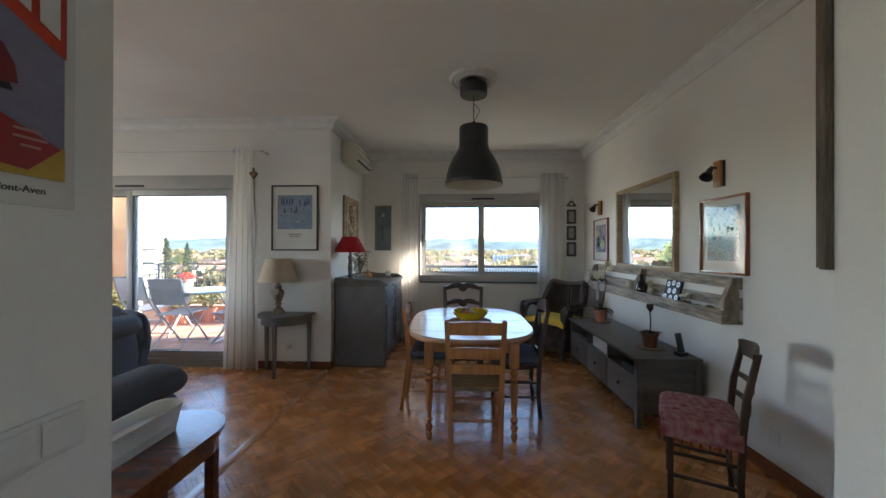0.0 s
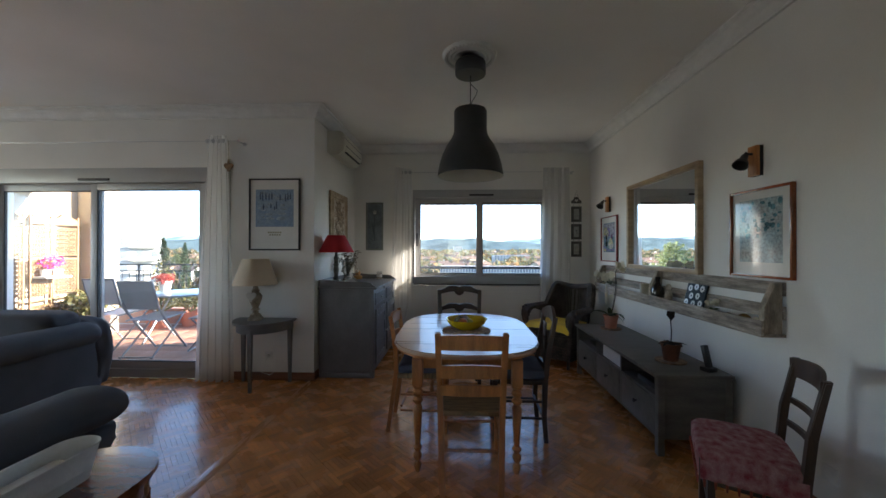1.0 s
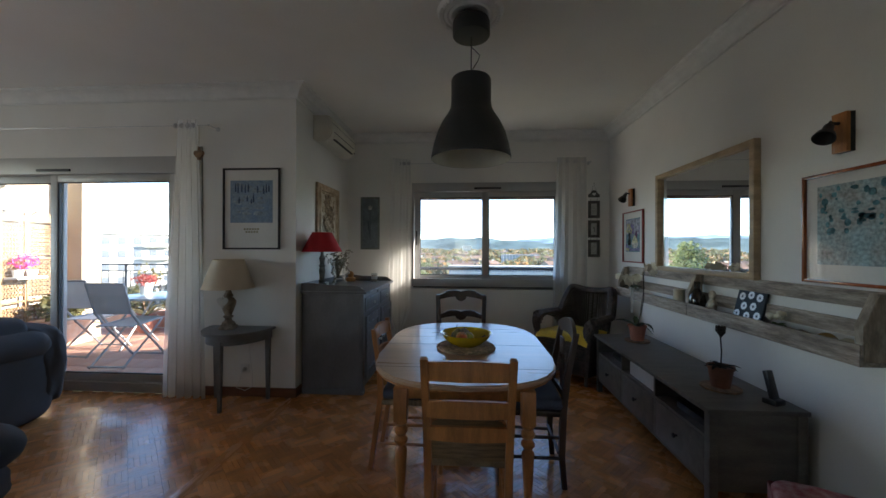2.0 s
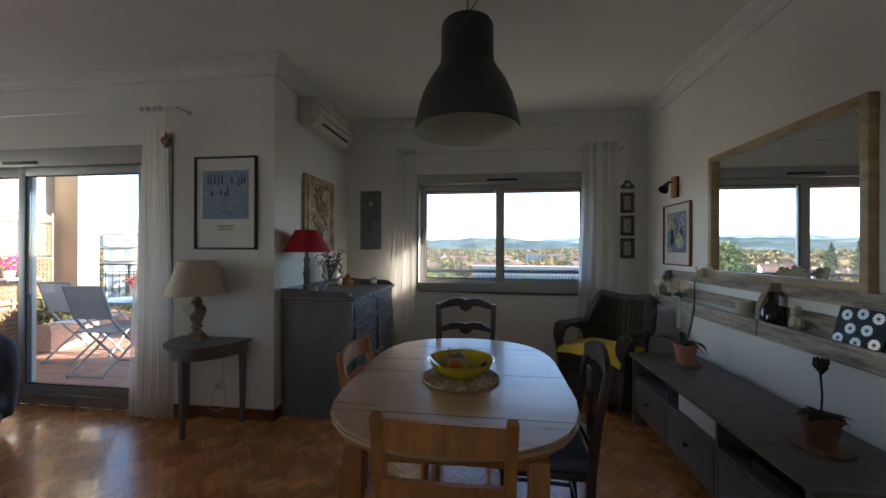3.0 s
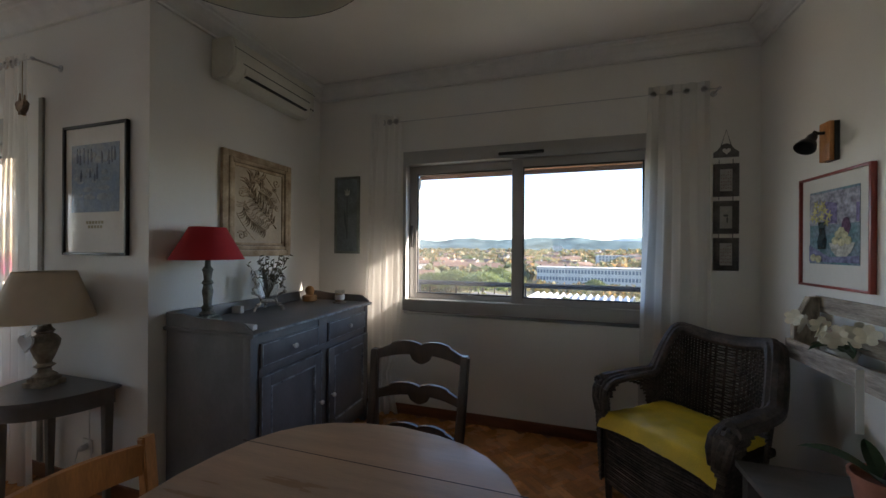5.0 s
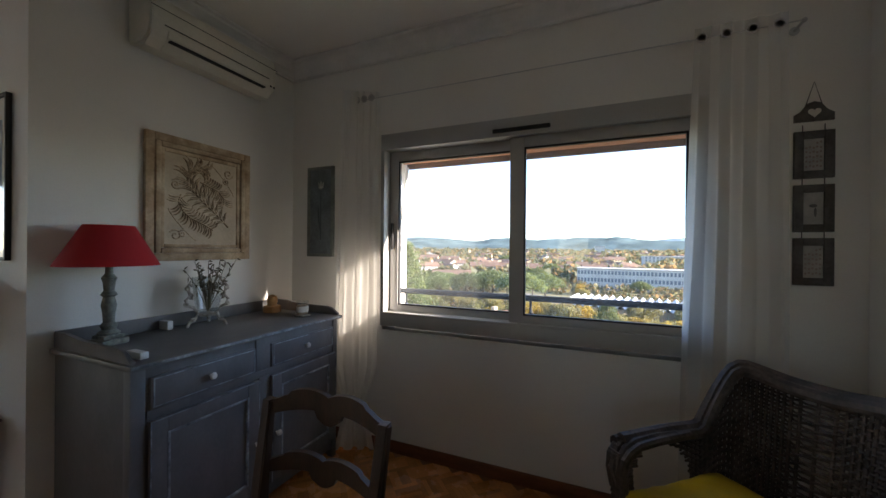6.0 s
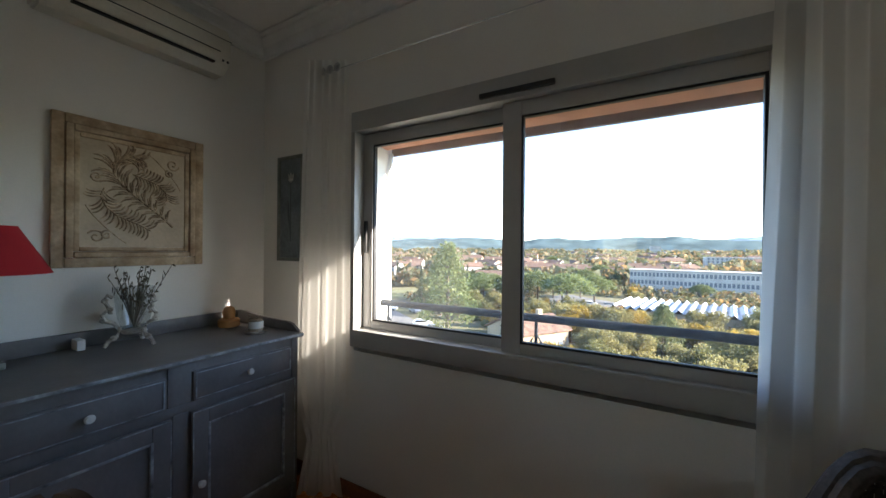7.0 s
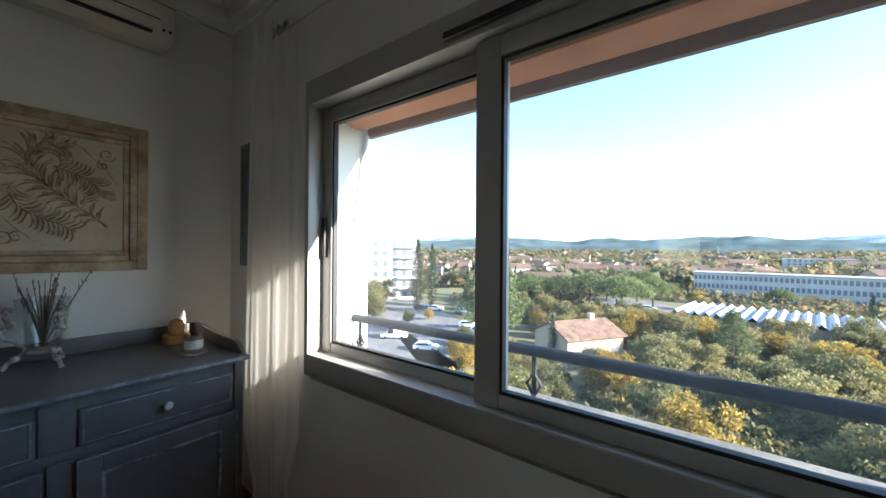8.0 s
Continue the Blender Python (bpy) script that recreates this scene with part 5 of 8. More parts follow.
# ---- fruit on the table ----
bm = B()
for k in range(10):
    r = 0.022 + 0.0175 * k
    n_ = max(10, int(r * 2 * math.pi / 0.019))
    for i in range(n_):
        a = 2 * math.pi * i / n_ + k
        bm_lathe(bm, [(0.0, -0.004), (0.0085, -0.002), (0.009, 0.003), (0.005, 0.008), (0.0, 0.008)], 7, m=pose(r * math.cos(a), r * math.sin(a), 0.005, 0, 0, math.degrees(a)) @ Matrix.Diagonal((1.0, 1.35, 1, 1)))
single("woven_placemat", bm, mat("water_hyacinth_weave", (0.56, 0.41, 0.26), 0.75, vary=0.2, island=0.3), "round plaited natural fibre placemat on the table", "placemat", pose(0.105, 3.246, TH + 0.002), smooth=60)
BZ = TH + 0.016
bw = thing("fruit_bowl", pose(0.107, 3.256, BZ), "yellow glazed ceramic bowl with a green leaf pattern", "bowl")
bm = B()
bm_lathe(bm, [(0.07, 0), (0.075, 0.004), (0.11, 0.018), (0.145, 0.05), (0.162, 0.078), (0.165, 0.082), (0.158, 0.080), (0.138, 0.052), (0.10, 0.024), (0.0, 0.012)], 48)
part("bowl", bm, mat("yellow_ceramic_glaze", (0.72, 0.50, 0.015), 0.15, vary=0.06, scale=4, bump=0.0, coat=0.5), bw)
bm = B()
for k in range(14):
    a = -0.9 + 0.13 * k
    bm_sweep(bm, [(0.08 + 0.01 * k * 0.2, -0.02 + 0.004 * k, 0.0235), (0.105 * math.cos(a * 0.5), 0.105 * math.sin(a * 0.5), 0.033), (0.135 * math.cos(a * 0.6), 0.135 * math.sin(a * 0.6), 0.054)], [0.002, 0.004, 0.001], 5, 0.5)
part("painted_leaf", bm, mat("dark_green_glaze", (0.02, 0.05, 0.03), 0.2), bw, "dark green painted leaf")


def fruit(x, y, r, material, name, label, pear=False):
    bm = B()
    prof = [(0.0, -r), (r * 0.5, -r * 0.9), (r * 0.9, -r * 0.5), (r, 0), (r * 0.88, r * 0.5), (r * 0.5, r * 0.85), (r * 0.15, r * 0.88), (0, r * 0.78)]
    if pear:
        prof = [(0.0, -r), (r * 0.6, -r * 0.92), (r, -r * 0.3), (r * 0.95, r * 0.2), (r * 0.6, r * 0.9), (r * 0.38, r * 1.35), (r * 0.15, r * 1.6), (0, r * 1.62)]
    bm_lathe(bm, prof, 22, m=pose(0, 0, 0, 20, 15, 0))
    f = single(name, bm, material, label, "fruit", pose(x, y, BZ + 0.021 + r), smooth=70, group="fruit in the bowl")
    bm = B()
    bm_tube(bm, (0, 0, r * (1.5 if pear else 0.75)), (0.004, 0.002, r * (2.0 if pear else 1.15)), 0.0022, None, 6)
    part("stalk", bm, DARKWOOD, f)


PEARM = mat("olive_pear_skin", (0.24, 0.20, 0.06), 0.45, vary=0.2, scale=25)
fruit(0.045, 3.252, 0.036, PEARM, "pear", "olive-green pear in the yellow bowl", True)
fruit(0.092, 3.305, 0.038, PEARM, "pear", "brownish pear in the yellow bowl")
fruit(0.078, 3.205, 0.037, mat("red_apple_skin", (0.55, 0.07, 0.03), 0.3, vary=0.3, scale=8, second=(0.62, 0.38, 0.08)), "apple", "red and yellow apple in the yellow bowl")
fruit(0.122, 3.238, 0.033, mat("green_apple_skin", (0.40, 0.36, 0.06), 0.35, vary=0.15, scale=12), "apple", "yellow-green apple in the yellow bowl")

# ---- things on and in the media bench ----
TERRA = mat("pink_terracotta", (0.52, 0.20, 0.13), 0.7, vary=0.08)
LEAFG = mat("dark_green_leaf", (0.035, 0.075, 0.03), 0.4, vary=0.15, bump=0.0)
PETAL = mat("cream_orchid_petal", (0.72, 0.66, 0.52), 0.6, vary=0.1, bump=0.0)
SOIL = mat("dark_potting_soil", (0.03, 0.02, 0.014), 0.95, vary=0.3)


def pot(bm, r, h):
    bm_lathe(bm, [(r * 0.72, 0), (r * 0.95, h * 0.86), (r * 1.05, h * 0.87), (r * 1.06, h), (r * 0.96, h), (r * 0.9, h * 0.85), (0, h * 0.84)], 28)


def petals(bm, c, face, r):
    for k in range(5):
        a = 2 * math.pi * k / 5 + face
        m = Matrix.Translation(c) @ Euler((0.5 * math.sin(face), 1.25, face * 1.3)).to_matrix().to_4x4()
        pts = [(0, 0), (0.5, 0.42), (0.9, 0.3), (1, 0), (0.9, -0.3), (0.5, -0.42)]
        vs = [bm.verts.new(m @ Vector((r * (x * math.cos(a) - y * math.sin(a)), r * (x * math.sin(a) + y * math.cos(a)), r * 0.18 * x))) for x, y in pts]
        bm.faces.new(vs)


def strap_leaf(bm, base, ang, ln, wd, droop):
    n = 9
    rows = []
    for i in range(n):
        u = i / (n - 1)
        w = wd * math.sin(math.pi * (0.12 + 0.88 * u)) ** 0.7 * 0.5
        c = Vector(base) + Vector((math.cos(ang) * ln * u, math.sin(ang) * ln * u, ln * (0.7 * u - droop * u * u)))
        s = Vector((-math.sin(ang), math.cos(ang), 0)) * w
        rows.append((bm.verts.new(c + s + Vector((0, 0, w * 0.4))), bm.verts.new(c), bm.verts.new(c - s + Vector((0, 0, w * 0.4)))))
    for a, b in zip(rows, rows[1:]):
        bm.faces.new((a[0], a[1], b[1], b[0])), bm.faces.new((a[1], a[2], b[2], b[1]))


orch = thing("orchid_plant", pose(1.665, 4.345, bh + 0.001), "white orchid in a pink terracotta pot on a cork mat", "potted plant")
bm = B()
pot(bm, 0.075, 0.135)
part("pot", bm, TERRA, orch, m=pose(0, 0, 0.0105))
bm = B()
bm_lathe(bm, [(0.0, 0), (0.105, 0.0), (0.105, 0.010), (0, 0.010)], 28)
part("cork_mat", bm, CORK, orch, "round cork mat")
bm = B()
for a, l_, w_, d_ in ((2.6, 0.20, 0.07, 0.5), (0.3, 0.18, 0.06, 0.9), (4.2, 0.16, 0.065, 0.35), (1.3, 0.14, 0.05, 0.1), (5.3, 0.15, 0.02, 1.0)):
    strap_leaf(bm, (0, 0, 0.125), a, l_, w_, d_)
part("leaves", bm, LEAFG, orch)
bm = B()
bm_sweep(bm, [(0, 0, 0.12), (0.02, -0.03, 0.26), (0.025, -0.07, 0.40), (0.01, -0.10, 0.52), (-0.005, -0.13, 0.60), (-0.02, -0.19, 0.66), (-0.04, -0.28, 0.70), (-0.055, -0.40, 0.70)], [0.0045, 0.0042, 0.004, 0.004, 0.0035, 0.003, 0.0028, 0.002], 7)
bm_tube(bm, (0.005, 0.01, 0.10), (0.02, -0.09, 0.50), 0.003, None, 6)
bm_sweep(bm, [(0, 0, 0.12), (0.05, -0.05, 0.17), (0.07, -0.13, 0.14), (0.06, -0.17, 0.12)], 0.0025, 6)
part("flower_stem", bm, mat("dark_plum_stem", (0.05, 0.035, 0.03), 0.6, vary=0.2, bump=0), orch, "dark arching flower stem")
bm = B()
bm_box(bm, -0.012, 0.012, -0.0006, 0.0006, 0.20, 0.42, 0, pose(-0.02, 0.06, 0.05))
part("plant_label", bm, PAPER, orch, "white plant label")
bm = B()
rnd = random.Random(12)
for i in range(8):
    petals(bm, (-0.01 - 0.007 * i + rnd.uniform(-0.012, 0.012), -0.16 - 0.036 * i, 0.675 + rnd.uniform(-0.03, 0.035)), rnd.uniform(0, 6), 0.040)
part("blossoms", bm, PETAL, orch, "cream orchid blossoms", smooth=180)

dry = thing("dried_plant", pose(1.64, 3.205, bh + 0.001), "dried dark flower on a stalk in a brown pot", "potted plant")
bm = B()
bm_lathe(bm, [(0.0, 0), (0.105, 0.0), (0.105, 0.010), (0, 0.010)], 28)
part("cork_mat", bm, CORK, dry, "round pale cork mat")
bm = B()
pot(bm, 0.068, 0.125)
part("pot", bm, mat("brown_terracotta", (0.20, 0.075, 0.04), 0.6, vary=0.15), dry, m=pose(0, 0, 0.0105))
bm = B()
bm_sweep(bm, [(0, 0, 0.11), (0.005, 0.0, 0.22), (0.0, 0.005, 0.33)], 0.004, 7)
for k in range(12):
    a = k * 0.7
    bm_sweep(bm, [(0, 0.005, 0.30 + 0.004 * k), (0.02 * math.cos(a), 0.02 * math.sin(a), 0.335 + 0.003 * k), (0.022 * math.cos(a), 0.022 * math.sin(a), 0.375)], [0.003, 0.009, 0.004], 6)
for k in range(9):
    a = k * 0.75
    strap_leaf(bm, (0, 0, 0.115), a, 0.07 + 0.02 * (k % 3), 0.03, 0.6)
part("dry_flower", bm, mat("dark_dried_leaf", (0.035, 0.025, 0.018), 0.8, vary=0.3), dry)
PLASTIC_B = mat("black_plastic", (0.012, 0.012, 0.013), 0.3, vary=0.1)
ph = thing("cordless_phone", pose(1.77, 2.985, bh + 0.001, 0, 0, 200), "black cordless telephone standing in its base", "telephone")
bm = B()
bm_box(bm, -0.04, 0.04, -0.035, 0.035, 0, 0.03, 0.008)
part("base", bm, PLASTIC_B, ph)
bm = B()
bm_box(bm, -0.024, 0.024, -0.012, 0.012, 0, 0.155, 0.006, pose(0, 0.005, 0.022, 14, 0, 0))
part("handset", bm, PLASTIC_B, ph)
bm = B()
bm_box(bm, -0.017, 0.017, -0.0135, -0.0125, 0.09, 0.125, 0, pose(0, 0.005, 0.022, 14, 0, 0))
part("display", bm, GREYPRINT, ph)
bm = B()
bm_box(bm, bx0 + 0.03, bx0 + 0.20, 3.53, 3.93, 0.3905, 0.495, 0.01)
single("white_router_box", bm, mat("white_gloss_plastic", (0.78, 0.78, 0.77), 0.3, vary=0.03), "white plastic internet box in the bench's open shelf", "router")
bm = B()
bm_box(bm, bx0 + 0.06, bx0 + 0.27, 3.02, 3.32, 0.3905, 0.43, 0.005)
single("set_top_box", bm, PLASTIC_B, "flat black set-top box in the bench's open shelf", "set-top box")
bm = B()
bm_box(bm, bx0 + 0.08, bx0 + 0.25, 4.12, 4.40, 0.3905, 0.44, 0.005)
single("set_top_box", bm, PLASTIC_B, "black video player in the bench's open shelf", "video player")

# ---- pallet wood rack on the wall ----
PALLET = mat("weathered_grey_pallet_wood", (0.40, 0.34, 0.285), 0.85, vary=0.25, scale=7, bump=0.35, bscale=45, stretch=(6, 0.7, 6), second=(0.20, 0.165, 0.14))
PALLET2 = mat("pale_pallet_wood", (0.38, 0.31, 0.24), 0.85, vary=0.2, scale=9, bump=0.3, bscale=40, stretch=(3, 3, 1))
RX0, RX1 = XR - 0.145, XR - 0.004
for y0, y1 in ((2.575, 3.818), (3.822, 5.15)):
    rk = thing("pallet_rack", pose(0, 0, 0), "weathered pallet wood wall rack holding small ornaments", "wall rack", "pallet racks")
    for z0, z1 in ((1.125, 1.205), (0.985, 1.065)):
        bm = B()
        bm_box(bm, RX1 - 0.018, RX1, y0 + 0.002, y1 - 0.002, z0, z1, 0.003)
        part("back_board", bm, PALLET, rk)
    bm = B()
    bm_box(bm, RX0, RX0 + 0.018, y0 + 0.002, y1 - 0.002, 0.885, 0.98, 0.003)
    part("front_board", bm, PALLET, rk)
    bm = B()
    bm_box(bm, RX0 + 0.019, RX1, y0 + 0.002, y1 - 0.002, 0.885, 0.903, 0.002)
    part("bottom_board", bm, PALLET, rk)
    for y in (y0 + 0.003, y1 - 0.045):
        if 3.7 < y < 3.8:
            continue
        bm = B()
        bm_prism(bm, [(RX0 + 0.0185, 0.904), (RX1 - 0.019, 0.904), (RX1 - 0.019, 1.20), (RX1 - 0.06, 1.20), (RX0 + 0.035, 1.09), (RX0 + 0.0185, 1.06)], y, y + 0.042, "y", 0.003)
        part("end_block", bm, PALLET2, rk)
RZ = 0.904
RXM = (RX0 + 0.019 + RX1 - 0.02) / 2
bm = B()
bm_lathe(bm, [(0.04, 0), (0.042, 0.005), (0.042, 0.155), (0.038, 0.16), (0.02, 0.155), (0, 0.155)], 24)
cd = single("pillar_candle", bm, mat("cream_wax", (0.60, 0.54, 0.40), 0.5, vary=0.06), "thick cream pillar candle on the rack", "candle", pose(RXM, 4.043, RZ))
bm = B()
bm_tube(bm, (0, 0, 0.155), (0.002, 0, 0.168), 0.0015, None, 6)
part("wick", bm, BLACK, cd)
bm = B()
bm_lathe(bm, [(0.03, 0), (0.035, 0.01), (0.05, 0.04), (0.056, 0.09), (0.05, 0.14), (0.03, 0.17), (0.018, 0.19), (0.022, 0.24), (0.018, 0.245), (0.0, 0.244)], 28)
single("dark_bottle_vase", bm, mat("black_brown_glaze", (0.02, 0.014, 0.010), 0.2, vary=0.2, coat=0.4), "round dark brown glazed bottle vase on the rack", "vase", pose(RXM, 3.804, RZ))
bm = B()
bm_lathe(bm, [(0.028, 0), (0.03, 0.01), (0.022, 0.03), (0.027, 0.06), (0.033, 0.09), (0.024, 0.12), (0.014, 0.132), (0.021, 0.15), (0.024, 0.17), (0.016, 0.19), (0, 0.196)], 20)
for s in (1, -1):
    bmesh.ops.create_icosphere(bm, subdivisions=2, radius=0.02, matrix=pose(0, s * 0.026, 0.095) @ Matrix.Diagonal((0.8, 0.9, 1.5, 1)))
single("cherub_figurine", bm, mat("cream_plaster", (0.48, 0.42, 0.34), 0.7, vary=0.15, scale=30), "small cream plaster figurine on the rack", "figurine", pose(RXM, 3.634, RZ), smooth=60)
fb = thing("flower_canvas", pose(RXM + 0.012, 3.34, RZ, 0, 0, 90), "dark blue canvas with white chrysanthemum prints, leaning on the rack", "canvas")
bm = B()
LT = pose(0, 0, 0.002, 14, 0, 0)
bm_box(bm, -0.115, 0.115, -0.008, 0.008, 0, 0.235, 0.002, LT)
part("canvas", bm, mat("dark_teal_canvas", (0.018, 0.03, 0.042), 0.75, vary=0.1), fb)
bm = B()
for i, (x, z) in enumerate(((-0.07, 0.19), (0.0, 0.20), (0.07, 0.185), (-0.035, 0.13), (0.04, 0.125), (-0.08, 0.075), (0.0, 0.065), (0.085, 0.07), (-0.04, 0.025), (0.045, 0.02))):
    for k in range(12):
        a = 2 * math.pi * k / 12
        c_, s_ = math.cos(a), math.sin(a)
        vs = [bm.verts.new(LT @ Vector((x + r * c_ - w * s_, 0.0092, z + r * s_ + w * c_))) for r, w in ((0.005, 0), (0.02, 0.006), (0.028, 0), (0.02, -0.006))]
        bm.faces.new(vs)
part("flower_prints", bm, PAPER, fb, "white flower prints")
fp = thing("potted_flowers", pose(RXM, 3.091, RZ), "white flowers in a small brown pot on the rack", "potted plant")
bm = B()
pot(bm, 0.032, 0.055)
part("pot", bm, CORK, fp)
bm = B()
for k in range(16):
    strap_leaf(bm, (0, 0, 0.05), k * 0.4, 0.05, 0.02, 0.3 + 0.2 * (k % 3))
part("leaves", bm, mat("fresh_green_leaf", (0.10, 0.18, 0.05), 0.5, vary=0.2, bump=0), fp)
bm = B()
for k in range(9):
    bmesh.ops.create_icosphere(bm, subdivisions=2, radius=0.016, matrix=pose(0.03 * math.cos(k * 2.4), 0.03 * math.sin(k * 2.4), 0.10 + 0.012 * (k % 3)))
part("blossoms", bm, PETAL, fp)
GOLD = mat("gold_glass_ball", (0.55, 0.36, 0.12), 0.25, metal=0.6, vary=0.15)
for i, (y, r, m_, nm, lb) in enumerate(((2.937, 0.034, SILVERY, "seashell", "pale knobbly seashell on the rack"), (2.797, 0.042, GOLD, "glass_ball", "gold glass ball on the rack"), (2.775, 0.035, CORK, "wooden_ball", "brown wooden ball on the rack"), (2.695, 0.040, mat("cream_ball", (0.6, 0.52, 0.38), 0.4, vary=0.15), "cream_ball", "cream patterned ball on the rack"), (4.176, 0.022, CORK, "small_jar", "small brown wooden jar on the rack"), (4.379, 0.028, PLASTIC_B, "black_duck", "small black ornament on the rack"), (4.527, 0.024, SILVERY, "white_ornament", "small white ornament on the rack"))):
    bm = B()
    bmesh.ops.create_icosphere(bm, subdivisions=3, radius=r)
    for v in bm.verts:
        if nm == "seashell":
            v.co *= 1 + 0.25 * noise.noise(v.co * 60)
        if nm in ("small_jar", "white_ornament", "black_duck"):
            v.co.z *= 1.25 if v.co.z > 0 else 1.0
            v.co.x *= 1 - 0.3 * max(0, v.co.z / r)
    single(nm, bm, m_, lb, "ornament", pose(RXM, y, RZ + r * 0.97), smooth=70)
o2 = thing("orchid_plant", pose(RXM, 4.86, RZ), "cream orchid blooms in a small pot on the rack", "potted plant")
bm = B()
pot(bm, 0.05, 0.09)
part("pot", bm, PORC, o2)
bm = B()
for k in range(5):
    strap_leaf(bm, (0, 0, 0.08), 1.2 * k + 2, 0.13, 0.05, 0.7)
bm_sweep(bm, [(0, 0, 0.08), (-0.03, 0.05, 0.15), (-0.07, 0.12, 0.19), (-0.09, 0.20, 0.17)], 0.003, 6)
bm_sweep(bm, [(0, 0, 0.08), (-0.03, -0.05, 0.14), (-0.07, -0.13, 0.17), (-0.09, -0.22, 0.13)], 0.003, 6)
part("leaves", bm, LEAFG, o2)
bm = B()
for k in range(13):
    petals(bm, (-0.07 - 0.04 * rnd.random(), -0.25 + 0.038 * k, 0.145 + 0.065 * rnd.random()), rnd.uniform(0, 6), 0.042)
part("blossoms", bm, PETAL, o2, "cream orchid blossoms", smooth=180)


# ---- wicker armchair with yellow cushion ----
wk = thing("wicker_armchair", pose(1.345, 5.088, 0, 0, 0, 133) @ Matrix.Diagonal((0.915, 0.96, 1.03, 1)), "dark brown wicker armchair with a yellow seat cushion", "armchair")


def shell(u):
    """Top edge height and plan of the curved back and arms; u from 0 (left arm front) to 1 (right arm front)."""
    a = math.pi * (1 + 1.0 * u)
    s = abs(2 * u - 1)
    c_ = math.cos(math.pi * u)
    x = -0.37 * math.copysign(abs(c_) ** 0.62, c_)
    y = 0.30 - 0.62 * math.sin(math.pi * u) ** 0.5 if 0 < u < 1 else 0.30
    z = 0.635 + 0.285 * max(0, 1 - (s / 0.66) ** 3.2) + 0.055 * math.exp(-((s - 0.46) / 0.14) ** 2) - 0.045 * math.exp(-((2 * u - 1) / 0.26) ** 2)
    return x, y, z


def gap(p):
    """The open arch under each arm."""
    return abs(p[0]) > 0.25 and p[2] > 0.40 and ((p[1] - 0.06) / 0.145) ** 2 + ((p[2] - 0.45) / 0.145) ** 2 < 1


def strands(bm, pts, r, seg):
    """A strand that stops at the arch and goes on behind it."""
    run = []
    for p in list(pts) + [None]:
        if p is None or gap(p):
            if len(run) > 2:
                bm_sweep(bm, run, r, seg)
            run = []
        else:
            run.append(p)


bm = B()
NU = 60
for k in range(NU + 1):
    u = k / NU
    x, y, z = shell(u)
    lean = 0.06 * max(0, z - 0.55) / 0.35
    if 0.04 < u < 0.96:
        strands(bm, [(x * (0.86 + 0.14 * v), y * (0.9 + 0.1 * v) + 0.02 * (1 - v) - lean * v, 0.10 + (z - 0.10) * v) for v in [q / 15 for q in range(16)]], 0.0075, 5)
for j in range(52):
    v = j / 51
    pts = []
    for k in range(NU * 2 + 1):
        u = 0.03 + 0.94 * k / (NU * 2)
        x, y, z = shell(u)
        s = 0.86 + 0.14 * v
        w = 0.007 * (1 if (k // 2 + j) % 2 else -1)
        n_ = Vector((x, y, 0)).normalized() * w
        lean = 0.06 * max(0, z - 0.55) / 0.35 * v
        pts.append((x * s + n_.x, y * (0.9 + 0.1 * v) + 0.02 * (1 - v) + n_.y - lean, 0.11 + (z - 0.11) * v))
    strands(bm, pts, 0.0056, 4)
tagged(part("woven_back", bm, WICKER, wk, "", smooth=60), "woven wicker back and arms", kind="stuff")
bm = B()
for o_, r_ in ((0.0, 0.034), (0.028, 0.026), (-0.028, 0.024)):
    pts = []
    for k in range(41):
        x, y, z = shell(k / 40)
        n_ = Vector((x, y, 0)).normalized() * o_
        pts.append((x + n_.x, y + n_.y - 0.06 * max(0, z - 0.55) / 0.35, z + (0.008 if o_ == 0 else 0)))
    bm_sweep(bm, pts, r_, 8)
for s in (1, -1):
    for o_ in (-0.04, -0.015, 0.015, 0.04):
        bm_sweep(bm, [(s * (0.355 + o_), -0.06, 0.64), (s * (0.36 + o_), 0.12, 0.652 - abs(o_) * 0.3), (s * (0.355 + o_), 0.24, 0.650 - abs(o_) * 0.3), (s * (0.35 + o_), 0.295, 0.635 - abs(o_) * 0.3), (s * (0.345 + o_), 0.328, 0.60), (s * (0.34 + o_), 0.336, 0.55), (s * (0.335 + o_ * 0.7), 0.33, 0.48)], 0.018, 8)
part("braided_rim", bm, WICKER, wk, "thick braided rim")
for s in (1, -1):
    bm = B()
    bm_sweep(bm, [(s * 0.36, 0.30, 0.63), (s * 0.355, 0.335, 0.56), (s * 0.31, 0.31, 0.44), (s * 0.30, 0.30, 0.0)], [0.026, 0.026, 0.024, 0.02], 8)
    part("front_leg", bm, WICKER, wk)
    bm = B()
    for j in range(46):
        z = 0.10 + 0.0115 * j
        strands(bm, [(s * (0.335 + 0.045 * (z - 0.1) / 0.5 + 0.004 * ((q + j) % 2)), 0.10 + 0.235 * q / 8, z) for q in range(9)] + [(s * 0.325, 0.337, z)], 0.0066, 5)
    tagged(part("arm_panel", bm, WICKER, wk), "woven panel below the arm", kind="stuff")
    bm = B()
    bm_tube(bm, (s * 0.24, -0.24, 0), (s * 0.25, -0.24, 0.32), 0.02, 0.022, 8)
    part("back_leg", bm, WICKER, wk)
bm = B()
bm_box(bm, -0.31, 0.31, -0.25, 0.30, 0.385, 0.42, 0.01)
for k in range(30):
    bm_tube(bm, (-0.31, -0.23 + 0.0175 * k, 0.422), (0.31, -0.23 + 0.0175 * k, 0.422), 0.006, None, 5)
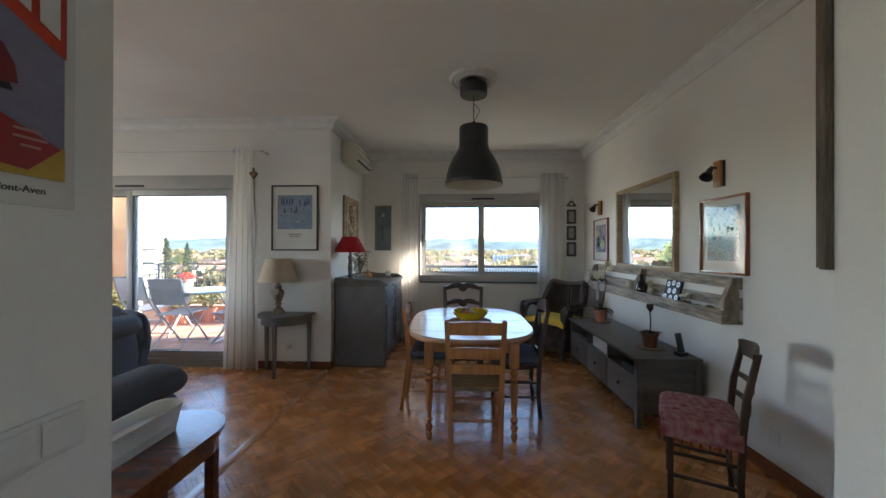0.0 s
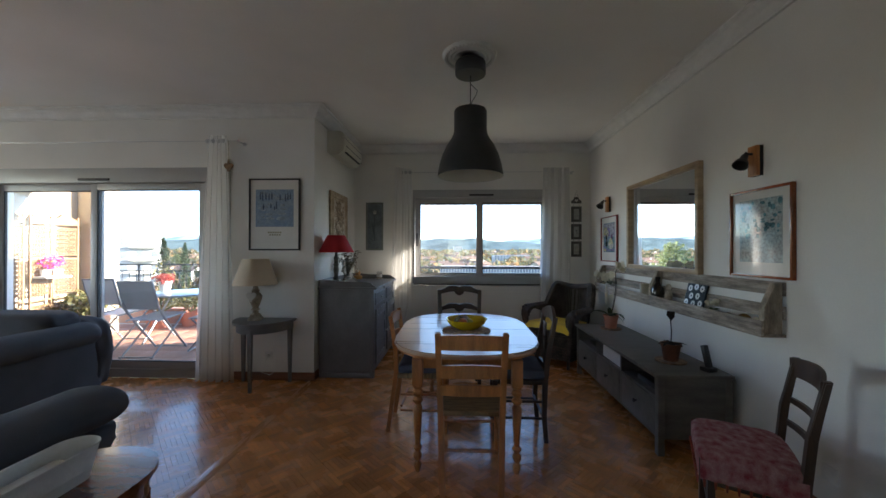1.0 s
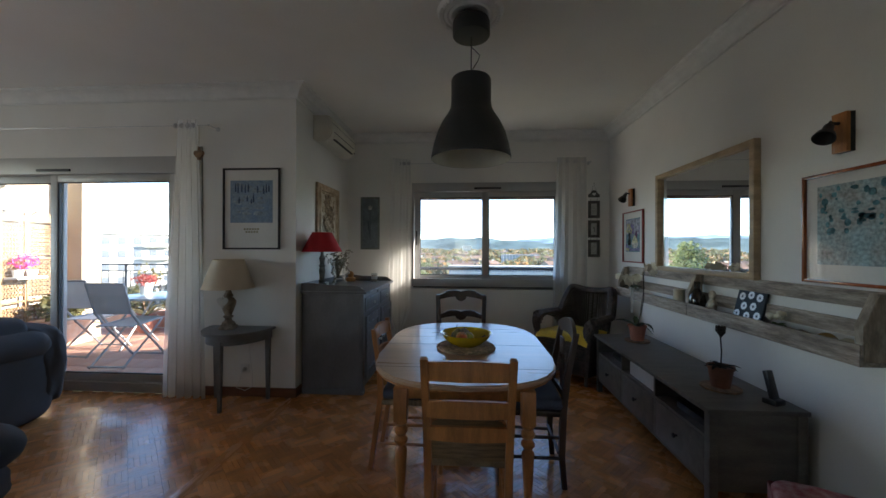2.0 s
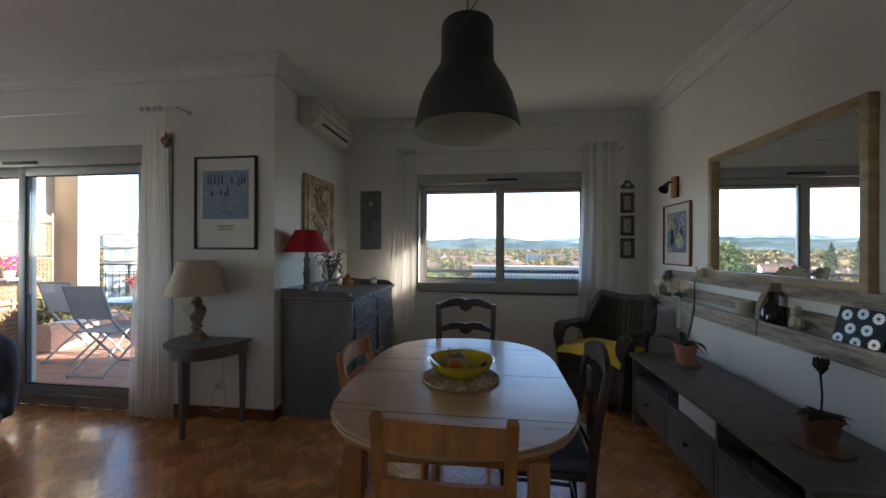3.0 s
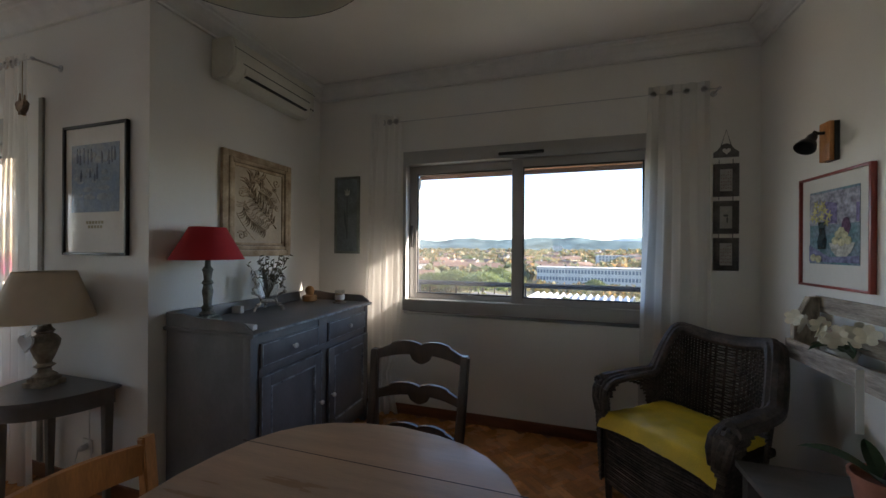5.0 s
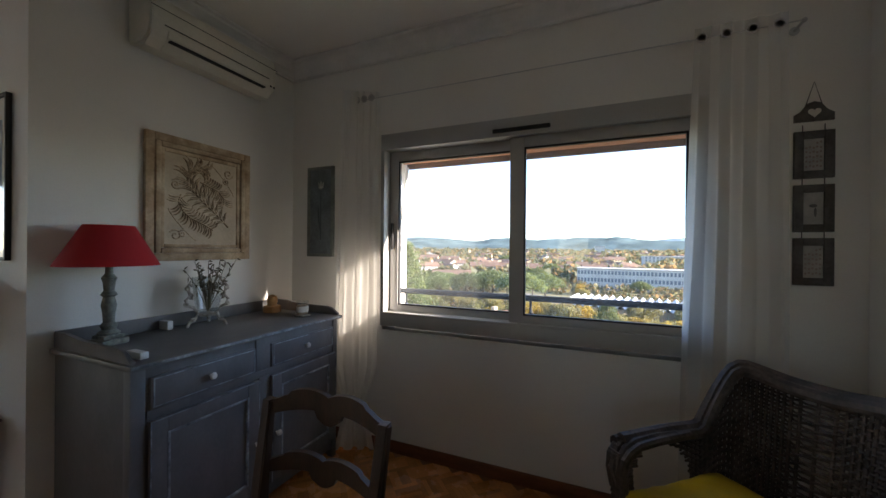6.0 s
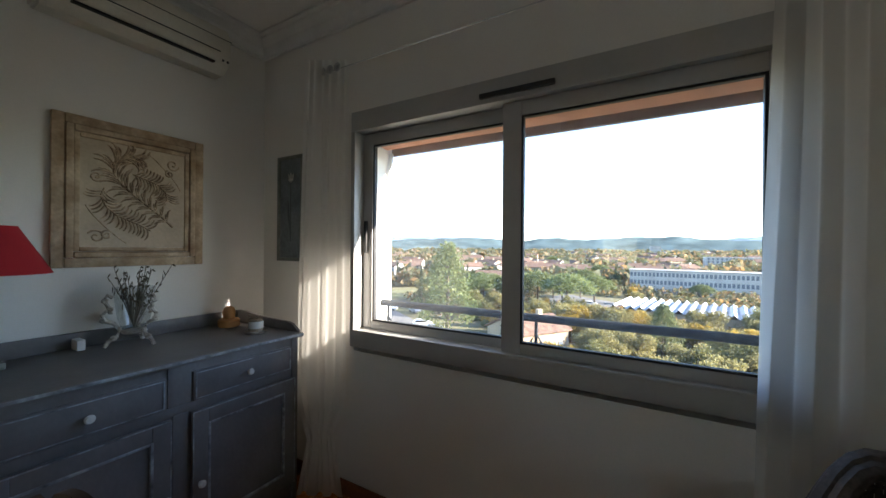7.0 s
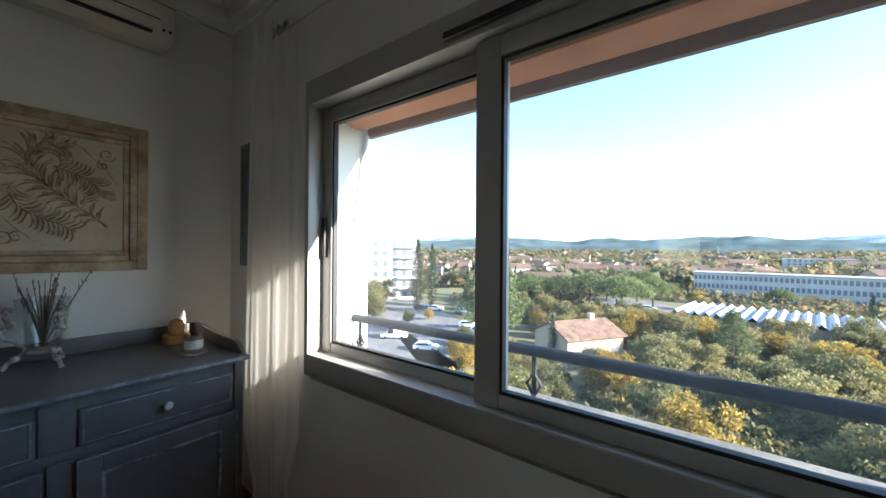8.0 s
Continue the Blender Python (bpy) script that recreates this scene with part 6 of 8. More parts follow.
part("seat", bm, WICKER, wk)
bm = B()
for j in range(23):
    z = 0.405 - 0.014 * j
    bm_sweep(bm, [(-0.30, 0.315 + 0.004 * (j % 2), z), (0, 0.335 + 0.004 * (j % 2), z - 0.002), (0.30, 0.315 + 0.004 * (j % 2), z)], 0.0075, 5)
tagged(part("apron", bm, WICKER, wk), "woven front apron", kind="stuff")
bm = B()
NC = 30
sheets = []
for side_ in (1, -1):
    rows_ = []
    for i in range(NC + 1):
        row = []
        for j in range(NC + 1):
            a, b = -1 + 2 * i / NC, -1 + 2 * j / NC
            if side_ < 0 and (i in (0, NC) or j in (0, NC)):
                row.append(sheets[0][i][j])
                continue
            fat = (max(0, 1 - abs(a) ** 3.5) * max(0, 1 - abs(b) ** 3.5)) ** 0.6
            x, y = a * (0.305 + 0.035 * max(0, b)), 0.085 + b * 0.295
            z = 0.466 + (0.034 if side_ > 0 else -0.022) * fat + 0.007 * noise.noise(Vector((x * 7, y * 7, 1))) * fat
            z += 0.006 * noise.noise(Vector((x * 22, y * 22, 5)))
            over = max(0, y - 0.325)
            z -= over * (0.75 + 0.55 * abs(a) ** 3)
            row.append(bm.verts.new((x, y - over * 0.35, z)))
        rows_.append(row)
    sheets.append(rows_)
for rows_ in sheets:
    for i in range(NC):
        for j in range(NC):
            bm.faces.new((rows_[i][j], rows_[i + 1][j], rows_[i + 1][j + 1], rows_[i][j + 1]))
part("seat_cushion", bm, YELLOW, wk, "yellow satin cushion", smooth=80)

# ---- side chair with red brocade seat ----
BROC = mat("red_floral_brocade", (0.20, 0.020, 0.028), 0.75, vary=0.2, scale=24, bump=0.2, bscale=200, second=(0.42, 0.23, 0.22))
sc = chair(pose(1.385, 2.144, 0, 0, 0, 62) @ Matrix.Diagonal((1, 0.86, 1, 1)), DARKWOOD, "dark wooden chair with bent top rail and red brocade seat", "bent", 0.905)
sc["group"] = ""
sc.name = "side_chair"
bm = B()
pillow(bm, -0.225, 0.225, -0.19, 0.24, 0.435, 0.50, 0.12, 9)
part("seat_cover", bm, BROC, sc, "red floral brocade cover", smooth=80)
bm = B()
for x0, y0, x1, y1 in ((-0.222, -0.18, -0.222, 0.232), (0.222, -0.18, 0.222, 0.232), (-0.222, 0.236, 0.222, 0.236)):
    n_ = 14
    vs = [bm.verts.new((x0 + (x1 - x0) * i / n_, y0 + (y1 - y0) * i / n_, 0.47)) for i in range(n_ + 1)]
    vb = [bm.verts.new((x0 + (x1 - x0) * i / n_ + 0.006 * (i % 2) * (1 if x0 >= 0 else -1), y0 + (y1 - y0) * i / n_, 0.385 + 0.006 * (i % 2))) for i in range(n_ + 1)]
    for i in range(n_):
        bm.faces.new((vs[i], vs[i + 1], vb[i + 1], vb[i]))
part("skirt", bm, BROC, sc, smooth=180)
bm = B()
for x0, y0, x1, y1 in ((-0.224, -0.18, -0.224, 0.236), (0.224, -0.18, 0.224, 0.236), (-0.222, 0.24, 0.222, 0.24)):
    for i in range(9):
        p = (x0 + (x1 - x0) * (i + 0.5) / 9, y0 + (y1 - y0) * (i + 0.5) / 9)
        bm_tube(bm, (*p, 0.385), (*p, 0.355), 0.007, 0.004, 6)
part("tassels", bm, mat("red_gold_tassel", (0.36, 0.07, 0.04), 0.8, vary=0.2), sc, "red tassel fringe")

# ---- low mahogany table with the white trough ----
ct = thing("end_table", pose(-1.43, 1.43, 0), "varnished mahogany end table with a rounded moulded edge", "end table")


def rounded(w, l, r, n=7):
    o = []
    for cx, cy, a0 in ((w / 2 - r, l / 2 - r, 0), (-w / 2 + r, l / 2 - r, 90), (-w / 2 + r, -l / 2 + r, 180), (w / 2 - r, -l / 2 + r, 270)):
        o += [(cx + r * math.cos(radians(a0 + 90 * i / n)), cy + r * math.sin(radians(a0 + 90 * i / n))) for i in range(n + 1)]
    return o


bm = B()
bm_prism(bm, rounded(0.50, 1.10, 0.235, 12), 0.478, 0.50, "z", 0.008)
part("tabletop", bm, MAHOG, ct)
bm = B()
bm_prism(bm, rounded(0.47, 1.07, 0.22, 12), 0.455, 0.4775, "z", 0.006)
bm_prism(bm, rounded(0.44, 1.04, 0.205, 12), 0.38, 0.4545, "z", 0.003)
part("apron", bm, MAHOG, ct)
for sx in (1, -1):
    for sy in (1, -1):
        bm = B()
        bm_box(bm, sx * 0.14 - 0.025, sx * 0.14 + 0.025, sy * 0.44 - 0.025, sy * 0.44 + 0.025, 0, 0.3795, 0.006)
        part("leg", bm, MAHOG, ct)
ENAMEL = mat("white_enamelled_tin", (0.74, 0.73, 0.70), 0.4, vary=0.05)
tr_ = thing("trough_planter", pose(-1.44, 1.55, 0.5015), "empty white enamelled tin trough planter", "planter")
bm = B()
o0, o1 = rounded(0.105, 0.46, 0.05), rounded(0.15, 0.52, 0.072)
lay = [(o0, 0.0), ([(x * 1.12, y * 1.03) for x, y in o0], 0.04), ([(x * 1.16, y * 1.035) for x, y in o0], 0.043), ([(x * 1.14, y * 1.035) for x, y in o0], 0.046), (o1, 0.125), ([(x * 1.04, y * 1.012) for x, y in o1], 0.128), ([(x * 1.03, y * 1.01) for x, y in o1], 0.133), ([(x * 0.96, y * 0.988) for x, y in o1], 0.128), ([(x * 0.94, y * 0.98) for x, y in o0], 0.004)]
rings = [[bm.verts.new((x, y, z)) for x, y in o] for o, z in lay]
for a, b in zip(rings, rings[1:]):
    for i in range(len(a)):
        bm.faces.new((a[i], a[(i + 1) % len(a)], b[(i + 1) % len(a)], b[i]))
bm.faces.new(rings[0]), bm.faces.new(rings[-1])
part("trough", bm, ENAMEL, tr_)
bm = B()
bm_box(bm, -0.042, 0.042, -0.14, 0.16, 0.006, 0.095, 0.012)
part("white_insert", bm, PAPER, tr_, "folded white cloth inside")

# ---- hall: poster and old plank ----
po = thing("wall_poster", pose(XH_L, 0.47, 0, 0, 0, -90), "vintage biscuit poster with a red band on the hall wall", "poster")
bm = B()
bm_box(bm, -0.20, 0.20, 0.001, 0.003, 1.465, 2.02)
part("sheet", bm, PAPER, po)
ART = lambda n_, c_: mat(n_, c_, 0.35, vary=0.06, bump=0)
shapes(po, "lilac_ground", ART("lilac_ink", (0.22, 0.20, 0.30)), 0.0032, [rect(-0.18, 0.18, 1.515, 1.99)])
shapes(po, "red_band", ART("red_ink", (0.55, 0.045, 0.015)), 0.0046, [[(-0.182, 1.742), (-0.13, 1.765), (-0.06, 1.80), (0.182, 1.90), (0.182, 2.0), (-0.182, 2.0)]])
shapes(po, "yellow_table", ART("yellow_ink", (0.52, 0.32, 0.04)), 0.0046, [[(-0.18, 1.515), (0.18, 1.515), (0.18, 1.54), (-0.05, 1.56), (-0.18, 1.575)]])
shapes(po, "red_tin", ART("dark_red_ink", (0.34, 0.02, 0.02)), 0.0062, [[(-0.172, 1.572), (-0.12, 1.525), (0.06, 1.548), (0.02, 1.62), (-0.03, 1.632)]])
shapes(po, "biscuits", ART("biscuit_ink", (0.50, 0.28, 0.08)), 0.0078, [blob(-0.02, 1.598, 0.028, 0.014), blob(0.0, 1.582, 0.026, 0.013)])
shapes(po, "white_blouse", ART("white_ink", (0.62, 0.60, 0.60)), 0.0062, [[(-0.088, 1.672), (-0.01, 1.664), (0.06, 1.67), (0.05, 1.76), (0.0, 1.775), (-0.05, 1.748), (-0.075, 1.715)]])
shapes(po, "dark_red_sleeve", ART("plum_ink", (0.20, 0.018, 0.022)), 0.0078, [[(-0.104, 1.664), (-0.080, 1.658), (-0.066, 1.690), (-0.070, 1.722), (-0.084, 1.722), (-0.100, 1.694)]])
shapes(po, "black_sash", ART("black_ink", (0.018, 0.016, 0.018)), 0.0074, [[(-0.098, 1.650), (0.04, 1.640), (0.05, 1.660), (-0.03, 1.668), (-0.092, 1.664)]])
shapes(po, "olive_skirt", ART("olive_ink", (0.20, 0.19, 0.10)), 0.0062, [[(-0.080, 1.625), (0.05, 1.615), (0.05, 1.645), (-0.075, 1.652)]])
for n_, x_ in enumerate((-0.045, -0.02, 0.005)):
    shapes(po, "bonnet_ribbon", ART("white_ribbon_ink", (0.58, 0.57, 0.58)), 0.0070 + 0.0003 * n_, [[(x_ - 0.012, 1.775), (x_ - 0.008, 1.775), (x_ + 0.012, 1.83), (x_ + 0.006, 1.832)]])
LETW, LETR = ART("white_letter_ink", (0.66, 0.64, 0.62)), ART("pale_rose_letter_ink", (0.46, 0.24, 0.22))
for n_, o_ in enumerate((rect(-0.140, -0.098, 1.590, 1.594), rect(-0.148, -0.098, 1.577, 1.581), rect(-0.138, -0.108, 1.563, 1.567), [(-0.168, 1.772), (-0.136, 1.788), (-0.136, 1.862), (-0.168, 1.846)], [(-0.122, 1.795), (-0.088, 1.811), (-0.088, 1.885), (-0.122, 1.869)], [(-0.074, 1.817), (-0.04, 1.832), (-0.04, 1.906), (-0.074, 1.892)])):
    shapes(po, "lettering_bar", LETW if n_ > 2 else LETR, 0.0078 + 0.0002 * n_, [o_])
tx = bpy.data.curves.new("lettering", "FONT")
tx.body, tx.size, tx.align_x = "de Pont-Aven", 0.017, "RIGHT"
tx.extrude = 0.0006
lt = new("lettering", tx)
lt.parent, lt.matrix_basis = po, pose(-0.150, 0.0042, 1.487, 90, 0, 180)
tx.materials.append(ART("brown_ink", (0.05, 0.03, 0.03)))
bm = B()
bm_prism(bm, [(XH_R - 0.019, YS_R + 0.001), (XH_R + 0.06, YS_R + 0.001), (XH_R + 0.06, YS_R + 0.03), (XH_R - 0.015, YS_R + 0.028)], 1.345, 2.70, "z", 0.004)
single("old_plank", bm, mat("dark_weathered_oak", (0.14, 0.105, 0.078), 0.8, vary=0.25, scale=6, stretch=(8, 8, 0.7), bump=0.25, bscale=30), "narrow weathered plank fixed upright on the wall end", "plank")


# ---- outside the dining window ----
STUCCO = mat("cream_exterior_stucco", (0.47, 0.395, 0.30), 0.85, vary=0.06, scale=3, bump=0.2, bscale=150)
STONE = mat("pale_stone_sill", (0.55, 0.52, 0.47), 0.7, vary=0.1, scale=8)
IRON = mat("dark_blue_grey_iron", (0.018, 0.022, 0.03), 0.6, vary=0.1, bump=0.05, spec=0.25)
AWN = mat("terracotta_awning_cloth", (0.40, 0.18, 0.115), 0.85, vary=0.08, scale=6, bump=0.2, bscale=250)
WHITEM = mat("white_lacquered_metal", (0.78, 0.78, 0.76), 0.4, vary=0.03)
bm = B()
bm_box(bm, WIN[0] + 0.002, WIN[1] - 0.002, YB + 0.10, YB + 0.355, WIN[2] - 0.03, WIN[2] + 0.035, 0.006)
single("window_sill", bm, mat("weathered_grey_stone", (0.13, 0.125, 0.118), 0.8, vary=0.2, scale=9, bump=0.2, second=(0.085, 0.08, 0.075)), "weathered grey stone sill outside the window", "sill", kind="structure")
rl2 = thing("window_guard", pose(0, 0, 0), "dark iron guard rail across the window opening", "guard rail")
bm = B()
bm_tube(bm, (WIN[0] + 0.003, 5.99, 1.122), (WIN[1] - 0.003, 5.99, 1.122), 0.021, None, 14)
part("top_bar", bm, IRON, rl2)
for x in (-0.57, 0.395, 1.31):
    bm = B()
    bm_tube(bm, (x, 5.99, 0.921), (x, 5.99, 1.11), 0.009, None, 8)
    bm_sweep(bm, [(x, 5.99, 0.96), (x - 0.028, 5.99, 1.0), (x, 5.99, 1.045), (x + 0.028, 5.99, 1.0), (x, 5.99, 0.96)], 0.007, 6)
    part("baluster", bm, IRON, rl2, "baluster with a diamond ring")
aw = thing("rolled_awning", pose(0, 0, 0), "rolled terracotta awning at the head of the window", "awning")
bm = B()
bm_prism(bm, [(5.86, 2.20), (5.88, 2.13), (6.0, 2.115), (6.06, 2.14), (6.06, 2.25), (5.88, 2.255)], WIN[0] + 0.01, WIN[1] - 0.01, "x", 0.008)
part("cloth_roll", bm, AWN, aw)
bm = B()
bm_box(bm, WIN[0] + 0.01, WIN[1] - 0.01, 6.062, 6.09, 2.09, 2.15, 0.004)
part("front_bar", bm, mat("brown_aluminium_bar", (0.16, 0.10, 0.08), 0.45, vary=0.08), aw)
bm = B()
bm_tube(bm, (WIN[0] + 0.02, 6.05, 2.10), (WIN[0] + 0.02, 5.98, 1.52), 0.014, None, 8)
bm_box(bm, WIN[0] + 0.002, WIN[0] + 0.035, 5.955, 6.01, 1.44, 1.53, 0.004)
part("folding_arm", bm, WHITEM, aw, "white folding arm")

# ---- terrace ----
TZ = 0.03
bm = B()
bm_box(bm, -6.3, XP - 0.2, YF + 0.25, 7.15, -0.4, TZ - 0.004)
terr = single("terrace_floor", bm, STONE, "terracotta tiled terrace floor", "terrace floor", kind="structure")
TILE = mat("terracotta_tile", (0.37, 0.195, 0.135), 0.6, vary=0.08, scale=6, objrand=0.10)
T_ = 0.33
me_bm = B()
bm_box(me_bm, -T_ / 2 + 0.003, T_ / 2 - 0.003, -T_ / 2 + 0.003, T_ / 2 - 0.003, -0.012, 0, 0.002)
tile_me = finish("floor_tile", me_bm, TILE)
for i in range(13):
    for j in range(7):
        o = new("floor_tile", tile_me)
        o.parent, o.matrix_basis = terr, pose(-5.93 + i * T_, YF + 0.45 + j * T_, TZ)
bm = B()
bm_box(bm, DOOR[0], DOOR[1], YF + 0.13, YF + 0.30, -0.05, TZ + 0.012, 0.004)
single("door_sill", bm, STONE, "stone threshold of the terrace door", "threshold", kind="structure")
bm = B()
bm_box(bm, -6.3, -6.0, YF + 0.25, 6.2, -0.4, 3.2)
single("terrace_wall_1", bm, STUCCO, "sunlit cream stucco side wall", "wall", kind="structure")
bm = B()
bm_box(bm, -5.998, -5.58, 5.95, 6.24, -0.4, 3.2, 0.01)
single("terrace_pillar", bm, STUCCO, "cream stucco pillar at the terrace's end", "pillar", kind="structure")
BRICKC = mat("terracotta_coping", (0.50, 0.24, 0.15), 0.75, vary=0.12, scale=5)
bm = B()
bm_box(bm, -7.6, XP - 0.2, 6.92, 7.10, -0.4, 0.30, 0.006)
single("terrace_parapet", bm, BRICKC, "low terracotta parapet under the railing", "parapet", kind="structure")
tr2 = thing("terrace_railing", pose(0, 0, 0), "black wrought iron railing with diamond balusters", "railing")
bm = B()
bm_box(bm, -7.6, XP - 0.21, 6.99, 7.03, 1.095, 1.12, 0.004)
part("top_rail", bm, IRON, tr2)
bm = B()
bm_box(bm, -7.6, XP - 0.21, 6.995, 7.025, 0.985, 1.0, 0.002)
part("upper_rail", bm, IRON, tr2)
bm = B()
bm_box(bm, -7.6, XP - 0.21, 6.995, 7.025, 0.40, 0.415, 0.002)
part("bottom_rail", bm, IRON, tr2)
bm = B()
bm_tube(bm, (0, 0, 0.415), (0, 0, 0.985), 0.007, None, 6)
bm_sweep(bm, [(0, 0, 0.62), (-0.03, 0, 0.70), (0, 0, 0.78), (0.03, 0, 0.70), (0, 0, 0.62)], 0.006, 5)
b0 = part("baluster", bm, IRON, tr2, m=pose(-7.5, 7.01, 0))
for i in range(1, 42):
    again(b0, pose(-7.5 + i * 0.138, 7.01, 0))
bm = B()
bm_box(bm, -0.014, 0.014, -0.014, 0.014, 0.30, 1.095)
p0 = part("post", bm, IRON, tr2, m=pose(-7.4, 7.01, 0))
for x in (-6.0, -4.6, -3.2, -1.8):
    again(p0, pose(x + 0.07, 7.01, 0))
# awning over the terrace with a scalloped valance
ta = thing("terrace_awning", pose(0, 0, 0), "cream cloth awning with a scalloped valance over the terrace", "awning")
CLOTH = mat("cream_awning_cloth", (0.62, 0.56, 0.46), 0.9, vary=0.05, bump=0.15, bscale=250)
bm = B()
bm_prism(bm, [(YF + 0.26, 3.12), (YF + 0.26, 3.10), (5.60, 2.82), (5.60, 2.84)], -5.95, XP - 0.35, "x")
part("canopy", bm, CLOTH, ta)
bm = B()
n_ = 17
lo = []
for i in range(n_ * 8 + 1):
    lo.append((-5.95 + (XP - 0.35 + 5.95) * i / (n_ * 8), 2.66 - 0.05 * abs(math.sin(math.pi * i / 8))))
bm_prism(bm, lo + [(XP - 0.35, 2.825), (-5.95, 2.825)], 5.602, 5.607, "y")
part("valance", bm, CLOTH, ta)
bm = B()
bm_tube(bm, (-5.95, 5.59, 2.812), (XP - 0.35, 5.59, 2.812), 0.018, None, 10)
part("front_bar", bm, WHITEM, ta)

GREYM = mat("grey_lacquered_aluminium", (0.27, 0.28, 0.30), 0.4, metal=0.3, vary=0.04)
SLING = mat("light_grey_sling_fabric", (0.30, 0.30, 0.31), 0.8, vary=0.05, bump=0.2, bscale=300)
WSLING = mat("white_sling_fabric", (0.72, 0.72, 0.72), 0.8, vary=0.04, bump=0.2, bscale=300)


def folding_chair(m, fabric, label):
    """Faces +y."""
    c = thing("folding_chair", m, label, "folding chair", "terrace chairs")
    for s in (1, -1):
        bm = B()
        bm_sweep(bm, [(s * 0.235, 0.25, 0.012), (s * 0.235, -0.05, 0.36), (s * 0.235, -0.20, 0.56), (s * 0.235, -0.30, 0.88)], 0.013, 8)
        part("back_frame_tube", bm, GREYM, c)
        bm = B()
        bm_sweep(bm, [(s * 0.21, -0.28, 0.012), (s * 0.21, 0.02, 0.25), (s * 0.21, 0.22, 0.43)], 0.012, 8)
        part("leg_tube", bm, GREYM, c)
        bm = B()
        bm_sweep(bm, [(s * 0.215, -0.20, 0.42), (s * 0.215, 0.24, 0.445)], 0.011, 8)
        part("seat_rail", bm, GREYM, c)
    for y, z in ((0.24, 0.025), (-0.27, 0.025), (-0.30, 0.875), (0.24, 0.445)):
        bm = B()
        bm_tube(bm, (-0.235, y, z), (0.235, y, z), 0.011, None, 8)
        part("crossbar", bm, GREYM, c)
    bm = B()
    bm_prism(bm, [(-0.21, 0.425), (0.0, 0.415), (0.24, 0.448), (0.24, 0.456), (0.0, 0.423), (-0.21, 0.433)], -0.205, 0.205, "x")
    part("seat_sling", bm, fabric, c)
    bm = B()
    bm_prism(bm, [(-0.195, 0.55), (-0.262, 0.72), (-0.302, 0.875), (-0.294, 0.877), (-0.254, 0.722), (-0.187, 0.552)], -0.225, 0.225, "x")
    part("back_sling", bm, fabric, c)


folding_chair(pose(-3.93, 5.04, TZ, 0, 0, 3) @ Matrix.Diagonal((0.9, 1.12, 1.1, 1)), SLING, "grey folding chair with a sling seat on the terrace")
folding_chair(pose(-3.30, 5.35, TZ, 0, 0, 95), SLING, "grey folding chair turned to the terrace table")
folding_chair(pose(-4.74, 5.39, TZ, 0, 0, 0) @ Matrix.Diagonal((0.9, 1.12, 1.1, 1)), WSLING, "white folding chair beside the terrace table")
gt = thing("terrace_table", pose(-4.05, 5.72, TZ), "blue-grey folding metal terrace table", "terrace table")
bm = B()
bm_prism(bm, rounded(1.0, 1.0, 0.29, 1), 0.70, 0.722, "z", 0.004)
part("tabletop", bm, mat("blue_grey_lacquer", (0.20, 0.30, 0.38), 0.35, vary=0.05), gt)
for s in (1, -1):
    for a in (1, -1):
        bm = B()
        bm_tube(bm, (s * 0.40, a * 0.30, 0.0), (s * 0.40, -a * 0.28, 0.70), 0.013, None, 8)
        part("leg", bm, GREYM, gt)


def bush(bm, c, r, n, leaf, rg, squash=1.0):
    """Small leaves spread through a rounded volume, thicker at its skin."""
    c = Vector(c)
    for _ in range(n):
        d = Vector((rg.gauss(0, 1), rg.gauss(0, 1), rg.gauss(0, 1))).normalized()
        k = 1 + 0.35 * noise.noise(d * 1.8 + c)
        p = c + Vector((d.x, d.y, d.z * squash)) * r * k * rg.uniform(0.45, 1.0)
        a, b = Vector((rg.gauss(0, 1), rg.gauss(0, 1), rg.gauss(0, 1))).normalized(), Vector((rg.gauss(0, 1), rg.gauss(0, 1), rg.gauss(0, 1))).normalized()
        s = leaf * rg.uniform(0.6, 1.3)
        bm.faces.new([bm.verts.new(p + a * s), bm.verts.new(p + b * s * 0.6), bm.verts.new(p - a * s), bm.verts.new(p - b * s * 0.6)])


def leafmat(name, c0, c1, c2):
    m = bpy.data.materials.new(name)
    m.use_nodes = True
    n, l = m.node_tree.nodes, m.node_tree.links
    b = n["Principled BSDF"]
    b.inputs["Roughness"].default_value = 0.65
    g, r, o, mx = n.new("ShaderNodeNewGeometry"), n.new("ShaderNodeValToRGB"), n.new("ShaderNodeObjectInfo"), n.new("ShaderNodeHueSaturation")
    r.color_ramp.elements[0].color, r.color_ramp.elements[1].color = (*c0, 1), (*c2, 1)
    e = r.color_ramp.elements.new(0.5)
    e.color = (*c1, 1)
    mr = n.new("ShaderNodeMapRange")
    mr.inputs[3].default_value, mr.inputs[4].default_value = 0.75, 1.25
    l.new(g.outputs["Random Per Island"], r.inputs[0]), l.new(r.outputs[0], mx.inputs["Color"])
    l.new(o.outputs["Random"], mr.inputs[0]), l.new(mr.outputs[0], mx.inputs["Value"])
    tl, ms = n.new("ShaderNodeBsdfTranslucent"), n.new("ShaderNodeMixShader")
    ms.inputs[0].default_value = 0.55
    l.new(mx.outputs[0], b.inputs["Base Color"]), l.new(mx.outputs[0], tl.inputs[0])
    l.new(b.outputs[0], ms.inputs[1]), l.new(tl.outputs[0], ms.inputs[2])
    l.new(ms.outputs[0], n["Material Output"].inputs[0])
    return m


